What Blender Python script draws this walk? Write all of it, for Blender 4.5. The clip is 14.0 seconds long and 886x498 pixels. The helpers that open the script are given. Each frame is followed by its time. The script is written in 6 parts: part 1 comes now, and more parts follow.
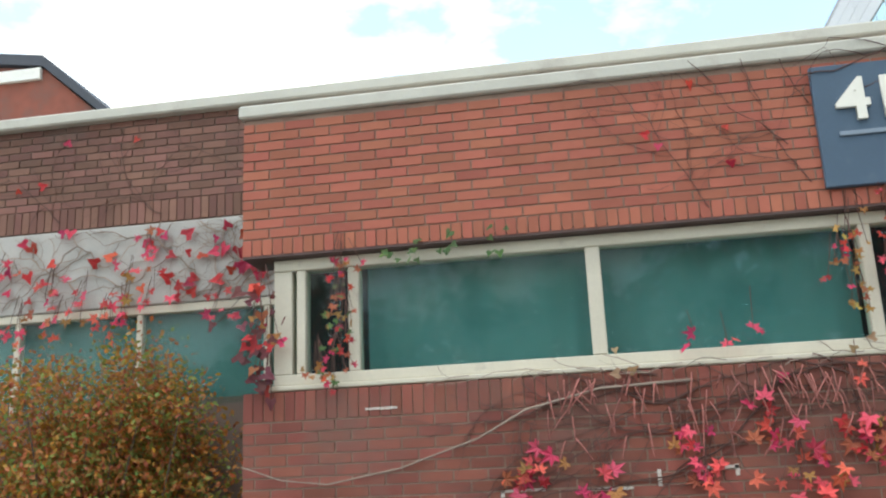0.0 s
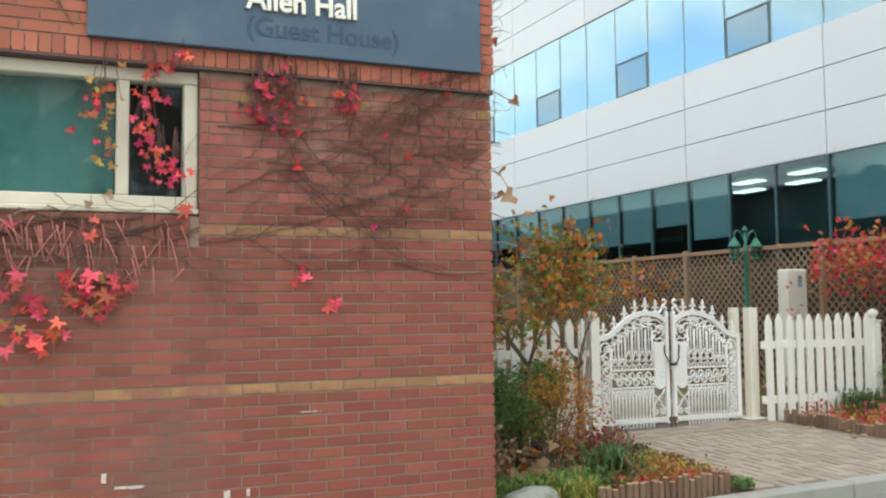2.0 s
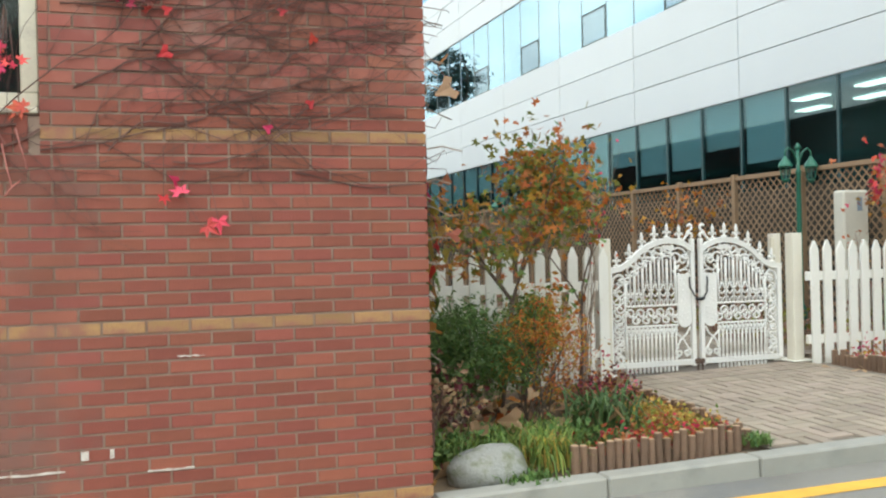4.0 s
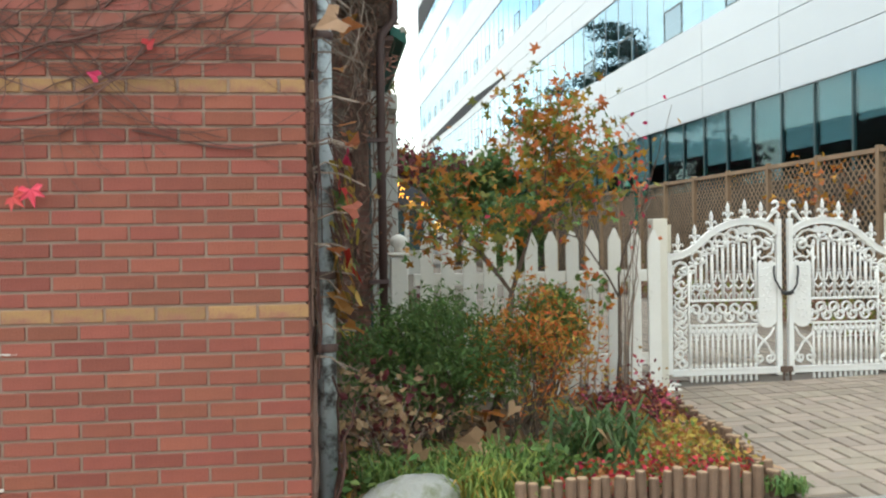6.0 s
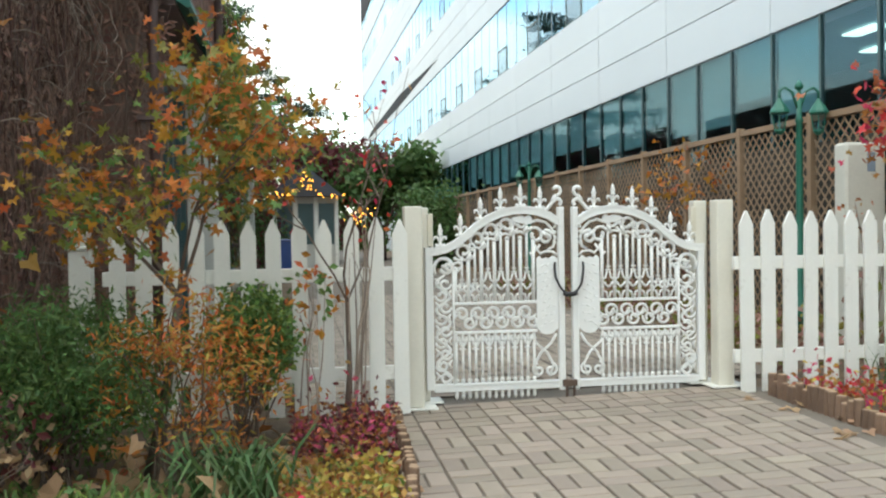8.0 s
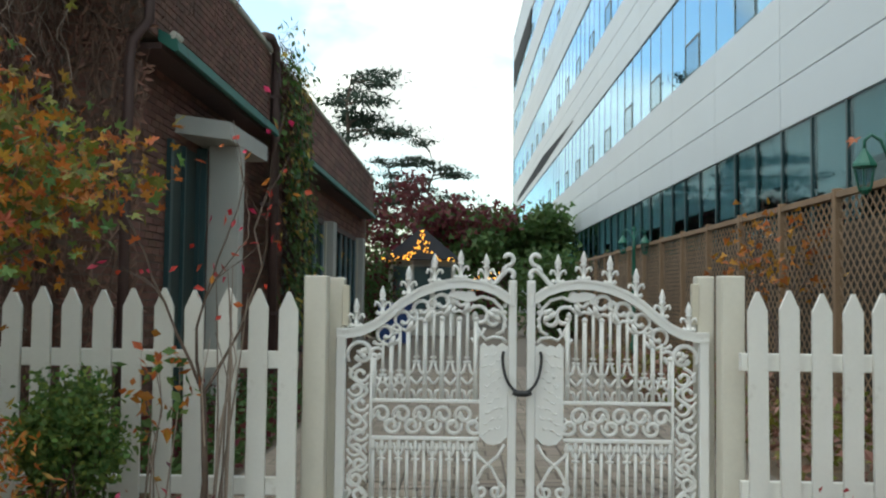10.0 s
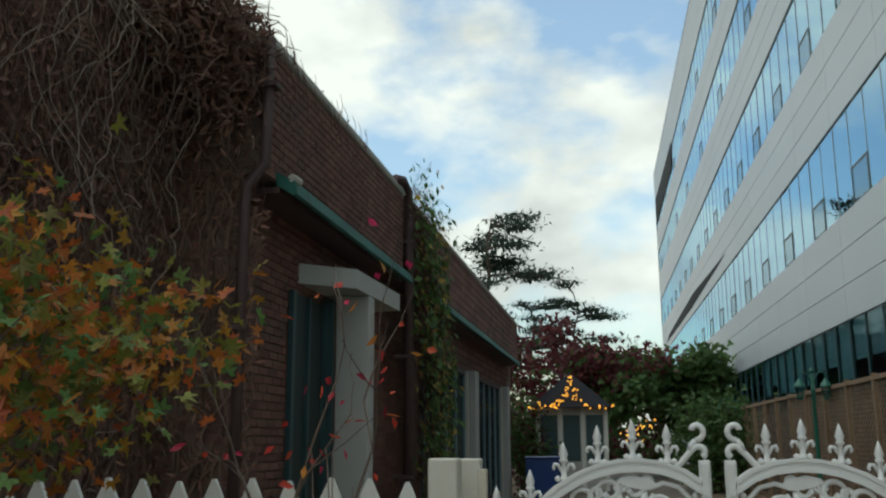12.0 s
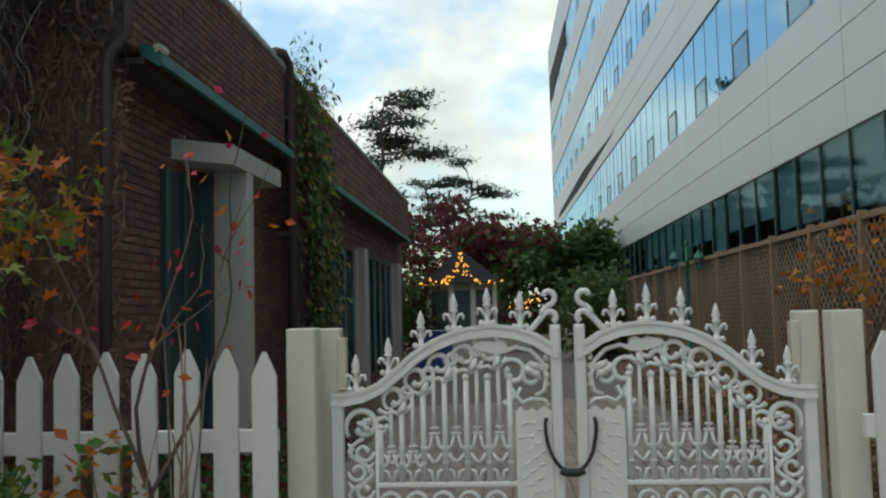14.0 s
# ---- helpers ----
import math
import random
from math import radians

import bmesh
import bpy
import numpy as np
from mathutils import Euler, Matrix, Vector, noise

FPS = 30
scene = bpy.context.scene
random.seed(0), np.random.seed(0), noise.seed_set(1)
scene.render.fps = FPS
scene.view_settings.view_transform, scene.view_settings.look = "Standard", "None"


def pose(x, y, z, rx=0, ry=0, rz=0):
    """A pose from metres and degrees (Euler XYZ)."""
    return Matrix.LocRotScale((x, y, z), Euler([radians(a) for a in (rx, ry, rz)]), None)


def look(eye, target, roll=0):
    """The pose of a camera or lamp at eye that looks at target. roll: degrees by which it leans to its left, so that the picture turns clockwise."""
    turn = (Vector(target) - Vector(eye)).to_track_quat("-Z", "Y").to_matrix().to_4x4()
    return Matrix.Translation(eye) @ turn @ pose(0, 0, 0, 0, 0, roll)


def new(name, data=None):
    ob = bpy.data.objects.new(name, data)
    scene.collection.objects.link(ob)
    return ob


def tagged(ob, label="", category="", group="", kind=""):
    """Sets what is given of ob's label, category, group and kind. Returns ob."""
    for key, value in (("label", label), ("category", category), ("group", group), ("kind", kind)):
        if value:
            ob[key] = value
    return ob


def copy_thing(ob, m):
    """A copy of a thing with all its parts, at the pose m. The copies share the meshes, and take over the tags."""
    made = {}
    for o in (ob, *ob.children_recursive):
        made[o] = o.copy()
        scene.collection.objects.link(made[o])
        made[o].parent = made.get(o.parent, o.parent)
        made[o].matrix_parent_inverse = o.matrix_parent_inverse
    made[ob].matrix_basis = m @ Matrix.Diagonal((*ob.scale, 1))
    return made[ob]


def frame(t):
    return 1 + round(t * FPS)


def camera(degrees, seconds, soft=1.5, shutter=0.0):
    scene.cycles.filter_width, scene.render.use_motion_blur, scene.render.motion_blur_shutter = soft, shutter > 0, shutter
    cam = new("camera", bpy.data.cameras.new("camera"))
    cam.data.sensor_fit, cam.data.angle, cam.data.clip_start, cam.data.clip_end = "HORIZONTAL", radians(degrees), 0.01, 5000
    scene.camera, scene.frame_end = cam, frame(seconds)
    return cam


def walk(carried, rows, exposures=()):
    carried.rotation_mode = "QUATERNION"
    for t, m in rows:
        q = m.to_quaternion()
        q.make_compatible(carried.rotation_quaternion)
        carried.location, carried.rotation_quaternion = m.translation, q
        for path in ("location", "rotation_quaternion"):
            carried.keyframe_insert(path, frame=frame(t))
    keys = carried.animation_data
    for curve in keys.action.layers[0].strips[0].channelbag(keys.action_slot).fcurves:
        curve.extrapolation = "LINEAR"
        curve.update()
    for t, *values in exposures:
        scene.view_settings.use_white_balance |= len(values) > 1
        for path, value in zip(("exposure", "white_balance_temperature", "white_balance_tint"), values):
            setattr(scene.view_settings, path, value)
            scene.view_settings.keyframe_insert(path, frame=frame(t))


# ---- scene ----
cam = camera(50.8, 14.0, soft=2.2)
PATH = [
    (0, (-3.939, -5.587, 1.51), (-4.243, -3.677, 2.018), -2.5),
    (0.5, (-3.527, -5.76, 1.739), (-3.405, -3.807, 2.151), -2.4),
    (1, (-3.131, -5.869, 1.835), (-2.695, -3.951, 2.197), -1.7),
    (1.5, (-2.901, -5.784, 1.743), (-2.285, -3.901, 2.009), -0.6),
    (2, (-2.703, -5.553, 1.609), (-1.926, -3.715, 1.736), -0.6),
    (2.5, (-2.454, -5.371, 1.58), (-1.582, -3.571, 1.576), -0.9),
    (3, (-2.112, -5.133, 1.538), (-1.282, -3.313, 1.485), -1.4),
    (3.5, (-1.798, -4.939, 1.499), (-1.058, -3.081, 1.493), -1.6),
    (6, (0.115, -3.937, 1.439), (0.344, -1.951, 1.416), -0.9),
    (6.5, (0.544, -3.694, 1.399), (0.861, -1.72, 1.344), -1.0),
    (7, (0.966, -3.443, 1.406), (1.334, -1.478, 1.35), -1.0),
    (7.5, (1.364, -3.245, 1.392), (1.713, -1.276, 1.347), -1.0),
    (10, (3.263, -1.889, 1.464), (3.212, 0.107, 1.565), 0.7),
    (10.5, (3.326, -1.506, 1.541), (3.152, 0.471, 1.792), 1.3),
    (11, (3.299, -1.29, 1.584), (2.978, 0.654, 1.927), 1.3),
    (11.5, (3.278, -1.207, 1.606), (2.842, 0.702, 2.017), 0.5),
    (12, (3.177, -0.872, 1.624), (2.826, 1.055, 2.028), -0.2),
    (12.5, (3.198, -0.793, 1.629), (2.908, 1.161, 1.943), -0.7),
    (13, (3.258, -0.842, 1.611), (3.007, 1.126, 1.863), -0.8),
    (13.5, (3.302, -0.802, 1.61), (3.118, 1.178, 1.827), -0.9),
    (14, (3.331, -0.833, 1.591), (3.189, 1.156, 1.736), -1.4),
]
walk(cam, [(t, look(eye, target, roll)) for t, eye, target, roll in PATH],
     exposures=[(0, -0.04, 6380, 3), (1, 0.06, 6450, 1), (2, 0.2, 6750, 2), (3, 0.38, 6750, 1), (7.5, 0.30, 6520, 0), (10, -0.47, 6420, -2), (11, -1.0, 6420, -3), (12.5, -1.22, 6450, -3), (14, -1.04, 6430, -2)])

# ---- world, sun, exposure ----
wd = bpy.data.worlds.new("sky")
scene.world = wd
wd.use_nodes = True
wn, wl = wd.node_tree.nodes, wd.node_tree.links
wn.clear()
sky = wn.new("ShaderNodeTexSky")
sky.sky_type, sky.sun_disc = "NISHITA", False
sky.sun_elevation, sky.sun_rotation = radians(70), radians(220)
sky.air_density, sky.dust_density = 1.3, 1.6
tc = wn.new("ShaderNodeTexCoord")
mp = wn.new("ShaderNodeMapping")
mp.inputs["Scale"].default_value = (1.9, 1.9, 3.4)
mp.inputs["Location"].default_value = (0.35, 0.2, 0.1)
wl.new(tc.outputs["Generated"], mp.inputs["Vector"])
cl = wn.new("ShaderNodeTexNoise")
cl.inputs["Scale"].default_value, cl.inputs["Detail"].default_value, cl.inputs["Roughness"].default_value = 1.9, 8, 0.52
wl.new(mp.outputs["Vector"], cl.inputs["Vector"])
cr = wn.new("ShaderNodeValToRGB")
cr.color_ramp.elements[0].color = (0.03, 0.03, 0.03, 1)
cr.color_ramp.elements[0].position, cr.color_ramp.elements[1].position = 0.41, 0.52
wl.new(cl.outputs["Fac"], cr.inputs["Fac"])
c2 = wn.new("ShaderNodeTexNoise")
c2.inputs["Scale"].default_value, c2.inputs["Detail"].default_value = 3.4, 6
wl.new(mp.outputs["Vector"], c2.inputs["Vector"])
shade = wn.new("ShaderNodeValToRGB")
shade.color_ramp.elements[0].color, shade.color_ramp.elements[1].color = (15.5, 15.7, 15.9, 1), (23.0, 22.8, 22.2, 1)
shade.color_ramp.elements[0].position, shade.color_ramp.elements[1].position = 0.35, 0.6
wl.new(c2.outputs["Fac"], shade.inputs["Fac"])
mx = wn.new("ShaderNodeMix")
mx.data_type = "RGBA"
wl.new(cr.outputs["Color"], mx.inputs["Factor"])
air = wn.new("ShaderNodeVectorMath")
air.operation = "SCALE"
air.inputs["Scale"].default_value = 4.5
deep = wn.new("ShaderNodeHueSaturation")
deep.inputs["Saturation"].default_value = 0.95
wl.new(sky.outputs["Color"], deep.inputs["Color"])
wl.new(deep.outputs["Color"], air.inputs[0])
wl.new(air.outputs["Vector"], mx.inputs[6])
wl.new(shade.outputs["Color"], mx.inputs[7])
bg = wn.new("ShaderNodeBackground")
bg.inputs["Strength"].default_value = 0.10
wl.new(mx.outputs[2], bg.inputs["Color"])
wl.new(bg.outputs["Background"], wn.new("ShaderNodeOutputWorld").inputs["Surface"])

sun_data = bpy.data.lights.new("sun", "SUN")
sun_data.energy, sun_data.angle, sun_data.color = 0.8, radians(50), (1.0, 0.95, 0.88)
sun = new("sun", sun_data)
sun.matrix_world = look((-10, -12, 48), (0, 0, 0))


# ---- building blocks ----
class Mesh:
    """Vertices and faces gathered into one mesh."""

    def __init__(self):
        self.v, self.f = [], []

    def add(self, vs, fs):
        n = len(self.v)
        self.v += [tuple(p) for p in vs]
        self.f += [tuple(i + n for i in f) for f in fs]
        return self

    def box(self, x0, y0, z0, x1, y1, z1, bev=0.0):
        if bev <= 0:
            vs = [(x, y, z) for z in (z0, z1) for y in (y0, y1) for x in (x0, x1)]
            return self.add(vs, [(0, 2, 3, 1), (4, 5, 7, 6), (0, 1, 5, 4), (2, 6, 7, 3), (0, 4, 6, 2), (1, 3, 7, 5)])
        b = bev
        vs, ix = [], {}
        for i, (sx, x) in enumerate(((1, x0), (-1, x1))):
            for j, (sy, y) in enumerate(((1, y0), (-1, y1))):
                for k, (sz, z) in enumerate(((1, z0), (-1, z1))):
                    for a in range(3):
                        o = [sx * b, sy * b, sz * b]
                        o[a] = 0
                        ix[i, j, k, a] = len(vs)
                        vs.append((x + o[0], y + o[1], z + o[2]))
        fs = []
        for i in (0, 1):
            fs += [tuple(ix[i, j, k, 0] for j, k in ((0, 0), (0, 1), (1, 1), (1, 0)))]
            fs += [tuple(ix[j, i, k, 1] for j, k in ((0, 0), (0, 1), (1, 1), (1, 0)))]
            fs += [tuple(ix[j, k, i, 2] for j, k in ((0, 0), (0, 1), (1, 1), (1, 0)))]
            for j in (0, 1):
                fs += [(ix[i, j, 0, 0], ix[i, j, 1, 0], ix[i, j, 1, 1], ix[i, j, 0, 1])]
                fs += [(ix[i, 0, j, 0], ix[i, 1, j, 0], ix[i, 1, j, 2], ix[i, 0, j, 2])]
                fs += [(ix[0, i, j, 1], ix[1, i, j, 1], ix[1, i, j, 2], ix[0, i, j, 2])]
                for k in (0, 1):
                    fs += [(ix[i, j, k, 0], ix[i, j, k, 1], ix[i, j, k, 2])]
        return self.add(vs, fs)

    def tube(self, pts, r, n=6, cap=True):
        """A round bar along pts; r is one radius or one a point."""
        pts = [Vector(p) for p in pts]
        rs = r if isinstance(r, (list, tuple)) else [r] * len(pts)
        side = None
        vs, fs = [], []
        for i, p in enumerate(pts):
            d = (pts[min(i + 1, len(pts) - 1)] - pts[max(i - 1, 0)])
            d = d.normalized() if d.length > 1e-9 else Vector((0, 0, 1))
            if side is None:
                side = d.orthogonal().normalized()
            else:
                side = side - d * side.dot(d)
                side = side.normalized() if side.length > 1e-6 else d.orthogonal().normalized()
            up = d.cross(side)
            for k in range(n):
                a = 2 * math.pi * k / n
                vs.append(p + (side * math.cos(a) + up * math.sin(a)) * rs[i])
        for i in range(len(pts) - 1):
            for k in range(n):
                fs.append((i * n + k, i * n + (k + 1) % n, (i + 1) * n + (k + 1) % n, (i + 1) * n + k))
        if cap:
            fs += [tuple(reversed(range(n))), tuple(range((len(pts) - 1) * n, len(pts) * n))]
        return self.add(vs, fs)

    def lathe(self, cx, cy, prof, n=10):
        """A turned body on an upright axis; prof is (radius, z)."""
        vs, fs = [], []
        for r, z in prof:
            for k in range(n):
                a = 2 * math.pi * k / n
                vs.append((cx + r * math.cos(a), cy + r * math.sin(a), z))
        for i in range(len(prof) - 1):
            for k in range(n):
                fs.append((i * n + k, i * n + (k + 1) % n, (i + 1) * n + (k + 1) % n, (i + 1) * n + k))
        fs += [tuple(reversed(range(n))), tuple(range((len(prof) - 1) * n, len(prof) * n))]
        return self.add(vs, fs)

    def prism(self, outline, y0, y1):
        """An outline in x and z, drawn out from y0 to y1."""
        n = len(outline)
        vs = [(x, y0, z) for x, z in outline] + [(x, y1, z) for x, z in outline]
        fs = [tuple(range(n)), tuple(reversed(range(n, 2 * n)))]
        fs += [((i + 1) % n, i, n + i, n + (i + 1) % n) for i in range(n)]
        return self.add(vs, fs)

    def slab(self, outline, z0, z1):
        """An outline in x and y, drawn up from z0 to z1."""
        n = len(outline)
        vs = [(x, y, z0) for x, y in outline] + [(x, y, z1) for x, y in outline]
        fs = [tuple(reversed(range(n))), tuple(range(n, 2 * n))]
        fs += [(i, (i + 1) % n, n + (i + 1) % n, n + i) for i in range(n)]
        return self.add(vs, fs)

    def data(self, name, material, smooth=False):
        me = bpy.data.meshes.new(name)
        me.from_pydata(self.v, [], self.f)
        me.materials.append(material)
        if smooth:
            me.polygons.foreach_set("use_smooth", [True] * len(me.polygons))
        me.update()
        return me


def fix(me):
    """Turn all faces outward."""
    bm = bmesh.new()
    bm.from_mesh(me)
    bmesh.ops.recalc_face_normals(bm, faces=bm.faces)
    bm.to_mesh(me)
    bm.free()
    return me


def part(name, m, material, parent=None, label="", smooth=False):
    ob = new(name, fix(m.data(name, material, smooth)))
    ob.parent = parent
    if label:
        tagged(ob, label=label)
    return ob


def thing(name, x, y, z, label, category, group="", rz=0):
    ob = new(name)
    ob.matrix_basis = pose(x, y, z, 0, 0, rz)
    ob.empty_display_size = 0.1
    return tagged(ob, label, category, group)


def struct(name, m, material, label="", smooth=False):
    ob = new(name, fix(m.data(name, material, smooth)))
    return tagged(ob, label, kind="structure")


# ---- materials ----
def mat(name, base, rough=0.7, vary=0.15, scale=6.0, fine=90.0, bump=0.15, dist=0.004, metal=0.0, rnd=0.0, island=0.0, dark=None,
        dark_scale=1.4, dark_from=0.55, hue=0.0, trans=0.0, coat=0.0):
    """A surface: base colour with blotches and grain, stains (dark) of their own shape, and a spread from piece to piece."""
    m = bpy.data.materials.new(name)
    m.use_nodes = True
    nt = m.node_tree
    n, k = nt.nodes, nt.links
    p = n["Principled BSDF"]
    co = n.new("ShaderNodeTexCoord").outputs["Object"]
    n1, n2 = n.new("ShaderNodeTexNoise"), n.new("ShaderNodeTexNoise")
    for q, s in ((n1, scale), (n2, fine)):
        q.inputs["Scale"].default_value, q.inputs["Detail"].default_value = s, 4
        k.new(co, q.inputs["Vector"])
    add = n.new("ShaderNodeMath")
    add.operation = "MULTIPLY_ADD"
    k.new(n1.outputs["Fac"], add.inputs[0])
    add.inputs[1].default_value = vary * 2.6
    fin = n.new("ShaderNodeMath")
    fin.operation = "MULTIPLY_ADD"
    k.new(n2.outputs["Fac"], fin.inputs[0])
    fin.inputs[1].default_value, fin.inputs[2].default_value = vary * 1.4, 1.0 - vary * 2.0
    k.new(fin.outputs[0], add.inputs[2])
    val = add.outputs[0]
    hs = n.new("ShaderNodeHueSaturation")
    hs.inputs["Color"].default_value = (*base, 1)
    if rnd or island:
        src = n.new("ShaderNodeObjectInfo").outputs["Random"] if rnd else n.new("ShaderNodeNewGeometry").outputs["Random Per Island"]
        a = n.new("ShaderNodeMath")
        a.operation = "MULTIPLY_ADD"
        k.new(src, a.inputs[0])
        amount = rnd or island
        a.inputs[1].default_value, a.inputs[2].default_value = amount * 2, 1 - amount
        b = n.new("ShaderNodeMath")
        b.operation = "MULTIPLY"
        k.new(a.outputs[0], b.inputs[0])
        k.new(val, b.inputs[1])
        val = b.outputs[0]
        if hue:
            w = n.new("ShaderNodeTexWhiteNoise")
            w.noise_dimensions = "1D"
            k.new(src, w.inputs["W"])
            h = n.new("ShaderNodeMath")
            h.operation = "MULTIPLY_ADD"
            k.new(w.outputs["Value"], h.inputs[0])
            h.inputs[1].default_value, h.inputs[2].default_value = 2 * hue, 0.5 - hue
            k.new(h.outputs[0], hs.inputs["Hue"])
    k.new(val, hs.inputs["Value"])
    col = hs.outputs["Color"]
    if dark:
        n3 = n.new("ShaderNodeTexNoise")
        n3.inputs["Scale"].default_value, n3.inputs["Detail"].default_value, n3.inputs["Roughness"].default_value = dark_scale, 6, 0.65
        k.new(co, n3.inputs["Vector"])
        r = n.new("ShaderNodeValToRGB")
        r.color_ramp.elements[0].position, r.color_ramp.elements[1].position = dark_from, dark_from + 0.16
        k.new(n3.outputs["Fac"], r.inputs["Fac"])
        mm = n.new("ShaderNodeMix")
        mm.data_type = "RGBA"
        k.new(r.outputs["Color"], mm.inputs["Factor"])
        k.new(col, mm.inputs[6])
        mm.inputs[7].default_value = (*dark, 1)
        col = mm.outputs[2]
    k.new(col, p.inputs["Base Color"])
    rr = n.new("ShaderNodeMath")
    rr.operation = "MULTIPLY_ADD"
    k.new(n2.outputs["Fac"], rr.inputs[0])
    rr.inputs[1].default_value, rr.inputs[2].default_value = 0.2, rough - 0.1
    k.new(rr.outputs[0], p.inputs["Roughness"])
    p.inputs["Metallic"].default_value = metal
    p.inputs["Coat Weight"].default_value = coat
    if bump:
        bp = n.new("ShaderNodeBump")
        bp.inputs["Strength"].default_value, bp.inputs["Distance"].default_value = bump, dist
        k.new(n2.outputs["Fac"], bp.inputs["Height"])
        k.new(bp.outputs["Normal"], p.inputs["Normal"])
    if trans:
        t = n.new("ShaderNodeBsdfTranslucent")
        k.new(col, t.inputs["Color"])
        ms = n.new("ShaderNodeMixShader")
        ms.inputs["Fac"].default_value = trans
        k.new(p.outputs["BSDF"], ms.inputs[1])
        k.new(t.outputs["BSDF"], ms.inputs[2])
        k.new(ms.outputs["Shader"], n["Material Output"].inputs["Surface"])
    return m


def glass(name, tint, gloss, rough=0.01, mirror=(0.95, 0.97, 1), slant_gloss=1.0):
    """A pane: light goes through tinted, and the surface mirrors, more at a slant."""
    m = bpy.data.materials.new(name)
    m.use_nodes = True
    n, k = m.node_tree.nodes, m.node_tree.links
    n.remove(n["Principled BSDF"])
    t, g, mixer, fr = n.new("ShaderNodeBsdfTransparent"), n.new("ShaderNodeBsdfGlossy"), n.new("ShaderNodeMixShader"), n.new("ShaderNodeLayerWeight")
    t.inputs["Color"].default_value = (*tint, 1)
    g.inputs["Color"].default_value, g.inputs["Roughness"].default_value = (*mirror, 1), rough
    fr.inputs["Blend"].default_value = 0.5
    pw = n.new("ShaderNodeMath")
    pw.operation = "POWER"
    pw.inputs[1].default_value = 4.0
    k.new(fr.outputs["Facing"], pw.inputs[0])
    a = n.new("ShaderNodeMath")
    a.operation, a.use_clamp = "MULTIPLY_ADD", True
    k.new(pw.outputs[0], a.inputs[0])
    a.inputs[1].default_value, a.inputs[2].default_value = slant_gloss - gloss, gloss
    k.new(a.outputs[0], mixer.inputs["Fac"])
    k.new(t.outputs[0], mixer.inputs[1])
    k.new(g.outputs[0], mixer.inputs[2])
    k.new(mixer.outputs[0], n["Material Output"].inputs["Surface"])
    return m


def glow(name, color, strength):
    m = bpy.data.materials.new(name)
    m.use_nodes = True
    p = m.node_tree.nodes["Principled BSDF"]
    p.inputs["Base Color"].default_value = (*color, 1)
    p.inputs["Emission Color"].default_value, p.inputs["Emission Strength"].default_value = (*color, 1), strength
    return m


BRICK = mat("brick_red", (0.232, 0.068, 0.046), 0.88, 0.24, 7, 120, 0.5, 0.004, rnd=0.17, hue=0.006, dark=(0.30, 0.15, 0.12), dark_scale=2.6, dark_from=0.56)
BRICK_J = mat("brick_red_wall", (0.228, 0.070, 0.049), 0.88, 0.22, 3, 120, 0.5, 0.004, island=0.18, hue=0.006, dark=(0.185, 0.085, 0.066), dark_scale=1.3, dark_from=0.48)
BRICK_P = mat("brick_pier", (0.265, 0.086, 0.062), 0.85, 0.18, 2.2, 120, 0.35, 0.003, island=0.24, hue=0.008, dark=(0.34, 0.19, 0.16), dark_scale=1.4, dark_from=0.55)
BRICK_O = mat("brick_orange", (0.36, 0.112, 0.070), 0.85, 0.12, 2.5, 120, 0.35, 0.003, island=0.16, hue=0.006)
BRICK_D = mat("brick_brown", (0.20, 0.098, 0.074), 0.9, 0.2, 1.2, 110, 0.4, 0.003, island=0.25, hue=0.01, dark=(0.13, 0.085, 0.07), dark_scale=0.8)
BRICK_Y = mat("brick_yellow", (0.33, 0.19, 0.078), 0.88, 0.28, 6, 120, 0.5, 0.004, rnd=0.22, dark=(0.26, 0.115, 0.075), dark_scale=6, dark_from=0.42)
BRICK_YJ = mat("brick_yellow_wall", (0.33, 0.19, 0.078), 0.88, 0.28, 6, 120, 0.5, 0.004, island=0.22, dark=(0.26, 0.115, 0.075), dark_scale=3.5, dark_from=0.40)
MORTAR = mat("mortar", (0.285, 0.20, 0.155), 0.95, 0.2, 3, 160, 0.5, 0.004, dark=(0.22, 0.13, 0.10), dark_scale=2.6, dark_from=0.55)
MORTAR_D = mat("mortar_dark", (0.17, 0.125, 0.10), 0.95, 0.15, 3, 160, 0.5, 0.004)
CONCRETE = mat("concrete_white", (0.55, 0.53, 0.46), 0.85, 0.12, 3, 60, 0.3, 0.004, dark=(0.42, 0.38, 0.33), dark_scale=2.2, dark_from=0.58)
CANOPY = mat("canopy_paint", (0.50, 0.49, 0.45), 0.75, 0.08, 3, 60, 0.2, 0.003, dark=(0.5, 0.47, 0.42), dark_scale=2.2, dark_from=0.62)
PAINT = mat("window_paint", (0.60, 0.55, 0.44), 0.6, 0.1, 4, 60, 0.2, 0.002, dark=(0.45, 0.40, 0.33), dark_scale=6, dark_from=0.62)
WHITE = mat("white_paint", (0.73, 0.715, 0.665), 0.5, 0.06, 4, 70, 0.15, 0.002, dark=(0.50, 0.47, 0.41), dark_scale=5, dark_from=0.58)
IRON = mat("white_iron", (0.75, 0.74, 0.715), 0.42, 0.06, 9, 120, 0.25, 0.002, dark=(0.56, 0.55, 0.52), dark_scale=9, dark_from=0.64)
SIGN = mat("sign_blue", (0.058, 0.098, 0.150), 0.55, 0.12, 3, 60, 0.2, 0.003, dark=(0.085, 0.125, 0.17), dark_scale=3, dark_from=0.55)
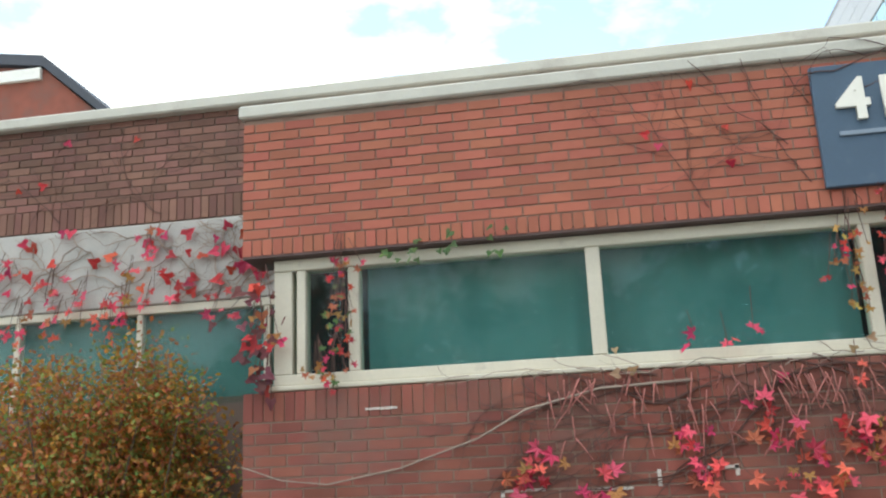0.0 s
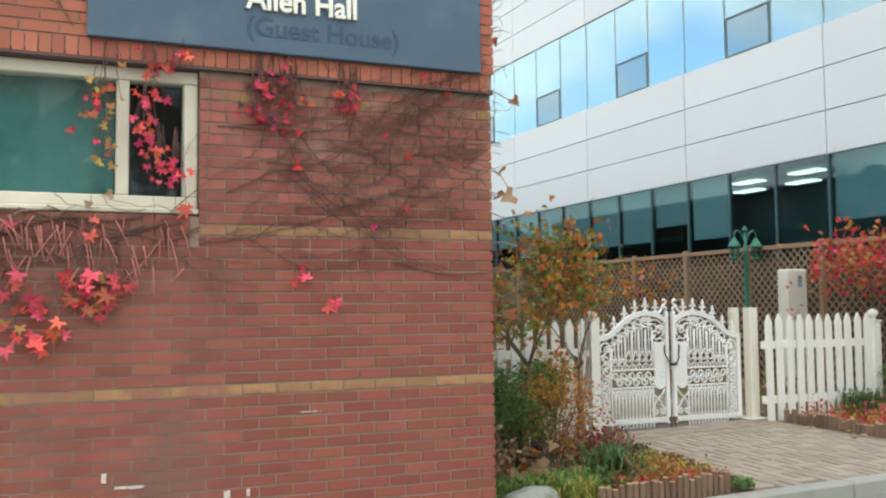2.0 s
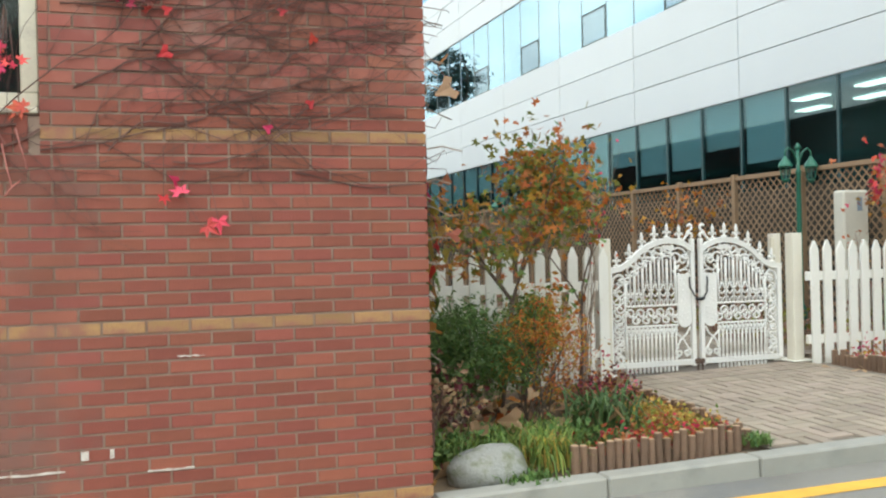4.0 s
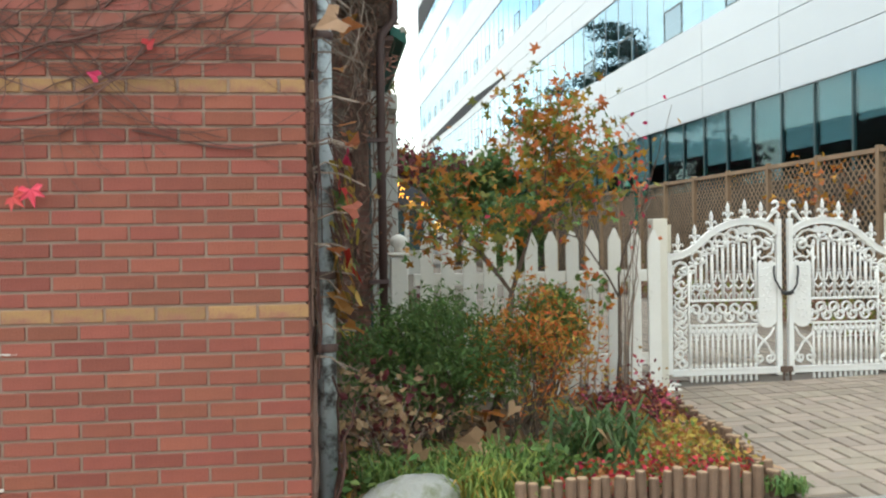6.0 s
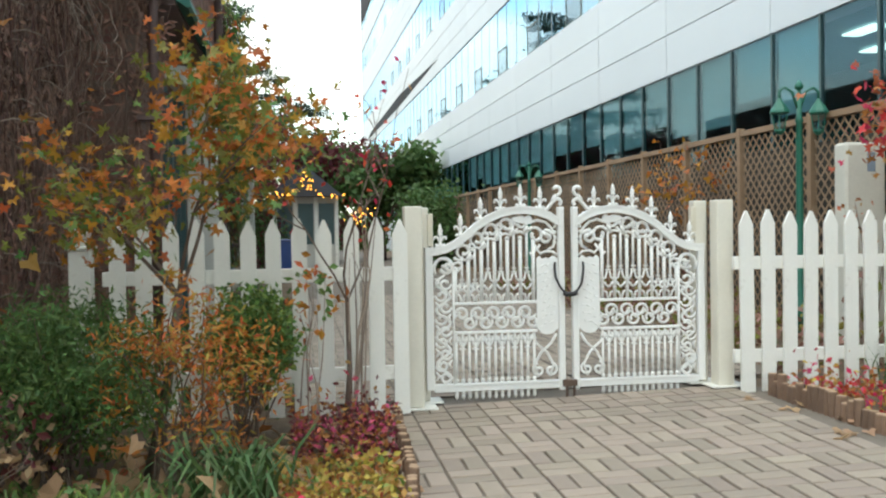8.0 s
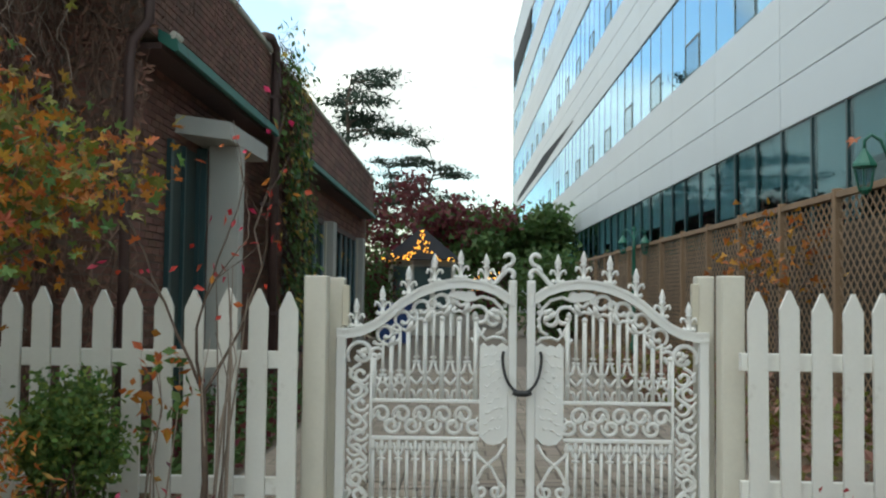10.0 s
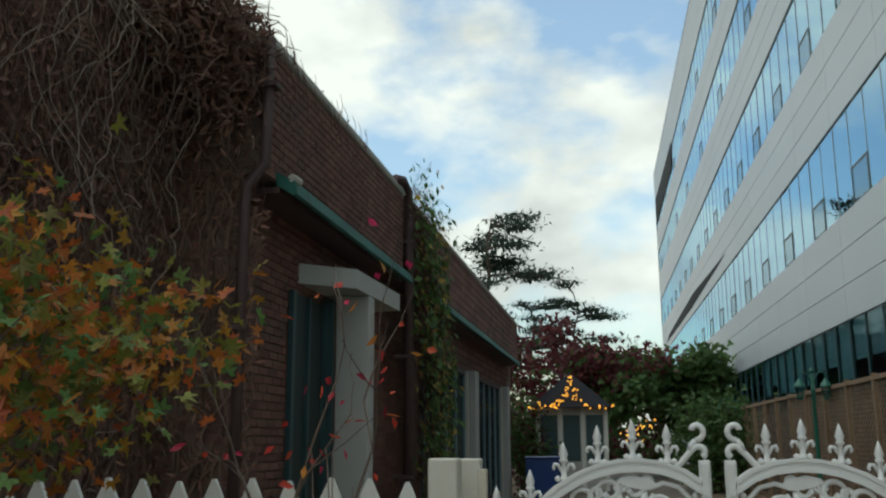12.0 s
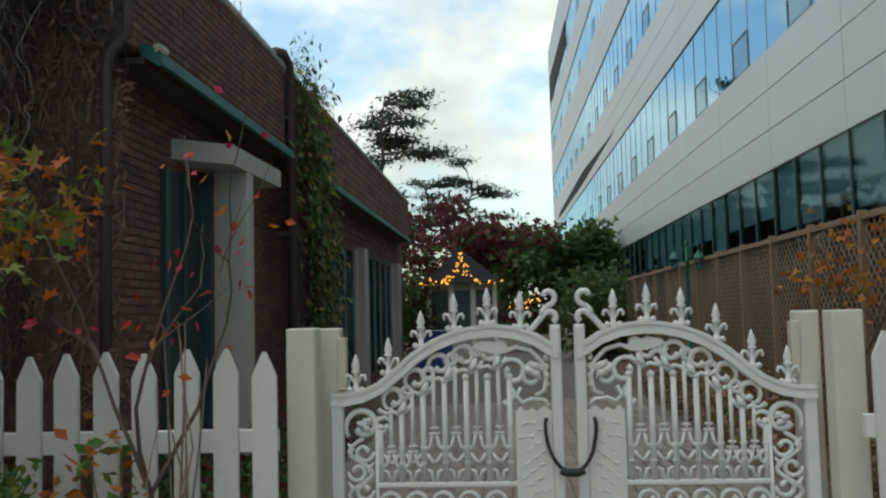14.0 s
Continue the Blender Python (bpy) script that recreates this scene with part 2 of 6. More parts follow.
OLDPAINT = mat("old_paint", (0.56, 0.51, 0.46), 0.85, 0.2, 20, 90, 0.2, dark=(0.36, 0.22, 0.18), dark_scale=25, dark_from=0.5)
POST = mat("post_cream", (0.66, 0.62, 0.53), 0.6, 0.08, 4, 60, 0.2, 0.002, dark=(0.52, 0.48, 0.40), dark_scale=4, dark_from=0.6)
# near-black brown, painted shade for the gaps of the lattice
GAP_SHADE = mat("lattice_gap_shade", (0.038, 0.034, 0.025), 0.95, 0.35, 2, 30, 0.8, 0.03)
LETTER = mat("letter_white", (0.80, 0.77, 0.68), 0.5, 0.05, 8, 60, 0.05)
LETTER_D = mat("letter_ghost", (0.035, 0.062, 0.115), 0.6, 0.1, 8, 60, 0.05)
SIGNBAR = mat("sign_bar", (0.22, 0.27, 0.33), 0.5, 0.1, 8, 60, 0.05)
ASPHALT = mat("asphalt", (0.185, 0.176, 0.16), 0.9, 0.34, 1.2, 95, 0.8, 0.006, dark=(0.15, 0.15, 0.15), dark_scale=0.9)
GRANITE = mat("kerb_granite", (0.28, 0.275, 0.25), 0.8, 0.12, 4, 200, 0.35, 0.003, rnd=0.08, dark=(0.24, 0.24, 0.22), dark_scale=3)
YELLOW = mat("line_yellow", (0.68, 0.37, 0.055), 0.8, 0.16, 6, 120, 0.4, 0.003, dark=(0.36, 0.26, 0.13), dark_scale=7, dark_from=0.60)
PAVER = mat("paver", (0.275, 0.225, 0.18), 0.85, 0.15, 4, 140, 0.35, 0.003, rnd=0.16, hue=0.01)
PAVER_J = mat("paver_far", (0.275, 0.225, 0.18), 0.85, 0.15, 1.5, 140, 0.35, 0.003, island=0.16, hue=0.01)
SAND = mat("paver_joint", (0.15, 0.125, 0.10), 0.95, 0.15, 3, 140, 0.4, 0.004)
SOIL = mat("soil", (0.12, 0.085, 0.055), 0.95, 0.3, 5, 70, 0.8, 0.02, dark=(0.19, 0.13, 0.075), dark_scale=4, dark_from=0.5)
LOG = mat("log_bark", (0.17, 0.105, 0.07), 0.9, 0.25, 8, 60, 0.6, 0.006, rnd=0.25)
LOGEND = mat("log_end", (0.36, 0.24, 0.15), 0.9, 0.2, 12, 80, 0.3)
ROCK = mat("rock", (0.29, 0.29, 0.27), 0.9, 0.18, 5, 60, 0.6, 0.012, dark=(0.17, 0.18, 0.12), dark_scale=9, dark_from=0.5)
PIPE = mat("pipe_grey", (0.45, 0.51, 0.54), 0.6, 0.15, 5, 60, 0.3, dark=(0.05, 0.045, 0.045), dark_scale=13, dark_from=0.47)
PIPE_D = mat("pipe_brown", (0.10, 0.06, 0.055), 0.6, 0.15, 5, 60, 0.2)
TWIG = mat("twig", (0.105, 0.052, 0.042), 0.85, 0.25, 10, 80, 0.3, island=0.3)
TWIG_P = mat("twig_pale", (0.30, 0.235, 0.19), 0.85, 0.25, 10, 80, 0.3, island=0.3)
TWIG_D = mat("twig_dark", (0.19, 0.118, 0.09), 0.9, 0.25, 10, 80, 0.3, island=0.4)
PETIOLE = mat("petiole_pink", (0.33, 0.12, 0.10), 0.8, 0.2, 10, 80, 0.2, island=0.35)
BARK = mat("bark", (0.12, 0.085, 0.065), 0.9, 0.25, 9, 50, 0.6, 0.01)
GREEN_STEEL = mat("green_steel", (0.02, 0.13, 0.085), 0.45, 0.12, 6, 60, 0.15)
GREEN_EAVE = mat("green_eave", (0.03, 0.15, 0.115), 0.6, 0.2, 3, 60, 0.15, dark=(0.03, 0.07, 0.06), dark_scale=4)
LATTICE = mat("lattice_wood", (0.25, 0.165, 0.10), 0.85, 0.2, 4, 70, 0.3, island=0.12)
PANEL_W = mat("facade_white", (0.53, 0.55, 0.565), 0.42, 0.03, 0.8, 20, 0.03, 0.002, rnd=0.025)
PANEL_WJ = mat("facade_white_far", (0.53, 0.55, 0.565), 0.42, 0.03, 0.4, 20, 0.03, 0.002, island=0.025)
JOINT = mat("facade_joint", (0.36, 0.38, 0.40), 0.6, 0.05, 1, 20, 0)
MULLION = mat("mullion_dark", (0.035, 0.075, 0.08), 0.4, 0.1, 5, 40, 0)
MULLION_L = mat("mullion_grey", (0.22, 0.28, 0.31), 0.4, 0.1, 5, 40, 0)
BLIND = mat("blind", (0.36, 0.44, 0.45), 0.8, 0.08, 2, 40, 0.05, rnd=0.12)
ROOM = mat("room_dark", (0.13, 0.19, 0.20), 0.9, 0.2, 1, 20, 0)
# near-black: the slit windows, and the sheet painted as an unlit room
DARK = mat("slit_and_room_black", (0.02, 0.02, 0.022), 0.9, 0.2, 1, 20, 0)
CURTAIN = mat("curtain_teal", (0.095, 0.20, 0.187), 0.85, 0.12, 1.2, 60, 0.1, dark=(0.06, 0.155, 0.145), dark_scale=1.2)
CURTAIN_D = mat("door_dark_green", (0.03, 0.05, 0.045), 0.6, 0.15, 2, 40, 0.05)
STUCCO = mat("stucco_panel", (0.46, 0.44, 0.41), 0.9, 0.15, 3, 70, 0.5, 0.006, dark=(0.40, 0.37, 0.33), dark_scale=2.5)
ROOFTILE = mat("roof_tile_dark", (0.045, 0.05, 0.065), 0.6, 0.15, 5, 60, 0.2)
BLUE = mat("blue_paint", (0.02, 0.06, 0.22), 0.3, 0.05, 3, 40, 0, coat=0.5)
BLACK = mat("black_rubber", (0.02, 0.02, 0.022), 0.6, 0.1, 6, 60, 0.1)
RUST = mat("rusty_bolt", (0.12, 0.08, 0.06), 0.7, 0.3, 20, 90, 0.4, metal=0.4)
GLASS = glass("window_glass", (0.88, 0.96, 0.95), 0.016, 0.02)
GLASS_BLUE = glass("facade_glass", (0.45, 0.6, 0.65), 0.34, 0.01, (0.62, 0.84, 1.0))
GLASS_TEAL = glass("facade_glass_low", (0.60, 0.73, 0.75), 0.045, 0.02, (0.8, 0.95, 1.0), 0.17)
GLASS_VENT = glass("facade_glass_vent", (0.40, 0.50, 0.55), 0.28, 0.04, (0.6, 0.76, 0.88), 0.8)
PALE_LIGHT = glow("office_light", (0.95, 1.0, 0.92), 2.6)
WARM = glow("warm_bulb", (1.0, 0.42, 0.05), 5.0)


def leafmat(name, base, rough=0.6, island=0.3, hue=0.02, trans=0.35):
    return mat(name, base, rough, 0.18, 9, 60, 0.0, island=island, hue=hue, trans=trans)


L_RED = leafmat("leaf_red", (0.52, 0.032, 0.05), hue=0.025)
L_ORANGE = leafmat("leaf_orange", (0.37, 0.15, 0.045), hue=0.035)
L_YELLOW = leafmat("leaf_yellow", (0.46, 0.31, 0.07), hue=0.035)
L_GREEN = leafmat("leaf_green", (0.125, 0.21, 0.055), hue=0.03)
L_DGREEN = leafmat("leaf_dark_green", (0.085, 0.15, 0.042), hue=0.025)
L_LIME = leafmat("leaf_lime", (0.20, 0.28, 0.06), hue=0.03)
L_DRY = leafmat("leaf_dry", (0.42, 0.27, 0.155), hue=0.015)
L_RUST = leafmat("leaf_rust", (0.50, 0.17, 0.035), hue=0.025)
L_OLIVE = leafmat("leaf_olive", (0.19, 0.185, 0.03), hue=0.03)
L_AMBER = leafmat("leaf_amber", (0.41, 0.165, 0.024), hue=0.03)
L_MAROON = leafmat("leaf_maroon", (0.13, 0.028, 0.032), hue=0.02)
L_PINE = leafmat("pine_needles", (0.028, 0.055, 0.034), hue=0.015, trans=0.15)
L_WITHER = leafmat("leaf_withered", (0.25, 0.128, 0.092), hue=0.01, trans=0.1)
L_PINK = leafmat("petal_pink", (0.55, 0.08, 0.16), hue=0.02)
L_SCARLET = leafmat("leaf_scarlet", (0.72, 0.085, 0.095), hue=0.02)
L_BLADE = leafmat("grass_blade", (0.08, 0.14, 0.045), hue=0.03)


def ground_z(x, y):
    """The paved strip between kerb and fence, and the court behind it."""
    return 0.15 + 0.03 * min(x, 8) + 0.02 * min(max(y, 0), 4)


def road_z(x):
    return 0.04 + 0.03 * x


def kerb_y(x):
    return -0.02 - 0.03 * x


# ---- ground, road, kerb ----
g = Mesh()
xs = [-400, -60, -12, -6, -2, 0, 2, 4, 6, 8, 12, 60, 400]
for i in range(len(xs) - 1):
    a, b = xs[i], xs[i + 1]
    za, zb = [road_z(max(-8, min(12, q))) for q in (a, b)]
    g.add([(a, -400, za), (b, -400, zb), (b, kerb_y(max(-8, min(12, b))) + 0.05, zb), (a, kerb_y(max(-8, min(12, a))) + 0.05, za)], [(0, 1, 2, 3)])
struct("road", g, ASPHALT, "grey worn asphalt road along the kerb")
g = Mesh()
xs = [-400, -60, -12, 0, 2, 4, 6, 8, 12, 60, 400]
ys = [0.1, 2.0, 4.0, 12, 40, 120, 900]
for i in range(len(xs) - 1):
    for j in range(len(ys) - 1):
        q = [(xs[i + a], ys[j + b] if (j or b) else kerb_y(max(-8, min(12, xs[i + a]))) + 0.1) for a, b in ((0, 0), (1, 0), (1, 1), (0, 1))]
        g.add([(x, y, ground_z(max(-8, x), y) - 0.03) for x, y in q], [(0, 1, 2, 3)])
struct("ground", g, SOIL, "brown soil with litter around the building")

line = Mesh()
n = 24
for i in range(n):
    a, b = -4 + i * 0.8, -4 + (i + 1) * 0.8
    f = lambda q: -0.365 - 0.05 * q
    line.add([(a, f(a) - 0.078, road_z(a) + 0.004), (b, f(b) - 0.078, road_z(b) + 0.004), (b, f(b) + 0.078, road_z(b) + 0.004), (a, f(a) + 0.078, road_z(a) + 0.004)], [(0, 1, 2, 3)])
struct("road_line", line, YELLOW, "worn yellow line painted on the asphalt")
kerb = tagged(new("kerb"), "grey granite kerb stones along the road", kind="structure")
for i in range(12):
    a, b = 0.03 + i * 0.99, 0.03 + (i + 1) * 0.99 - 0.006
    m = Mesh().box(0, 0, -0.12, 0.984, 0.16, 0.118, 0.012)
    ob = part("kerb_stone", m, GRANITE, kerb)
    ob.matrix_basis = pose(a, kerb_y(a), road_z(a), 0, -math.degrees(math.atan(0.03)), -1.7)

# ---- brick walls ----
random.seed(3)
CH, BL = 0.067, 0.205


def brick_rows(x0, x1, z0, z1, y, depth=0.016, skip=(), jit=0.0015, along="x", course=CH, length=BL):
    """Stretcher courses on a face at y (or x): boxes as (x0, z0, x1, z1, course number)."""
    out = []
    rows = int(round((z1 - z0) / course))
    for r in range(rows):
        za = z0 + r * course
        x = x1 - (length if r % 2 == 0 else length / 2)
        right = x1
        while right > x0 + 0.02:
            left = max(x0, x)
            out.append((left, za, right - (0.0 if right == x1 else 0.012), za + course - 0.012, r))
            right, x = left, left - length
    return out


def lay(m, b, y, depth, along="x", flip=1):
    x0, z0, x1, z1 = b[:4]
    j = random.uniform(-0.0015, 0.0015)
    if along == "x":
        m.box(x0, y + j, z0, x1, y + depth, z1)
    else:
        m.box(y + j if flip > 0 else y - depth, x0, z0, y + depth if flip > 0 else y - j, x1, z1)


FX = -6.13
Z0 = 0.207 - 0.028 - 2 * CH
wall = struct("wall_front", Mesh().box(FX, 0.008, -0.3, -0.012, 0.30, 2.16), MORTAR, "red brick wall with yellow brick bands and creeper")
pier_core = Mesh().box(-1.90, 0.008, 2.16, -0.012, 1.2, 3.04)
core = part("pier", pier_core, MORTAR, wall)
lower = brick_rows(FX, 0, Z0 - 4 * CH, Z0 + 29 * CH, 0)
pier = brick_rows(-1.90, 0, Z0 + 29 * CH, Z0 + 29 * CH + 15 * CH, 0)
rest, rest_p, rest_y, near, near_y = Mesh(), Mesh(), Mesh(), [], []
for b in lower + pier:
    row = round((b[1] - Z0) / CH)
    yellow = row in (2, 16) or (row == 30 and random.random() < 0.75) or (row == 42 and random.random() < 0.7)
    if row == 2 and random.random() < 0.1 or b[3] < -0.2:
        yellow = False
    if b[0] > -1.75 and 0.0 < b[1] < 2.2:
        (near_y if yellow else near).append(b)
    else:
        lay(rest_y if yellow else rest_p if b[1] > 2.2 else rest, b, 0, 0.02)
# the soldier course under the sill
x = FX
while x < -1.9 - 0.06:
    rest.box(x, random.uniform(-0.002, 0.001), Z0 + 29 * CH, x + 0.060, 0.02, 2.165)
    x += 0.0675
ob = part("brick_field", rest, BRICK_J, wall)
tagged(ob, kind="stuff")
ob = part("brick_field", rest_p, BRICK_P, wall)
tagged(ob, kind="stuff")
ob = part("brick_band", rest_y, BRICK_YJ, wall)
tagged(ob, kind="stuff")
# the east side of the front block
side = Mesh()
PZ0 = 4.72
for b in brick_rows(0.012, 5.39, Z0 - 4 * CH, 4.6, 0):
    if b[3] < 3.95 or b[0] > 1.2:
        lay(side, b, -0.016, 0.016, "y")
east = struct("wall_east_near", Mesh().box(-0.3, 0.36, -0.3, -0.007, 1.19, 3.98).box(-0.3, 1.19, -0.3, -0.007, 5.39, PZ0 - 0.11), MORTAR_D, "dark brick side wall overgrown with bare creeper")
ob = part("brick_field", side, BRICK_D, east)
tagged(ob, kind="stuff")

# ---- fascia over the window ----
FB, FT = 3.04, 3.985
fascia = struct("wall_fascia", Mesh().box(FX, -0.0405, FB + 0.02, -0.012, 0.30, FT), MORTAR, "bright orange-red brick fascia above the window")
fm = Mesh()
for b in brick_rows(FX, 0, FB + 0.115, FT, 0, course=0.0669):
    lay(fm, b, -0.05, 0.02)
x = FX
while x < -0.05:
    fm.box(x, -0.05 + random.uniform(-0.002, 0.001), FB, min(0, x + 0.060), -0.02, FB + 0.103)
    x += 0.0685
ob = part("brick_field", fm, BRICK_O, fascia)
tagged(ob, kind="stuff")
part("soffit", Mesh().box(FX, -0.045, FB - 0.015, -0.002, 0.30, FB + 0.012), PIPE_D, fascia, "dark timber edge under the fascia")
cop = struct("coping_front", Mesh().box(FX - 0.03, -0.085, FT + 0.002, 0.03, 0.35, FT + 0.09, 0.012), CONCRETE, "weathered white concrete coping on the fascia")

# ---- parapet of the main block, set back ----
PZ = 4.75
par = struct("wall_parapet", Mesh().box(-30, 1.20, 3.04, -0.02, 1.5, PZ - 0.11), MORTAR_D, "brown brick parapet wall set back over the roof")
pm = Mesh()
for b in brick_rows(-13, 0.0, 3.93, PZ - 0.11, 0):
    lay(pm, b, 1.19, 0.02)
x = -13
while x < FX + 0.1:
    pm.box(x, 1.185, 3.74, x + 0.06, 1.22, 3.92)
    x += 0.0685
ob = part("brick_field", pm, BRICK_D, par)
tagged(ob, kind="stuff")
struct("coping_back", Mesh().box(-30, 1.10, PZ - 0.10, 0.04, 1.6, PZ, 0.015).box(-0.34, 1.602, PZ - 0.10, 0.04, 5.33, PZ, 0.015), CONCRETE, "weathered grey concrete coping of the main roof")
struct("roof", Mesh().box(FX, 0.302, FT - 0.3, -0.302, 1.195, FT - 0.02), CONCRETE, "flat roof behind the fascia")
struct("main_roof", Mesh().box(-30, 1.52, 4.2, -0.31, 23.4, 4.5), CONCRETE, "flat roof of the long brick building")

# ---- long front window ----
win = tagged(new("window_1"), "long white-framed window with green curtains behind glass", kind="structure")
WY = 0.08
part("window_sill", Mesh().box(-5.97, 0.0, 2.172, -1.905, 0.20, 2.205, 0.008).box(-5.95, 0.04, 2.207, -1.905, 0.16, 2.275, 0.006), PAINT, win)
part("window_head", Mesh().box(-5.95, 0.04, 2.945, -1.905, 0.16, 3.020, 0.006), PAINT, win)
for a, b in ((-5.95, -5.83), (-5.80, -5.74), (-5.46, -5.39), (-3.955, -3.865), (-2.36, -2.29), (-1.985, -1.905)):
    part("mullion", Mesh().box(a, 0.045, 2.277, b, 0.155, 2.943, 0.006), PAINT, win)
for a, b in ((-5.83, -5.80), (-5.74, -5.46), (-5.39, -3.955), (-3.865, -2.36), (-2.29, -1.985)):
    ob = part("pane", Mesh().box(a, 0.095, 2.277, b, 0.101, 2.943), GLASS, win)
    ob.visible_shadow = False
cur = Mesh()
for a, b in ((-5.38, -2.36),):
    k = int((b - a) / 0.03)
    pts = [(a + (b - a) * i / k, 0.26 + 0.006 * math.sin(i * 1.1) + 0.004 * math.sin(i * 0.37)) for i in range(k + 1)]
    cur.add([(x, y, 2.24) for x, y in pts] + [(x, y, 2.99) for x, y in pts], [(i, i + 1, k + 2 + i, k + 1 + i) for i in range(k)])
c = new("curtain", cur.data("curtain", CURTAIN, True))
tagged(c, "plain green curtain drawn behind the front window", "curtain")
# no room is built here: a thin black sheet carries its shade as colour
struct("room_shade_sheet", Mesh().box(-5.95, 0.31, 2.16, -1.91, 0.34, 3.03), DARK, "black sheet standing in for the unlit room behind the window")
struct("wall_window_end", Mesh().box(-5.96, 0.345, -0.3, -5.90, 1.19, 3.035), BRICK_D, "brick return wall beside the window")

# ---- lower west wing, set back ----
wing = struct("wall_west", Mesh().box(-13, 1.21, -0.3, FX + 0.02, 1.5, 2.3), MORTAR_D, "brick wall under the rear window")
part("stucco_panel", Mesh().box(-13, 1.16, 3.05, FX - 0.02, 1.199, 3.72, 0.01), STUCCO, par, "white rendered band overgrown with dry creeper")
w2 = tagged(new("window_2"), "green-curtained window band under the rendered panel", kind="structure")
part("window_frame", Mesh().box(-13, 1.17, 2.98, FX, 1.26, 3.045, 0.006), PAINT, w2)
for i in range(8):
    x = -7.46 - (i - 1) * 1.05
    if x < FX:
        part("mullion", Mesh().box(x - 0.025, 1.175, 2.25, x + 0.025, 1.25, 2.978, 0.006), PAINT, w2)
ob = part("pane", Mesh().box(-13, 1.198, 2.25, FX, 1.204, 2.978), GLASS, w2)
ob.visible_shadow = False
ob = new("curtain", Mesh().box(-13, 1.30, 2.2, FX, 1.31, 3.0).data("curtain", CURTAIN))
tagged(ob, "plain green curtain behind the rear window", "curtain")

# ---- east side of the main block ----
SX, PX = 0.46, 0.69
EZ = PZ - 0.07
corner = struct("wall_east_front", Mesh().box(-0.3, 5.396, -0.3, SX - 0.016, 5.75, 3.55).box(-0.3, 5.396, 3.552, SX - 0.21, 5.75, 4.6), MORTAR_D, "end wall covered by dense bare creeper")
cm = Mesh()
for b in brick_rows(0.0, SX, 0.0, 4.6, 0) + brick_rows(SX + 0.012, PX, 3.6, 4.55, 0):
    lay(cm, b, 5.395, 0.02)
ob = part("brick_field", cm, BRICK_D, corner)
tagged(ob, kind="stuff")
eastm = struct("wall_east", Mesh().box(0.0, 5.76, -0.3, SX - 0.016, 24, 4.5), MORTAR_D, "long shaded brick side wall of the court")
em = Mesh()
for b in brick_rows(5.42, 12.5, 0.2, 3.55, 0):
    lay(em, b, SX - 0.016, 0.016, "y")
for b in brick_rows(12.5, 23.5, 0.2, 3.55, 0, length=0.41, course=0.134):
    lay(em, b, SX - 0.016, 0.016, "y")
ob = part("brick_field", em, BRICK_D, eastm)
tagged(ob, kind="stuff")
epar = struct("parapet_east", Mesh().box(SX - 0.2, 5.39, 3.56, PX, 10.0, EZ - 0.09).box(SX - 0.2, 10.15, 3.56, PX, 23.5, EZ - 0.10), MORTAR_D, "brown brick parapet over the eaves")
pm = Mesh()
for b in brick_rows(5.36, 10.0, 3.57, EZ - 0.10, 0):
    lay(pm, b, PX, 0.014, "y")
for b in brick_rows(10.15, 23.5, 3.57, EZ - 0.10, 0, length=0.41, course=0.134):
    lay(pm, b, PX, 0.014, "y")
ob = part("brick_field", pm, BRICK_D, epar)
tagged(ob, kind="stuff")
struct("coping_east", Mesh().box(SX - 0.42, 5.34, EZ - 0.09, PX + 0.04, 10.02, EZ - 0.01, 0.015).box(SX - 0.3, 10.14, EZ - 0.1, PX + 0.04, 23.6, EZ - 0.03, 0.015), CONCRETE, "grey coping on the side parapet")
bump_m = Mesh().tube([(PX + 0.02, 9.55, EZ), (PX + 0.05, 9.8, EZ + 0.05), (PX + 0.06, 10.05, EZ - 0.03), (PX + 0.07, 10.08, 4.2), (PX + 0.07, 10.08, 0.4)], 0.06, 8)
ob = thing("downpipe", 0, 0, 0, "dark brown downpipe on the shaded side wall", "downpipe")
part("pipe", bump_m, PIPE_D, ob, smooth=True)
for z in (1.2, 2.6, 4.0):
    part("pipe_clip", Mesh().box(PX - 0.1, 10.02, z, PX + 0.14, 10.14, z + 0.04), PIPE_D, ob)
ob = thing("downpipe", 0, 0, 0, "dark downpipe at the corner of the side wall", "downpipe")
part("pipe", Mesh().tube([(PX + 0.04, 5.36, 4.6), (PX + 0.04, 5.34, 3.62), (0.60, 5.33, 3.46), (0.585, 5.33, 3.3), (0.585, 5.33, 0.3)], 0.042, 8), PIPE_D, ob, smooth=True)
for z in (1.0, 2.4, 4.2):
    part("pipe_clip", Mesh().box(0.44, 5.28, z, 0.64, 5.39, z + 0.04) if z < 3.5 else Mesh().box(PX - 0.04, 5.29, z, PX + 0.12, 5.42, z + 0.04), PIPE_D, ob)
for a, b, lab in ((5.62, 9.75, "green metal eaves gutter with a white end knob"), (11.6, 22.5, "green metal eaves gutter along the far bay")):
    ob = thing("eaves_gutter", 0, a, 0, lab, "gutter")
    part("gutter", Mesh().prism([(PX + 0.016, 3.635), (PX + 0.17, 3.555), (PX + 0.19, 3.455), (PX + 0.16, 3.445), (PX + 0.02, 3.535)], 0, b - a), GREEN_EAVE, ob)
    part("soffit_board", Mesh().box(SX - 0.1, 0.0, 3.47, PX + 0.05, b - a, 3.52), PIPE_D, ob)
    if a < 6:
        part("end_knob", Mesh().tube([(PX + 0.14, 0.0, 3.585), (PX + 0.17, 0.10, 3.565)], 0.035, 8), CONCRETE, ob, "white knob")
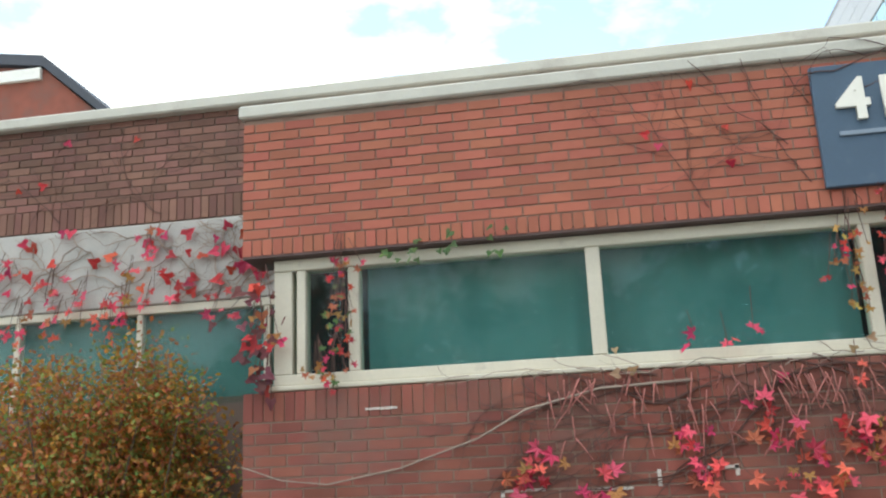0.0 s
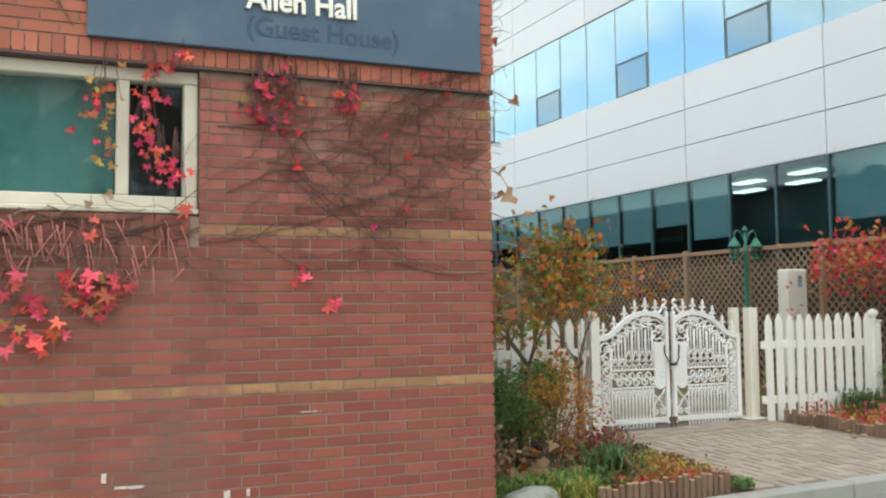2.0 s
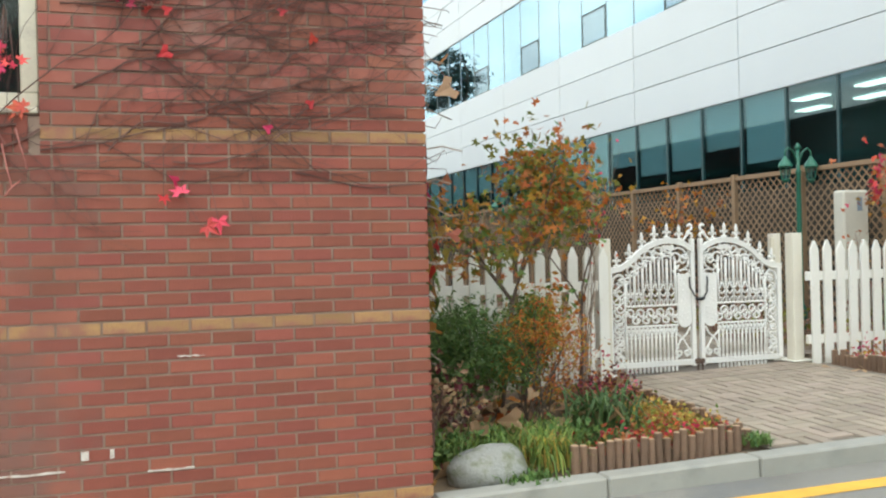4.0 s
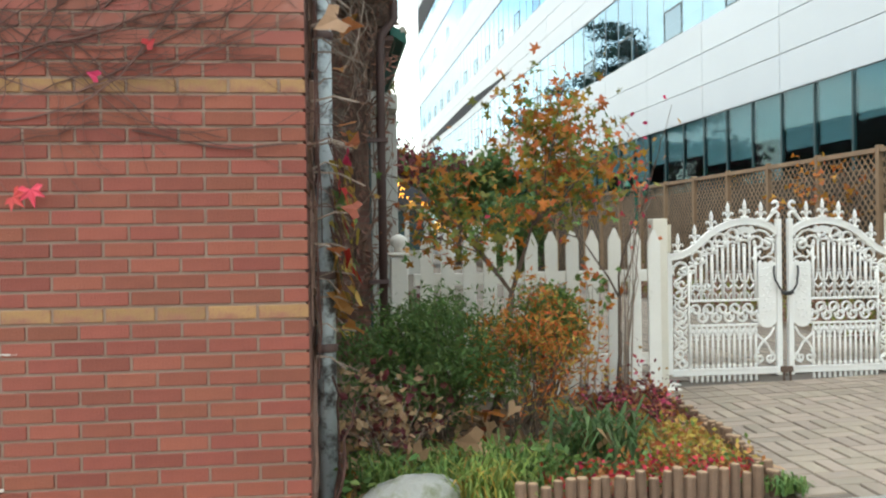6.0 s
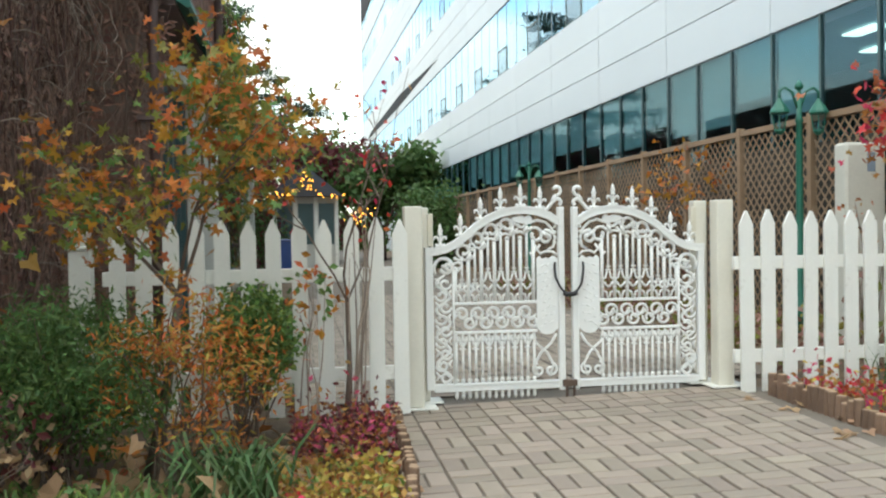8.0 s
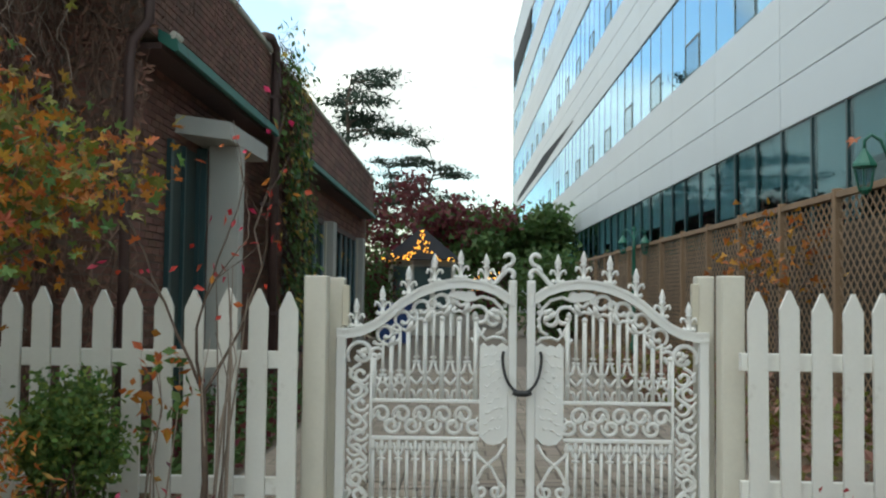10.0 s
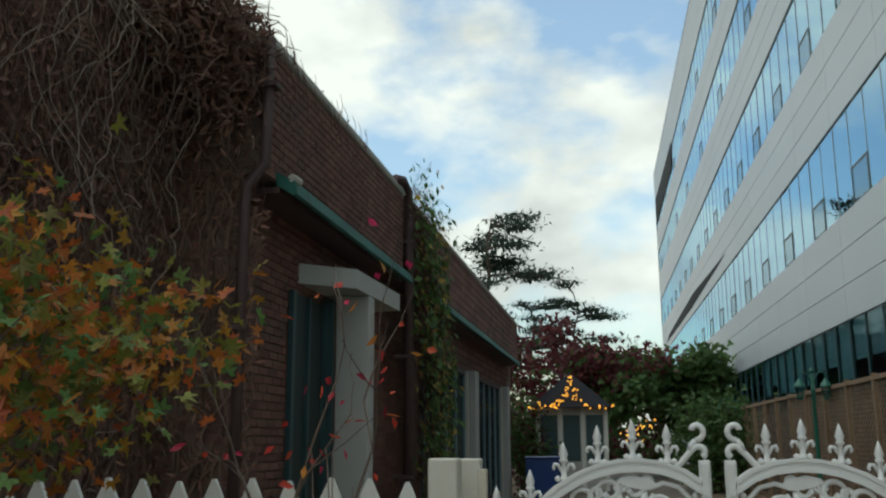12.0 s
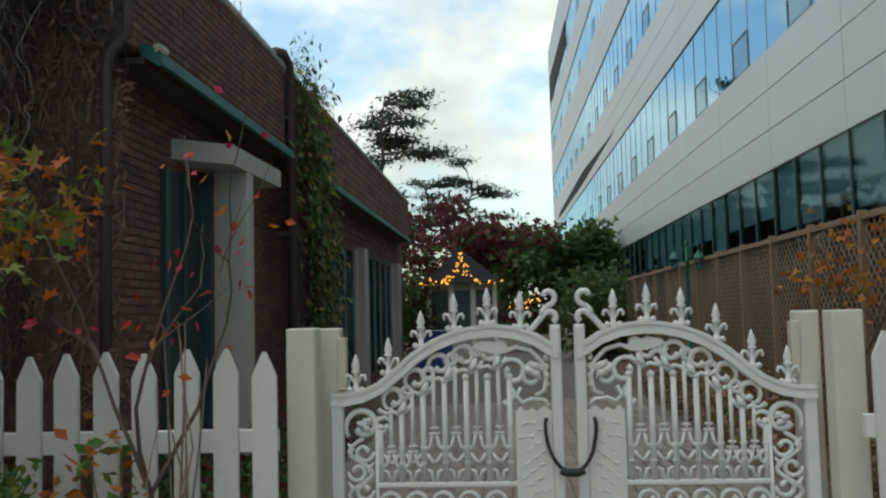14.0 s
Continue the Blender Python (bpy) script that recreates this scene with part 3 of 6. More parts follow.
# canopy over the side door
can = thing("door_canopy", 0, 0, 3.0, "white concrete canopy with a cut corner over the door", "canopy")
part("slab", Mesh().slab([(SX - 0.02, 6.90), (0.48, 6.93), (0.885, 7.30), (0.93, 8.85), (SX - 0.02, 8.85)], 0.0, 0.178), CANOPY, can)
part("support_wall", Mesh().box(0.57, 7.70, -2.75, 0.90, 7.90, -0.004, 0.01), CANOPY, can, "white upright wall below the canopy")
d1 = tagged(new("door_1"), "dark glazed door recessed under the canopy", kind="structure")
part("door_frame", Mesh().box(SX + 0.004, 6.66, 0.3, SX + 0.05, 6.74, 2.9).box(SX + 0.004, 7.12, 0.3, SX + 0.04, 7.17, 2.9).box(SX + 0.004, 7.60, 0.3, SX + 0.05, 7.66, 2.9).box(SX + 0.004, 7.62, 0.3, 0.568, 7.68, 2.96), MULLION, d1)
part("dark_leaf", Mesh().box(SX + 0.003, 6.745, 0.3, SX + 0.008, 7.595, 2.9), CURTAIN_D, d1)
# far bays: windows between white posts
w3 = tagged(new("window_3"), "tall dark windows between white posts in the far bay", kind="structure")
for y in (16.25, 21.45):
    part("white_post", Mesh().box(SX - 0.05, y, 0.3, SX + 0.20, y + 0.42, 2.90, 0.01), CANOPY, w3)
    part("door_jamb", Mesh().box(SX + 0.004, y - 0.30, 0.3, SX + 0.10, y - 0.22, 2.85, 0.005), PAINT, w3)
for a, b in ((12.2, 15.9), (16.75, 21.1)):
    part("pane", Mesh().box(SX + 0.02, a, 0.5, SX + 0.028, b, 2.80), GLASS_TEAL, w3)
    part("lintel", Mesh().box(SX + 0.004, a, 2.802, SX + 0.06, b, 2.90), PIPE_D, w3)
    k = max(2, int((b - a) / 0.75))
    for i in range(k + 1):
        y = a + (b - a) * i / k
        part("mullion", Mesh().box(SX + 0.004, y - 0.03, 0.5, SX + 0.06, y + 0.03, 2.80), MULLION_L, w3)

# ---- far west house seen over the roof ----
hs = thing("neighbour_house", -15.2, 11.5, 0, "red brick house with a dark tiled gable roof", "house")
part("wall", Mesh().box(-9, 0, 0, 1.3, 8, 9.6).prism([(-9, 9.61), (1.3, 9.61), (-0.1, 10.87), (-9, 12.2)], 0.0, 0.3), BRICK_J, hs)
part("roof", Mesh().prism([(-9, 12.6), (-0.1, 11.15), (1.8, 9.45), (1.8, 9.25), (-0.1, 10.9), (-9, 12.3)], -0.12, 9), ROOFTILE, hs, "dark roof edge")
part("fascia_board", Mesh().box(-9, -0.10, 10.62, -0.15, -0.004, 10.88), WHITE, hs, "white eaves board")

# ---- white office building ----
fx = lambda y: 7.764 - 0.018 * y
office = thing("office_building", 0, 0, 0, "large white panel-clad office building with bands of blue glass", "building")
FY0, TOP = -8.03, 20.5


def end_y(z):
    """The far end of the front, leaning a little outward above."""
    return 65.5 + 0.06 * z


BANDS = [(2.2, 3.79), (5.72, 7.52), (9.42, 11.30), (13.15, 14.70), (16.30, 18.00)]


def slant(m, y0, z0, y1, z1, off, thick):
    """A board on the slightly turned front."""
    vs = []
    for z in (z0, z1):
        for y in (y0, y1):
            for d in (off, off + thick):
                vs.append((fx(y) + d, y, z))
    m.add(vs, [(0, 1, 3, 2), (4, 6, 7, 5), (0, 2, 6, 4), (1, 5, 7, 3), (0, 4, 5, 1), (2, 3, 7, 6)])


sp = Mesh()
edges = [0.0] + [v for b in BANDS for v in b] + [TOP]
far_panels = Mesh()
for z0, z1 in zip(edges[0::2], edges[1::2]):
    slant(sp, FY0, z0 + 0.002, end_y((z0 + z1) / 2), z1 - 0.002, 0.05, 0.3)
part("wall", sp, JOINT, office)
W = 3.17
count = 0
for z0, z1 in zip(edges[0::2], edges[1::2]):
    rows = max(1, round((z1 - z0) / 0.66))
    for r in range(rows):
        y = FY0
        za, zb = z0 + (z1 - z0) * r / rows, z0 + (z1 - z0) * (r + 1) / rows
        fe = end_y((za + zb) / 2)
        while y < fe - 0.01:
            a, b = y, min(fe, y + W)
            if b < 28 and z0 < 8 and count < 200:
                m = Mesh()
                slant(m, a + 0.008, za + 0.008, b - 0.008, zb - 0.008, 0.0, 0.045)
                part("panel", m, PANEL_W, office)
                count += 1
            else:
                slant(far_panels, a + 0.010, za + 0.010, b - 0.010, zb - 0.010, 0.0, 0.045)
            y += W
ob = part("panel_field", far_panels, PANEL_WJ, office)
tagged(ob, kind="stuff")
random.seed(8)
gl_far, mu_far, mu_up, vent_far = Mesh(), Mesh(), Mesh(), Mesh()
for bi, (z0, z1) in enumerate(BANDS):
    y = FY0
    i = 0
    gm = GLASS_TEAL if bi == 0 else GLASS_BLUE
    fe = end_y((z0 + z1) / 2) - 0.6
    while y < fe:
        # every third pane of the upper bands has a vent at its foot
        vent = bi > 0 and i % 3 == 1 and (bi < 3 or i % 6 == 1)
        zb = z0 + 0.68 if vent else z0
        near_pane = bi < 3 and y < 26
        m = Mesh() if near_pane else gl_far
        slant(m, y + 0.02, zb, y + 1.037, z1, 0.030 + random.uniform(-0.003, 0.003), 0.01)
        if near_pane:
            ob = part("pane", m, gm, office)
            ob.visible_shadow = False
        slant(mu_far if bi == 0 else mu_up, y - (0.02 if bi == 0 else 0.009), z0, y + (0.02 if bi == 0 else 0.009), z1, 0.01 if bi == 0 else 0.022, 0.06 if bi == 0 else 0.03)
        if vent:
            vm = Mesh() if near_pane else vent_far
            slant(vm, y + 0.05, z0 + 0.03, y + 1.007, z0 + 0.64, 0.022, 0.01)
            if near_pane:
                ob = part("vent_pane", vm, GLASS_VENT, office, "grey tilting vent pane")
                ob.visible_shadow = False
            for q0, p0, q1, p1 in ((0.012, 0.0, 1.045, 0.03), (0.012, 0.64, 1.045, 0.675), (0.012, 0.03, 0.05, 0.64), (1.007, 0.03, 1.045, 0.64)):
                slant(mu_far, y + q0, z0 + p0, y + q1, z0 + p1, 0.012, 0.04)
        y += W / 3
        i += 1
ob = part("vent_field", vent_far, GLASS_VENT, office)
tagged(ob, kind="stuff")
ob = part("pane_field", gl_far, GLASS_BLUE, office)
tagged(ob, kind="stuff")
ob = part("mullion_field", mu_up, MULLION_L, office)
tagged(ob, kind="stuff")
ob = part("mullion_field", mu_far, MULLION, office)
tagged(ob, kind="stuff")
rm = Mesh()
for z0, z1 in BANDS:
    fe = end_y((z0 + z1) / 2)
    slant(rm, FY0, z0 - 0.1, fe, z1 + 0.1, 2.6, 0.1)
    slant(rm, FY0, z1 + 0.02, fe, z1 + 0.08, 0.2, 2.5)
    slant(rm, FY0, z0 - 0.08, fe, z0 - 0.02, 0.2, 2.5)
part("room", rm, ROOM, office, "dark office rooms behind the glass")
y = FY0
while y < 40:
    if not 4.6 < y < 6.6:
        m = Mesh()
        d = random.choice((0.0, 0.0, 0.06, 0.3))
        slant(m, y + 0.05, BANDS[0][0] + 0.55 + d, y + 0.99, BANDS[0][1], 0.075, 0.01)
        part("blind", m, BLIND, office)
    y += W / 3
for y, d in ((5.75, 0.9), (6.75, 1.8), (7.1, 0.9), (8.1, 1.8)):
    m = Mesh()
    slant(m, y, BANDS[0][1] - 0.03, y + 0.62, BANDS[0][1] - 0.005, d, 0.24)
    part("ceiling_light", m, PALE_LIGHT, office, "lit ceiling light panel")
# slanted end bay and dark slits
em = Mesh()
for z0 in range(0, 20, 2):
    y0, y1 = end_y(z0), end_y(z0 + 2)
    em.add([(fx(y0) + d, y, z) for d in (0.0, 14.0) for y, z in ((y0, z0), (y1, z0 + 2), (y1 - 0.4, z0 + 2), (y0 - 0.4, z0))],
           [(0, 1, 5, 4), (3, 7, 6, 2), (0, 3, 2, 1), (4, 5, 6, 7)])
part("end_wall", em, PANEL_WJ, office)
m = Mesh()
slant(m, FY0, TOP + 0.01, end_y(TOP), TOP + 0.2, 0.0, 14)
part("roof", m, JOINT, office)
sl = Mesh()
for pts in (((32.5, 8.05), (44, 8.42), (60, 8.2), (62, 7.9), (44.8, 7.85)), ((51, 18.2), (65.9, 18.6), (65.9, 16.8), (52, 16.85))):
    n = len(pts)
    vs = [(fx(y) - 0.012, y, z) for y, z in pts] + [(fx(y) + 0.02, y, z) for y, z in pts]
    sl.add(vs, [tuple(range(n)), tuple(range(2 * n - 1, n - 1, -1))] + [(i, (i + 1) % n, n + (i + 1) % n, n + i) for i in range(n)])
part("slit_window", sl, DARK, office, "dark slanted slit window")


# ---- picket fence and gate ----
random.seed(21)
FYL = 2.62


def picket_mesh():
    w, t, h = 0.092, 0.022, 1.235
    return fix(Mesh().prism([(-w / 2, 0.05), (w / 2, 0.05), (w / 2, h - 0.09), (0.006, h), (-0.006, h), (-w / 2, h - 0.09)], -t, 0).data("picket", WHITE))


PICKET = picket_mesh()


def fence(label, x0, x1, step, sunk=0.0):
    gz = ground_z((x0 + x1) / 2, FYL) - sunk
    f = thing("picket_fence", x0, FYL, gz, label, "fence", "white picket fence")
    L = x1 - x0
    for z in (0.25, 0.855):
        part("rail", Mesh().box(0, 0.002, z, L, 0.04, z + 0.085, 0.004), WHITE, f)
    k = int(L / step + 0.5)
    for i in range(k):
        ob = new("picket", PICKET)
        ob.parent = f
        ob.matrix_basis = pose(step * (i + 0.5) + 0.01, 0, random.uniform(-0.008, 0.008), 0, random.uniform(-0.5, 0.5), 0)
    return f


fence("white wooden picket fence with pointed pales beside the gate", 0.6635, 2.45, 0.151)
fence("white wooden picket fence with pointed pales before the pillar", 4.577, 6.17, 0.1455, 0.095)


def cap_post(x, y, label, sunk=0.0):
    z = ground_z(x, y) - sunk
    p = thing("fence_post", x, y, z, label, "post", "fence end posts")
    part("post", Mesh().box(-0.06, -0.06, 0, 0.06, 0.06, 1.10, 0.006), WHITE, p)
    part("cap", Mesh().box(-0.075, -0.075, 1.102, 0.075, 0.075, 1.125, 0.005).lathe(0, 0, [(0.035, 1.126), (0.03, 1.16), (0.055, 1.175), (0.06, 1.2), (0.055, 1.23), (0.02, 1.25), (0.004, 1.255)], 12), WHITE, p, "turned cap", True)


cap_post(0.555, 2.60, "white fence post with a turned cap beside the brick wall")
cap_post(6.23, 2.62, "white fence post with a turned cap at the shrub bed", 0.09)


def gate_post(x, y, w, h, label, hinge=0):
    z = ground_z(x, y)
    p = thing("gate_post", x, y, z, label, "post", "gate posts")
    part("shaft", Mesh().box(-w / 2, -w / 2, 0.012, w / 2, w / 2, h, 0.006), POST, p)
    part("foot_plate", Mesh().box(-w / 2 - 0.06, -w / 2 - 0.05, 0, w / 2 + 0.08, w / 2 + 0.05, 0.012, 0.003), WHITE, p)
    if hinge:
        s = hinge
        part("hinge_box", Mesh().box(min(0, s * 0.02) + s * w / 2 - 0.008, -w / 2 - 0.012, h - 0.25, max(0, s * 0.02) + s * w / 2 + 0.008, -w / 2 + 0.03, h - 0.04, 0.003), PAINT, p, "hinge housing")
        for zz in (0.1, h - 0.28):
            part("hinge", Mesh().tube([(s * (w / 2 + 0.015), -0.01, zz), (s * (w / 2 + 0.015), -0.01, zz + 0.07)], 0.022, 8), WHITE, p)
    return p


gate_post(2.510, 2.815, 0.115, 1.278, "square white gate post in front, joined to the fence")
gate_post(4.582, 2.815, 0.115, 1.238, "square white gate post in front, joined to the fence")
gate_post(2.585, 2.985, 0.09, 1.268, "square white hinge post carrying the iron gate", 1)
gate_post(4.492, 2.985, 0.09, 1.238, "square white hinge post carrying the iron gate", -1)

GZ = 0.30


def arc(cx, cz, r0, r1, a0, a1, n=14):
    """A spiral in the gate's plane, angles in degrees."""
    return [(cx + (r0 + (r1 - r0) * i / n) * math.cos(radians(a0 + (a1 - a0) * i / n)), 0.0, cz + (r0 + (r1 - r0) * i / n) * math.sin(radians(a0 + (a1 - a0) * i / n))) for i in range(n + 1)]


TOPS = [(0.0, 0.955), (0.06, 0.955), (0.13, 0.968), (0.20, 1.0), (0.27, 1.055), (0.34, 1.115), (0.42, 1.165), (0.50, 1.197), (0.58, 1.214), (0.66, 1.218), (0.74, 1.208), (0.82, 1.180), (0.885, 1.135)]


def top_z(u):
    for (a, za), (b, zb) in zip(TOPS, TOPS[1:]):
        if a <= u <= b:
            return za + (zb - za) * (u - a) / (b - a)
    return TOPS[-1][1]


def flat_bar(m, pts, h, t):
    """A flat bar standing on edge along pts in the gate's plane."""
    vs, fs = [], []
    k = len(pts)
    for i, (u, z) in enumerate(pts):
        a, b = pts[max(0, i - 1)], pts[min(k - 1, i + 1)]
        d = Vector((b[0] - a[0], b[1] - a[1])).normalized()
        nx, nz = -d.y * h / 2, d.x * h / 2
        vs += [(u + nx, -t / 2, z + nz), (u + nx, t / 2, z + nz), (u - nx, t / 2, z - nz), (u - nx, -t / 2, z - nz)]
    for i in range(k - 1):
        for j in range(4):
            fs.append((4 * i + j, 4 * i + (j + 1) % 4, 4 * i + 4 + (j + 1) % 4, 4 * i + 4 + j))
    fs += [(3, 2, 1, 0), (4 * k - 4, 4 * k - 3, 4 * k - 2, 4 * k - 1)]
    m.add(vs, fs)


def finial(u, z, parent):
    m = Mesh()
    m.lathe(u, 0, [(0.020, z), (0.020, z + 0.011), (0.011, z + 0.018), (0.010, z + 0.068), (0.017, z + 0.074), (0.017, z + 0.081), (0.012, z + 0.086), (0.018, z + 0.101), (0.010, z + 0.127), (0.001, z + 0.149)], 8)
    for d in (-1, 1):
        m.tube([(u + d * x, 0, z + y) for x, y in ((0.008, 0.035), (0.022, 0.062), (0.034, 0.064), (0.040, 0.052), (0.036, 0.042))], [0.006, 0.008, 0.008, 0.007, 0.005], 5)
        m.lathe(u + d * 0.024, 0, [(0.002, z - 0.004), (0.011, z + 0.002), (0.012, z + 0.012), (0.003, z + 0.02)], 6)
    part("finial", m, IRON, parent, smooth=True)


def scroll(m, cx, cz, r, a0, turn, t=0.008):
    """A C-scroll: an outer bow that curls in at its end, with a small counter-curl."""
    pts = arc(cx, cz, r, r * 0.22, a0, a0 + turn, 20)
    m.tube(pts, [t] * 15 + [t * 0.95, t * 0.9, t * 0.9, t, t * 1.25, t * 1.2], 5)


def bulb_scroll(m, cx, cz, r, a0, turn, t):
    """An open scroll whose inner end swells to a bud."""
    pts = arc(cx, cz, r, r * 0.42, a0, a0 + turn, 18)
    m.tube(pts, [t * (0.8 + 0.25 * math.sin(i / 18 * 3.0)) for i in range(17)] + [t * 1.1, t * 1.25], 6)
    x, _, z = pts[-1]
    m.lathe(x, 0, [(0.002, z - t * 1.5), (t * 1.5, z), (0.002, z + t * 1.5)], 7)


def build_leaf(name, label):
    g = thing(name, 0, 0, 0, label, "gate", "double iron gate")
    part("hinge_stile", Mesh().box(0.0, -0.018, 0.06, 0.05, 0.018, 0.955, 0.004), IRON, g)
    part("meeting_stile", Mesh().box(0.880, -0.02, 0.03, 0.922, 0.02, 1.235, 0.004).box(0.886, -0.024, 1.10, 0.916, 0.024, 1.225, 0.003), IRON, g)
    m = Mesh()
    flat_bar(m, TOPS, 0.050, 0.040)
    flat_bar(m, [(u, z + 0.018) for u, z in TOPS], 0.014, 0.052)
    flat_bar(m, [(u, z - 0.020) for u, z in TOPS], 0.012, 0.050)
    part("top_rail", m, IRON, g)
    part("bottom_rail", Mesh().box(0.05, -0.02, 0.045, 0.88, 0.02, 0.085, 0.004).box(0.05, -0.025, 0.085, 0.88, 0.025, 0.095), IRON, g)
    for z in (0.425, 0.615):
        part("middle_rail", Mesh().box(0.185, -0.014, z - 0.009, 0.735, 0.014, z + 0.009, 0.003), IRON, g)
    for i, u in enumerate((0.101, 0.234, 0.367, 0.500, 0.634, 0.765)):
        finial(u, top_z(u) + 0.024, g)
    # the hook above the meeting stile
    m = Mesh()
    m.tube([(0.79, 0, 1.205), (0.815, 0, 1.225), (0.84, 0, 1.255), (0.86, 0, 1.275)] + arc(0.885, 1.262, 0.028, 0.018, 150, -60, 8), 0.013, 6)
    m.tube(arc(0.875, 1.345, 0.036, 0.015, -95, 170, 12), 0.012, 6)
    m.tube([(0.872, 0, 1.31), (0.855, 0, 1.29), (0.85, 0, 1.27)], 0.012, 6)
    part("hook_scroll", m, IRON, g, smooth=True)
    # upright bars in the upper field, every other one with a spear foot
    for i in range(13):
        u = 0.196 + i * 0.0432
        z1 = min(top_z(u) - 0.16, 1.03) + (0.02 if i % 2 else 0.0)
        m = Mesh()
        if i % 2 == 0:
            m.tube([(u, 0, 0.625), (u, 0, z1)], 0.0125, 6)
            m.lathe(u, 0, [(0.004, z1 - 0.01), (0.015, z1 - 0.004), (0.016, z1 + 0.008), (0.006, z1 + 0.018)], 7)
            for zz in (0.70, 0.76):
                m.lathe(u, 0, [(0.010, zz - 0.008), (0.016, zz), (0.010, zz + 0.008)], 6)
        else:
            zb = 0.815 if 5 <= i <= 12 else 0.745
            m.tube([(u, 0, zb), (u, 0, z1 + 0.03)], 0.0085, 6)
            m.box(u - 0.020, -0.008, zb - 0.005, u + 0.020, 0.008, zb + 0.004)
            m.box(u - 0.015, -0.008, zb + 0.018, u + 0.015, 0.008, zb + 0.026)
            for d in (-1, 1):
                m.tube([(u + d * 0.008, 0, zb - 0.006), (u + d * 0.018, 0, zb - 0.05), (u + d * 0.03, 0, zb - 0.062), (u + d * 0.036, 0, zb - 0.05)], 0.0075, 5)
                m.tube([(u + d * 0.006, 0, 0.628), (u + d * 0.014, 0, 0.665), (u + d * 0.03, 0, 0.672)], 0.0075, 5)
                m.tube([(u + d * 0.03, 0, 0.735), (u + d * 0.014, 0, 0.712), (u, 0, 0.700)], 0.0075, 5)
        part("bar", m, IRON, g, smooth=True)
    # lower field: short bars with spear heads
    for i in range(13):
        u = 0.196 + i * 0.0432
        m = Mesh()
        m.tube([(u, 0, 0.10), (u, 0, 0.37)], 0.0085, 6)
        m.lathe(u, 0, [(0.007, 0.10), (0.016, 0.115), (0.007, 0.13)], 6)
        m.lathe(u, 0, [(0.010, 0.365), (0.017, 0.378), (0.010, 0.39), (0.012, 0.40), (0.002, 0.422)], 7)
        if i % 2:
            m.box(u - 0.02, -0.008, 0.315, u + 0.02, 0.008, 0.324)
            for d in (-1, 1):
                m.tube([(u + d * 0.006, 0, 0.335), (u + d * 0.02, 0, 0.36), (u + d * 0.024, 0, 0.40)], 0.0075, 5)
        part("bar", m, IRON, g, smooth=True)
        part("drop", Mesh().lathe(u, 0, [(0.004, 0.044), (0.012, 0.035), (0.010, 0.02), (0.014, 0.008), (0.002, -0.012)], 6), IRON, g, smooth=True)
    # middle field of S-scrolls
    m = Mesh()
    for i in range(5):
        u = 0.236 + i * 0.105
        bulb_scroll(m, u, 0.545, 0.046, 200, -400, 0.0095)
        bulb_scroll(m, u + 0.052, 0.490, 0.044, 20, -400, 0.0095)
    flat_bar(m, [(0.188 + i * 0.027, 0.52 + 0.028 * math.sin(i * 1.6)) for i in range(21)], 0.010, 0.014)
    part("scroll_band", m, IRON, g, smooth=True)
    # scrolls along the hinge side
    m = Mesh()
    vine = [(0.115 + 0.046 * math.sin(i * 0.62), 0, 0.095 + i * 0.0172) for i in range(42)]
    m.tube(vine, 0.0095, 5)
    for k in range(9):
        z = 0.14 + k * 0.0755
        d = 1 if k % 2 else -1
        bulb_scroll(m, 0.116 - d * 0.012, z, 0.040, 90 + 90 * d, 330 * d, 0.009)
        m.tube([(0.116 + d * 0.05, 0, z - 0.02), (0.116 + d * 0.03, -0.006, z + 0.012), (0.116 + d * 0.052, 0, z + 0.036)], [0.004, 0.012, 0.004], 5)
    m.box(0.176, -0.010, 0.09, 0.188, 0.010, 0.86)
    bulb_scroll(m, 0.128, 0.850, 0.074, 215, -350, 0.012)
    bulb_scroll(m, 0.205, 0.845, 0.040, 20, 330, 0.010)
    for dx, dz in ((0.0, 0.0), (0.022, 0.012), (0.016, -0.018)):
        m.tube([(0.105 + dx, -0.004, 0.862 + dz), (0.128 + dx, -0.012, 0.858 + dz), (0.142 + dx, 0, 0.84 + dz)], [0.006, 0.017, 0.004], 6)
    part("side_scroll", m, IRON, g, smooth=True)
    # scrolls under the top rail
    m = Mesh()
    for i, u in enumerate((0.255, 0.345, 0.440, 0.540, 0.635)):
        z = top_z(u) - 0.088
        bulb_scroll(m, u, z, 0.050, 240 - 12 * i, -340, 0.0105)
        bulb_scroll(m, u + 0.046, z + 0.028, 0.030, 200, 320, 0.009)
        m.tube([(u - 0.062, 0, z - 0.045), (u - 0.035, 0, z - 0.06), (u - 0.005, 0, z - 0.052), (u + 0.022, 0, z - 0.066), (u + 0.05, 0, z - 0.048), (u + 0.072, 0, z - 0.02)], 0.0095, 5)
        m.tube([(u + 0.012, -0.004, z - 0.062), (u + 0.036, -0.012, z - 0.036), (u + 0.045, 0, z - 0.008)], [0.006, 0.017, 0.004], 6)
        m.lathe(u - 0.06, 0, [(0.003, z - 0.06), (0.013, z - 0.048), (0.003, z - 0.036)], 6)
    part("crest_scroll", m, IRON, g, smooth=True)
    m = Mesh()
    bulb_scroll(m, 0.730, 1.050, 0.056, 150, -350, 0.011)
    bulb_scroll(m, 0.805, 1.035, 0.050, 20, 350, 0.011)
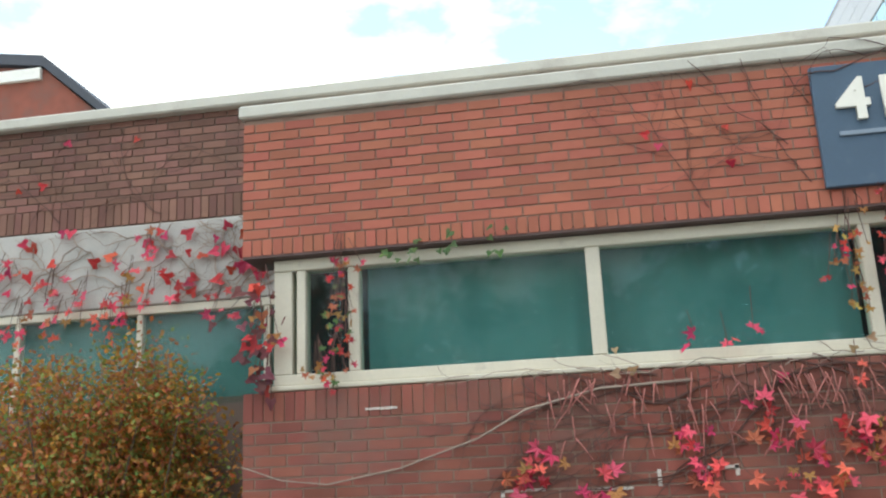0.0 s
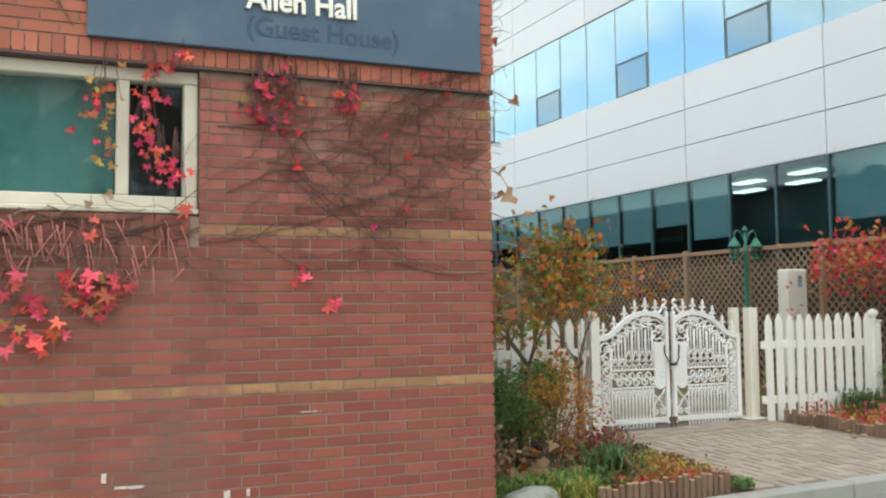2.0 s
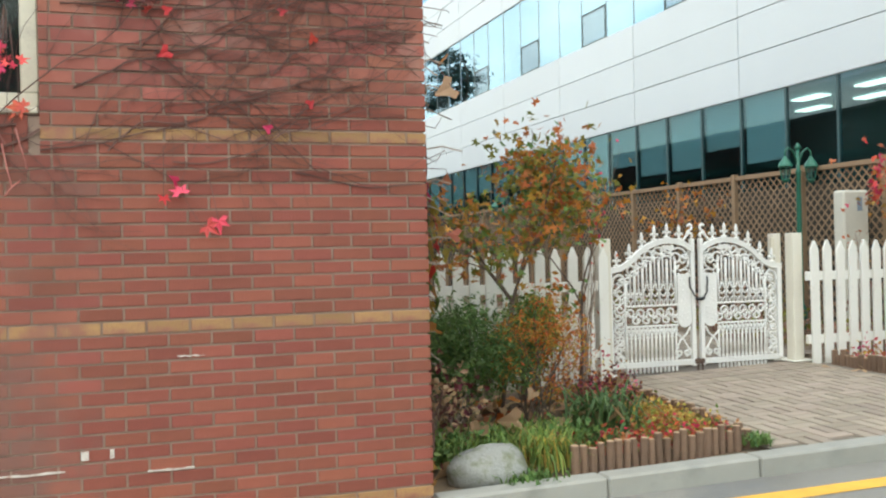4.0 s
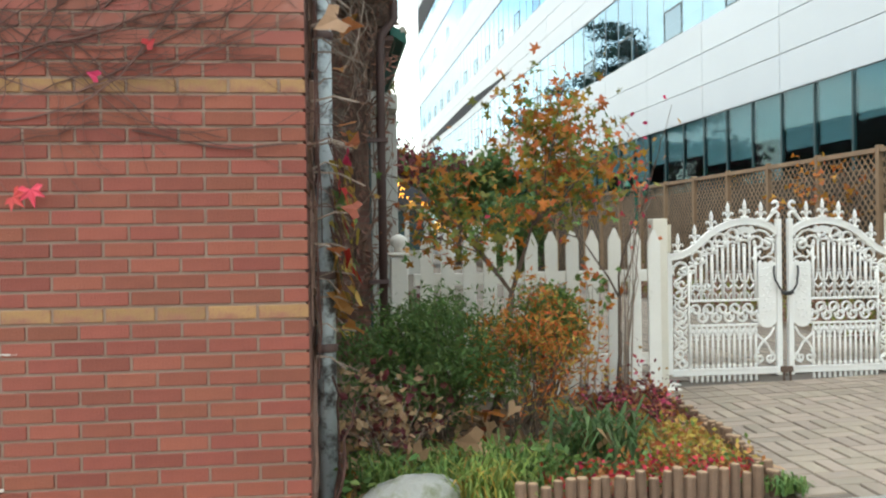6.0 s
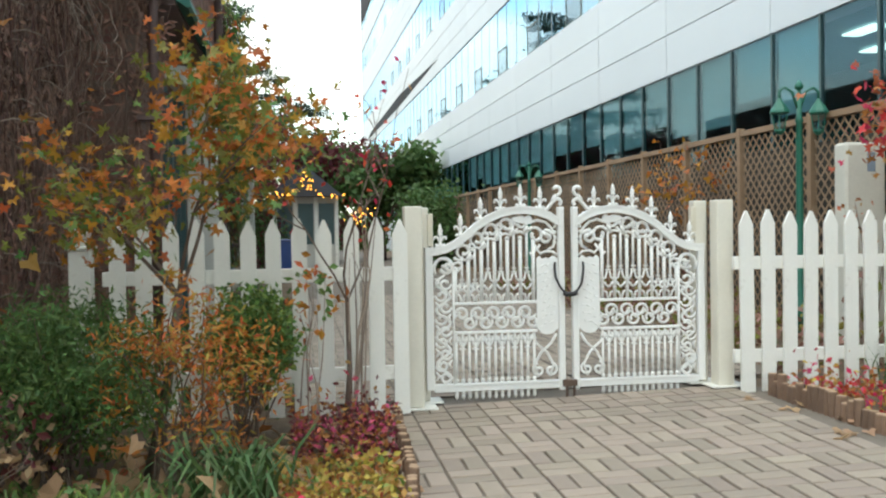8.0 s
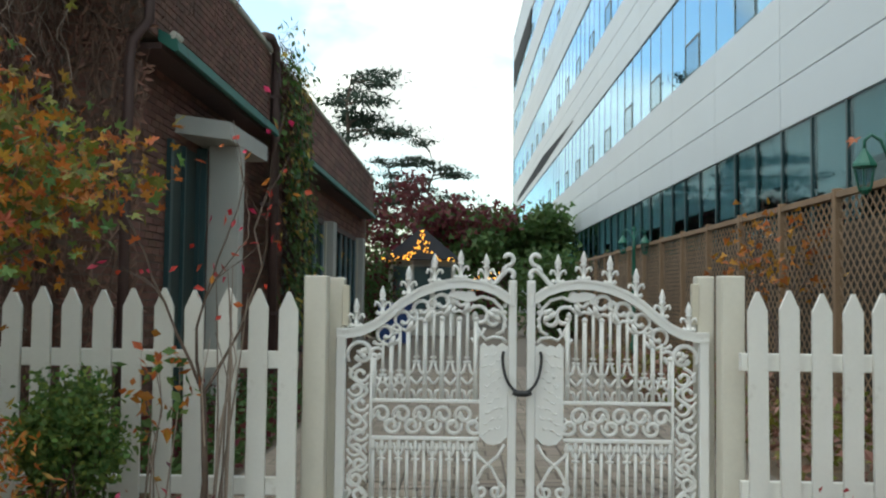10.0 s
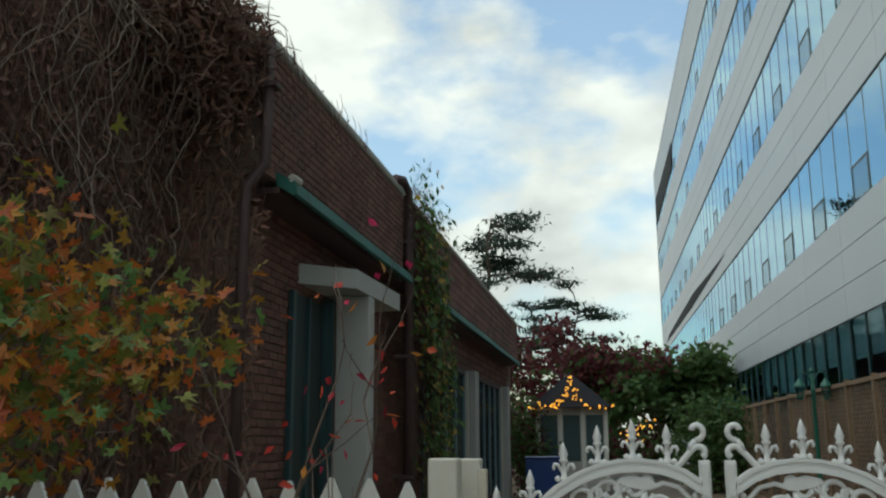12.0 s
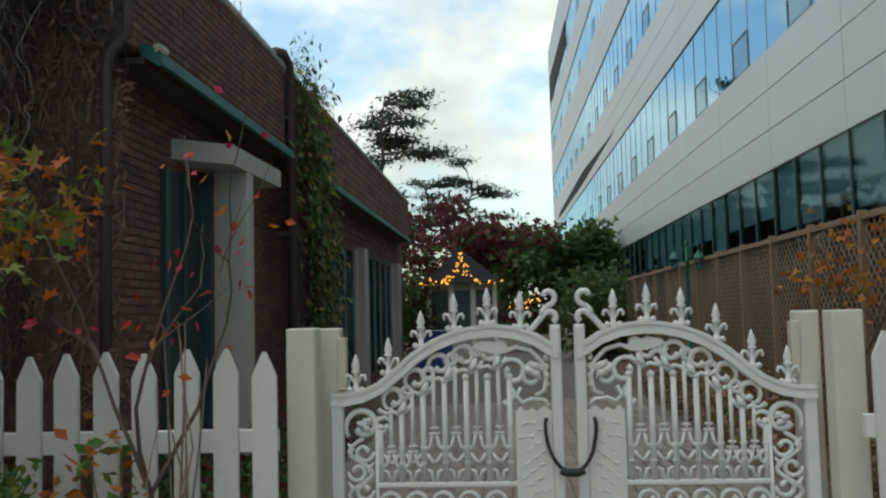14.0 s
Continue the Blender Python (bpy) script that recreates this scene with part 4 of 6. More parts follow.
    m.tube([(0.700, 0, 1.135), (0.745, 0, 1.150), (0.80, 0, 1.135), (0.845, 0, 1.09), (0.862, 0, 1.03), (0.852, 0, 0.975), (0.815, 0, 0.955)], 0.010, 5)
    m.tube([(0.76, 0, 0.99), (0.742, 0, 0.955), (0.765, 0, 0.93), (0.80, 0, 0.945), (0.85, 0, 0.94), (0.872, 0, 0.915)], 0.0095, 5)
    m.tube([(0.715, 0, 1.0), (0.735, 0, 0.97), (0.722, 0, 0.935), (0.700, 0, 0.92), (0.692, 0, 0.94)], 0.009, 5)
    for dx, dz in ((0.0, 0.0), (0.02, 0.02), (0.024, -0.012)):
        m.tube([(0.775 + dx, -0.004, 1.07 + dz), (0.80 + dx, -0.012, 1.055 + dz), (0.815 + dx, 0, 1.03 + dz)], [0.006, 0.017, 0.004], 6)
    for z in (1.105, 1.07, 1.035, 1.0):
        m.lathe(0.862, 0, [(0.005, z - 0.013), (0.014, z), (0.005, z + 0.013)], 6)
    part("inner_scroll", m, IRON, g, smooth=True)
    # leaf-shaped tag under the crown
    m = Mesh()
    k = 18
    ol = []
    for i in range(k):
        a = 2 * math.pi * i / k
        ol.append((0.655 + 0.078 * math.cos(a), 1.150 + (0.024 if math.cos(a) < 0.6 else 0.012) * math.sin(a) - 0.010 * math.cos(a)))
    m.prism(ol, -0.012, 0.012)
    part("leaf_plate", m, IRON, g)
    # the lock plate with its scalloped foot
    m = Mesh()
    ol = [(0.735, 0.895), (0.735, 0.44), (0.752, 0.425), (0.77, 0.405), (0.805, 0.398), (0.84, 0.405), (0.862, 0.425), (0.878, 0.44), (0.878, 0.895), (0.85, 0.915), (0.82, 0.895), (0.80, 0.905), (0.775, 0.895), (0.755, 0.915)]
    m.prism(ol, -0.010, 0.010)
    part("lock_plate", m, IRON, g, "smooth plate with faint relief")
    m = Mesh()
    for k in range(24):
        x, z = 0.757 + (k * 0.37 % 1.0) * 0.098, 0.45 + 0.0178 * k
        m.tube([(x - 0.014, -0.010, z), (x, -0.0125, z + 0.012 * math.sin(k * 2.1)), (x + 0.014, -0.010, z + 0.008)], [0.002, 0.005, 0.002], 5)
    part("plate_relief", m, IRON, g, smooth=True)
    m = Mesh()
    scroll(m, 0.745, 0.165, 0.046, 100, 400, 0.009)
    scroll(m, 0.825, 0.165, 0.046, 80, -400, 0.009)
    m.tube([(0.695, 0, 0.40), (0.73, 0, 0.34), (0.80, 0, 0.28), (0.845, 0, 0.20), (0.82, 0, 0.12)], 0.009, 5)
    m.tube([(0.865, 0, 0.40), (0.83, 0, 0.34), (0.76, 0, 0.28), (0.715, 0, 0.20), (0.74, 0, 0.12)], 0.009, 5)
    part("foot_scroll", m, IRON, g, smooth=True)
    return g


GY = 2.905
leaf_l = build_leaf("iron_gate", "ornate white cast-iron gate leaf with scrolls and spear finials")
leaf_l.matrix_basis = pose(2.60, GY, GZ + 0.015)
leaf_r = copy_thing(leaf_l, Matrix.Identity(4))
leaf_r.matrix_basis = Matrix.Translation((4.497, GY, GZ + 0.015)) @ Matrix.Diagonal((-1, 1, 1, 1))
bolt = thing("drop_bolt", 3.545, GY - 0.03, GZ, "rusty drop bolt between the gate leaves", "bolt")
part("rod", Mesh().tube([(-0.02, 0, 0.0), (-0.02, 0, 0.12)], 0.009, 6).tube([(0.03, 0, 0.0), (0.03, 0, 0.10)], 0.009, 6), RUST, bolt)
part("bracket", Mesh().box(-0.045, -0.015, 0.07, 0.05, 0.02, 0.115, 0.004), RUST, bolt)
lock = thing("cable_lock", 3.549, GY - 0.05, 1.0, "black cable lock looped through both gate leaves", "lock")
pts = []
for i in range(25):
    a = radians(-200 + 220 * i / 24)
    pts.append((0.098 * math.cos(a) * 1.0, 0.0 if abs(math.cos(a)) < 0.9 else 0.02, 0.135 + 0.175 * math.sin(a) * (1.0 if math.sin(a) < 0 else 0.55) + 0.02))
part("cable", Mesh().tube(pts, 0.0075, 7), BLACK, lock, smooth=True)
part("lock_body", Mesh().tube([(-0.045, 0, -0.013), (-0.02, -0.004, -0.022), (0.02, -0.004, -0.022), (0.045, 0, -0.013)], 0.016, 8), BLACK, lock, smooth=True)

# ---- building sign ----
sg = thing("building_sign", -2.53, -0.052, 3.145, "dark blue sign board with white raised lettering", "sign")
part("board", Mesh().box(0, -0.045, 0, 2.42, -0.002, 0.765, 0.006), SIGN, sg)


def text(body, x, z, size, material, parent, depth=0.012, bold=0.0, width=None, name="lettering"):
    cu = bpy.data.curves.new("text", "FONT")
    cu.body, cu.size, cu.extrude, cu.offset = body, size, depth, bold
    tmp = bpy.data.objects.new("text", cu)
    scene.collection.objects.link(tmp)
    dg = bpy.context.evaluated_depsgraph_get()
    me = bpy.data.meshes.new_from_object(tmp.evaluated_get(dg))
    bpy.data.objects.remove(tmp)
    me.materials.clear()
    me.materials.append(material)
    v = np.array([q.co for q in me.vertices])
    lo, hi = v.min(0), v.max(0)
    sx = (width / (hi[0] - lo[0])) if width else 1.0
    ob = new(name, me)
    ob.parent = parent
    ob.matrix_basis = Matrix.Translation((x - lo[0] * sx, -0.047 - depth, z)) @ Matrix.Rotation(radians(90), 4, "X") @ Matrix.Diagonal((sx, 1, 1, 1))
    return ob


text("417", 0.115, 0.405, 0.36, LETTER, sg, 0.014, 0.008, 0.595)
text("\uc54c\ub80c\uad00", 0.875, 0.455, 0.20, LETTER, sg, 0.012, 0.003, 0.50)
text("Allen Hall", 0.875, 0.255, 0.185, LETTER, sg, 0.012, 0.004, 0.685)
text("(Guest House)", 0.885, 0.10, 0.16, LETTER_D, sg, 0.001, 0.003, 0.96, "faded_lettering")
part("underline", Mesh().box(0.115, -0.062, 0.305, 0.72, -0.046, 0.332, 0.003), SIGNBAR, sg)


# ---- plants ----
def leaf(m, p, size, rng, kind="oval", flat=None):
    """One leaf at p. flat: a normal near which it lies."""
    if flat is None:
        nrm = Vector((rng.gauss(0, 1), rng.gauss(0, 1), rng.gauss(0.5, 1))).normalized()
    else:
        nrm = (Vector(flat) + Vector((rng.gauss(0, 0.35), rng.gauss(0, 0.35), rng.gauss(0, 0.35)))).normalized()
    a = nrm.orthogonal().normalized()
    a = (Matrix.Rotation(rng.uniform(0, 6.283), 3, nrm) @ a)
    b = nrm.cross(a)
    s = size * rng.uniform(0.7, 1.25)
    p = Vector(p)
    if kind == "oval":
        vs = [p, p + a * s * 0.5 + b * s * 0.3 + nrm * s * 0.08, p + a * s, p + a * s * 0.5 - b * s * 0.3 + nrm * s * 0.08]
        m.add(vs, [(0, 1, 2), (0, 2, 3)])
    elif kind == "long":
        vs = [p, p + a * s * 0.45 + b * s * 0.14 + nrm * s * 0.05, p + a * s, p + a * s * 0.45 - b * s * 0.14 + nrm * s * 0.05]
        m.add(vs, [(0, 1, 2), (0, 2, 3)])
    else:
        k = 5 if kind == "maple" else 3
        vs = [p]
        tips = 2 * k + 1
        for i in range(tips):
            an = radians(-125 + 250 * i / (tips - 1))
            r = s * ((0.62 if i in (1, tips - 2) else 0.8) if i % 2 else (0.40 if kind == "maple" else 0.5))
            if i == k and k % 2 == 1:
                r = s
            vs.append(p + (a * math.cos(an) + b * math.sin(an)) * r + nrm * (0.10 * s * abs(math.sin(an))) - nrm * 0.12 * s * (r / s) ** 2)
        m.add(vs, [(0, i, i + 1) for i in range(1, tips)])


def blob(rng, c, r):
    while True:
        v = Vector((rng.uniform(-1, 1), rng.uniform(-1, 1), rng.uniform(-1, 1)))
        if v.length < 1:
            break
    v = v * (0.55 + 0.45 * rng.random())
    return Vector((c[0] + v.x * r[0], c[1] + v.y * r[1], c[2] + v.z * r[2]))


def shrub(name, label, category, at, centre, radii, mats, n, size, seed, kind="oval", clumps=40, spread=0.13, stems=9, stem_r=0.007, bark=None, group=""):
    """A bush: stems that fork outward to clumps, and leaves round the clumps."""
    rng = random.Random(seed)
    t = thing(name, *at, label, category, group)
    c = Vector(centre)
    cs = [blob(rng, c, radii) for _ in range(clumps)]
    m = Mesh()
    for i in range(stems * 3):
        e = cs[i % len(cs)]
        s = Vector((rng.uniform(-0.3, 0.3) * radii[0], rng.uniform(-0.3, 0.3) * radii[1], 0))
        mid = s.lerp(e, 0.5) + Vector((rng.gauss(0, 0.05), rng.gauss(0, 0.05), 0.05)) * max(radii)
        m.tube([s, s.lerp(mid, 0.6), mid, mid.lerp(e, 0.6) + Vector((rng.gauss(0, 0.03), rng.gauss(0, 0.03), 0)), e], [stem_r, stem_r * 0.85, stem_r * 0.7, stem_r * 0.5, stem_r * 0.3], 5)
    tagged(part("branchwork", m, bark or BARK, t), kind="stuff")
    for k, (mt, share) in enumerate(mats):
        m = Mesh()
        for i in range(int(n * share)):
            q = cs[int(rng.random() ** 1.2 * len(cs))] if k % 2 else cs[-1 - int(rng.random() ** 1.2 * len(cs))]
            p = q + Vector((rng.gauss(0, spread), rng.gauss(0, spread), rng.gauss(0, spread * 0.8)))
            if p.z < 0.01:
                p.z = 0.01 + rng.random() * 0.05
            leaf(m, p, size, rng, kind)
        tagged(part("foliage", m, mt, t), kind="stuff")
    return t


def grow(m, rng, p, d, r, length, depth, ends, bend=0.35, up=0.1, forks=3):
    """Forking limbs; the tips are gathered in ends."""
    pts, rs = [p.copy()], [r]
    for i in range(4):
        d = (d + Vector((rng.gauss(0, bend), rng.gauss(0, bend), rng.gauss(up, bend * 0.6))) * 0.35).normalized()
        p = p + d * length / 4
        pts.append(p.copy())
        rs.append(r * (1 - 0.12 * (i + 1)))
        if depth <= 1:
            ends.append(p.copy())
    m.tube(pts, rs, 6 if r > 0.02 else 4)
    if depth > 0:
        for i in range(forks):
            e = (d + Vector((rng.gauss(0, 0.6), rng.gauss(0, 0.6), rng.gauss(0.05, 0.35)))).normalized()
            grow(m, rng, pts[rng.choice((2, 3, 4))] if i else p, e, r * 0.55, length * 0.72, depth - 1, ends, bend, up, forks)


def tree(name, label, at, height, spread, mats, n, size, seed, kind="maple", trunk_r=0.05, forks=3, depth=3, jitter=0.14, lean=(0, 0), first=0.35, category="tree", west=-99):
    rng = random.Random(seed)
    t = thing(name, *at, label, category)
    m, ends = Mesh(), []
    top = Vector((lean[0], lean[1], height * first))
    m.tube([(0, 0, -0.05), top * 0.5 + Vector((0.02, 0.01, 0)), top], [trunk_r * 1.25, trunk_r, trunk_r * 0.85], 8)
    part("trunk", m, BARK, t, smooth=True)
    m = Mesh()
    for i in range(forks + 1):
        a = 2 * math.pi * (i + rng.random() * 0.5) / (forks + 1)
        d = Vector((math.cos(a) * spread, math.sin(a) * spread, rng.uniform(0.6, 1.1))).normalized()
        grow(m, rng, top, d, trunk_r * 0.6, height * 0.30, depth - 1, ends, forks=forks)
    tagged(part("branchwork", m, BARK, t), kind="stuff")
    for mt, share in mats:
        m = Mesh()
        for i in range(int(n * share)):
            e = rng.choice(ends)
            if e.x < west:
                continue
            leaf(m, e + Vector((rng.gauss(0, jitter), rng.gauss(0, jitter), rng.gauss(0, jitter * 0.6))), size, rng, kind)
        tagged(part("crown", m, mt, t), kind="stuff")
    return t


def pine(label, at, height, seed, spread=0.26, n=24):
    rng = random.Random(seed)
    t = thing("pine_tree", *at, label, "tree", "tall pines")
    m, pads = Mesh(), []
    pts = [Vector((0, 0, -0.2))]
    for i in range(8):
        pts.append(Vector((rng.gauss(0, 0.02) * height, rng.gauss(0, 0.02) * height, height * (i + 1) / 8)))
    m.tube(pts, [0.024 * height * (1 - 0.11 * i) for i in range(9)], 7)
    part("trunk", m, BARK, t)
    m = Mesh()
    for i in range(n):
        f = 0.42 + 0.58 * (i + rng.random()) / n
        base = pts[min(8, int(f * 8))].lerp(pts[min(8, int(f * 8) + 1)], f * 8 % 1)
        a = rng.uniform(0, 6.283)
        r = height * spread * (1.15 - 0.8 * (f - 0.42) / 0.58) * rng.uniform(0.5, 1.1)
        tip = base + Vector((math.cos(a) * r, math.sin(a) * r, rng.uniform(-0.02, 0.05) * height))
        m.tube([base, base.lerp(tip, 0.5) + Vector((0, 0, 0.02 * height)), tip], [0.006 * height, 0.004 * height, 0.002 * height], 5)
        for q in (0.55, 0.8, 1.0):
            pads.append((base.lerp(tip, q) + Vector((rng.gauss(0, 0.02), rng.gauss(0, 0.02), 0.012)) * height, height * rng.uniform(0.04, 0.085)))
    tagged(part("branchwork", m, BARK, t), kind="stuff")
    m = Mesh()
    for c, r in pads:
        for i in range(110):
            p = c + Vector((rng.gauss(0, r * 0.62), rng.gauss(0, r * 0.62), rng.gauss(0, r * 0.11)))
            leaf(m, p, height * 0.026, rng, "long")
    tagged(part("needle_mass", m, L_PINE, t), kind="stuff")
    return t


def tuft(name, label, at, n, length, mats, seed, spread=0.1, droop=0.6, width=0.006):
    """Blades of grass that bow outward."""
    rng = random.Random(seed)
    t = thing(name, *at, label, "plant")
    for mt, share in mats:
        m = Mesh()
        for i in range(int(n * share)):
            a, ln = rng.uniform(0, 6.283), length * rng.uniform(0.55, 1.15)
            o = Vector((rng.gauss(0, spread), rng.gauss(0, spread), 0))
            d = Vector((math.cos(a), math.sin(a), 0))
            s = Vector((-d.y, d.x, 0)) * width
            k = droop * rng.uniform(0.5, 1.4)
            ps = [o, o + d * ln * 0.2 * k + Vector((0, 0, ln * 0.5)), o + d * ln * 0.55 * k + Vector((0, 0, ln * (0.85 - 0.2 * k))), o + d * ln * k + Vector((0, 0, ln * (0.95 - 0.6 * k)))]
            for q in ps:
                q.z = max(q.z, 0.0)
            m.add([ps[0] - s, ps[0] + s, ps[1] + s, ps[1] - s, ps[2] + s * 0.8, ps[2] - s * 0.8, ps[3]], [(0, 1, 2, 3), (3, 2, 4, 5), (5, 4, 6)])
        tagged(part("blade_mass", m, mt, t), kind="stuff")
    return t


BZ = ground_z(1.2, 1.2)
# the bed beside the brick wall
shrub("evergreen_shrub", "dense dark green shrub in the bed by the brick wall", "shrub", (0.56, 1.58, BZ), (0.06, 0, 0.50), (0.66, 0.56, 0.50), ((L_DGREEN, 0.7), (L_GREEN, 0.3)), 13000, 0.046, 5, "long", 60, 0.085, 14)
shrub("boxwood", "bright green rounded boxwood before the picket fence", "shrub", (1.50, 2.18, BZ), (0.02, 0, 0.62), (0.25, 0.19, 0.36), ((L_GREEN, 0.65), (L_LIME, 0.35)), 5600, 0.038, 6, "oval", 36, 0.05, 8)
shrub("nandina", "leggy shrub with orange and rust autumn leaves", "shrub", (1.22, 1.42, BZ), (0.10, 0.05, 0.60), (0.46, 0.36, 0.46), ((L_RUST, 0.7), (L_YELLOW, 0.3)), 2000, 0.048, 7, "long", 26, 0.07, 7, 0.006)
tree("maple_tree", "small maple with orange and green autumn leaves", (1.04, 1.72, BZ), 2.0, 0.45, ((L_AMBER, 0.36), (L_RUST, 0.12), (L_OLIVE, 0.34), (L_GREEN, 0.18)), 2500, 0.049, 12, "maple", 0.024, 3, 3, 0.15, (0.16, 0.05), 0.44, west=-0.32)
tree("rose_bush", "tall bare rose canes with a few red leaves", (2.05, 2.40, BZ), 2.2, 0.32, ((L_RED, 0.8), (L_RUST, 0.2)), 44, 0.055, 9, "oval", 0.016, 2, 3, 0.09, (0.02, -0.04), 0.36, "shrub")
shrub("rose_bush", "slender bare canes before the fence", "shrub", (2.12, 2.44, BZ), (0.06, -0.05, 1.2), (0.16, 0.1, 0.4), ((L_RED, 1.0),), 8, 0.045, 29, "oval", 9, 0.05, 3, 0.007, TWIG_P)
shrub("rose_bush", "thin bare canes with scattered green and red leaves", "shrub", (1.85, 2.40, BZ), (0.0, -0.05, 0.85), (0.25, 0.12, 0.4), ((L_GREEN, 0.35), (L_RUST, 0.65)), 80, 0.065, 10, "oval", 14, 0.05, 2, 0.006, TWIG_P)
shrub("dry_stalks", "dry brown stalks and withered leaves by the wall", "shrub", (0.40, 1.05, BZ), (0, 0, 0.28), (0.32, 0.4, 0.26), ((L_DRY, 0.6), (L_MAROON, 0.4)), 420, 0.06, 11, "oval", 30, 0.07, 16, 0.004, TWIG_P)
tuft("iris", "arching blue-green iris blades among fallen leaves", (1.50, 0.95, BZ - 0.01), 150, 0.42, ((L_BLADE, 1.0),), 13, 0.10, 0.75, 0.009)
tuft("grass_tuft", "lime green grass tuft beside the stone", (0.82, 0.38, BZ - 0.03), 260, 0.26, ((L_LIME, 0.8), (L_YELLOW, 0.2)), 14, 0.08, 0.6, 0.005)
tuft("grass_tuft", "fresh green grass tuft behind the stone", (0.45, 0.72, BZ - 0.03), 260, 0.22, ((L_LIME, 0.5), (L_GREEN, 0.5)), 15, 0.14, 0.6, 0.006)
tuft("grass_tuft", "bright green grass spreading behind the stone", (0.85, 0.78, BZ - 0.03), 420, 0.24, ((L_LIME, 0.35), (L_GREEN, 0.65)), 20, 0.20, 0.7, 0.006)
tuft("grass_tuft", "small green weeds at the kerb corner", (2.20, 0.24, ground_z(2.2, 0.2)), 120, 0.10, ((L_GREEN, 1.0),), 16, 0.05, 0.7, 0.006)
tuft("grass_tuft", "small green weeds at the foot of the brick wall", (-0.10, -0.05, road_z(-0.1)), 90, 0.09, ((L_GREEN, 1.0),), 17, 0.06, 0.8, 0.007)
tuft("grass_tuft", "small green weeds at the foot of the brick wall", (-1.02, -0.06, road_z(-1)), 60, 0.10, ((L_GREEN, 1.0),), 18, 0.05, 0.8, 0.008)
tuft("grass_tuft", "green weeds between stone and kerb", (0.62, 0.17, BZ - 0.07), 140, 0.10, ((L_GREEN, 1.0),), 19, 0.08, 0.7, 0.007)


def cover(name, label, x0, x1, y0, y1, h, mats, n, size, seed, kind="oval"):
    """Low plants or litter over a stretch of bed."""
    rng = random.Random(seed)
    for mt, share, nm in mats:
        m = Mesh()
        for i in range(int(n * share)):
            x, y = rng.uniform(x0, x1), rng.uniform(y0, y1)
            w = noise.noise(Vector((x * 2.3, y * 2.3, seed)))
            if w < -0.25:
                continue
            leaf(m, (x, y, ground_z(x, y) + 0.005 + abs(rng.gauss(0, h)) * (0.6 + w)), size, rng, kind, (0, 0, 1) if h < 0.03 else None)
        ob = new(name, m.data(name, mt))
        tagged(ob, label + " " + nm, "plants", kind="stuff")


cover("ground_cover", "low ground cover with", 1.1, 2.15, 0.32, 0.62, 0.09, ((L_RED, 0.45, "red leaves"), (L_GREEN, 0.25, "green leaves"), (L_ORANGE, 0.3, "orange leaves")), 1300, 0.035, 31)
cover("ground_cover", "low bed plants with", 1.65, 2.25, 0.6, 1.6, 0.07, ((L_YELLOW, 0.6, "yellow leaves"), (L_LIME, 0.2, "lime leaves"), (L_ORANGE, 0.2, "orange leaves")), 1700, 0.04, 32)
cover("ground_cover", "stonecrop with", 1.75, 2.32, 1.6, 2.45, 0.14, ((L_PINK, 0.18, "pink flower heads"), (L_MAROON, 0.5, "dull red leaves"), (L_ORANGE, 0.32, "rust leaves")), 1500, 0.038, 33)
cover("leaf_litter", "fallen dry leaves,", 0.1, 2.3, 0.3, 2.4, 0.02, ((L_DRY, 0.7, "tan brown"), (L_ORANGE, 0.3, "rust brown")), 420, 0.10, 34, "lobed")
cover("leaf_litter", "curled dry plane leaves,", 0.15, 1.9, 0.6, 1.5, 0.12, ((L_DRY, 1.0, "pale brown"),), 60, 0.13, 35, "lobed")
cover("leaf_litter", "dry plane leaves caught in the shrub,", 0.12, 1.15, 0.9, 1.6, 0.26, ((L_DRY, 0.7, "pale brown"), (L_RUST, 0.3, "russet")), 46, 0.085, 39, "lobed")
cover("ground_cover", "bed plants with", 0.1, 1.5, 0.5, 1.3, 0.08, ((L_GREEN, 0.6, "green leaves"), (L_DGREEN, 0.4, "dark green leaves")), 1500, 0.05, 36)
cover("ground_cover", "flower bed with", 4.85, 6.6, 0.7, 2.5, 0.10, ((L_RED, 0.34, "red leaves"), (L_ORANGE, 0.36, "rust leaves"), (L_YELLOW, 0.2, "yellow leaves"), (L_PINK, 0.1, "pink flowers")), 4200, 0.045, 37)
cover("leaf_litter", "fallen leaves beside the bed,", 4.5, 4.85, 0.6, 2.5, 0.008, ((L_DRY, 1.0, "brown"),), 26, 0.08, 38, "lobed")
# the bed on the other side of the gate
shrub("evergreen_shrub", "rounded bright green shrub at the fence end", "shrub", (6.40, 2.15, ground_z(6.4, 2)), (0, 0, 0.52), (0.42, 0.36, 0.40), ((L_GREEN, 0.6), (L_LIME, 0.4)), 4200, 0.045, 41, "long", 50, 0.07, 10)
tuft("lavender", "grey-green clump of narrow leaves by the fence", (5.75, 2.35, ground_z(5.7, 2.3)), 260, 0.34, ((L_BLADE, 1.0),), 42, 0.14, 0.35, 0.006)
tree("maple_tree", "small maple with bright red autumn leaves", (6.50, 2.95, ground_z(6, 3)), 2.05, 0.55, ((L_RED, 0.5), (L_ORANGE, 0.5)), 900, 0.062, 44, "maple", 0.022, 3, 3, 0.17, (0.05, -0.05), 0.50)
tree("maple_tree", "young tree with sparse yellow-brown leaves by the lattice", (6.25, 7.2, 0.4), 1.95, 0.4, ((L_AMBER, 1.0),), 190, 0.06, 45, "lobed", 0.02, 3, 3, 0.09, (0.0, 0.0), 0.4)
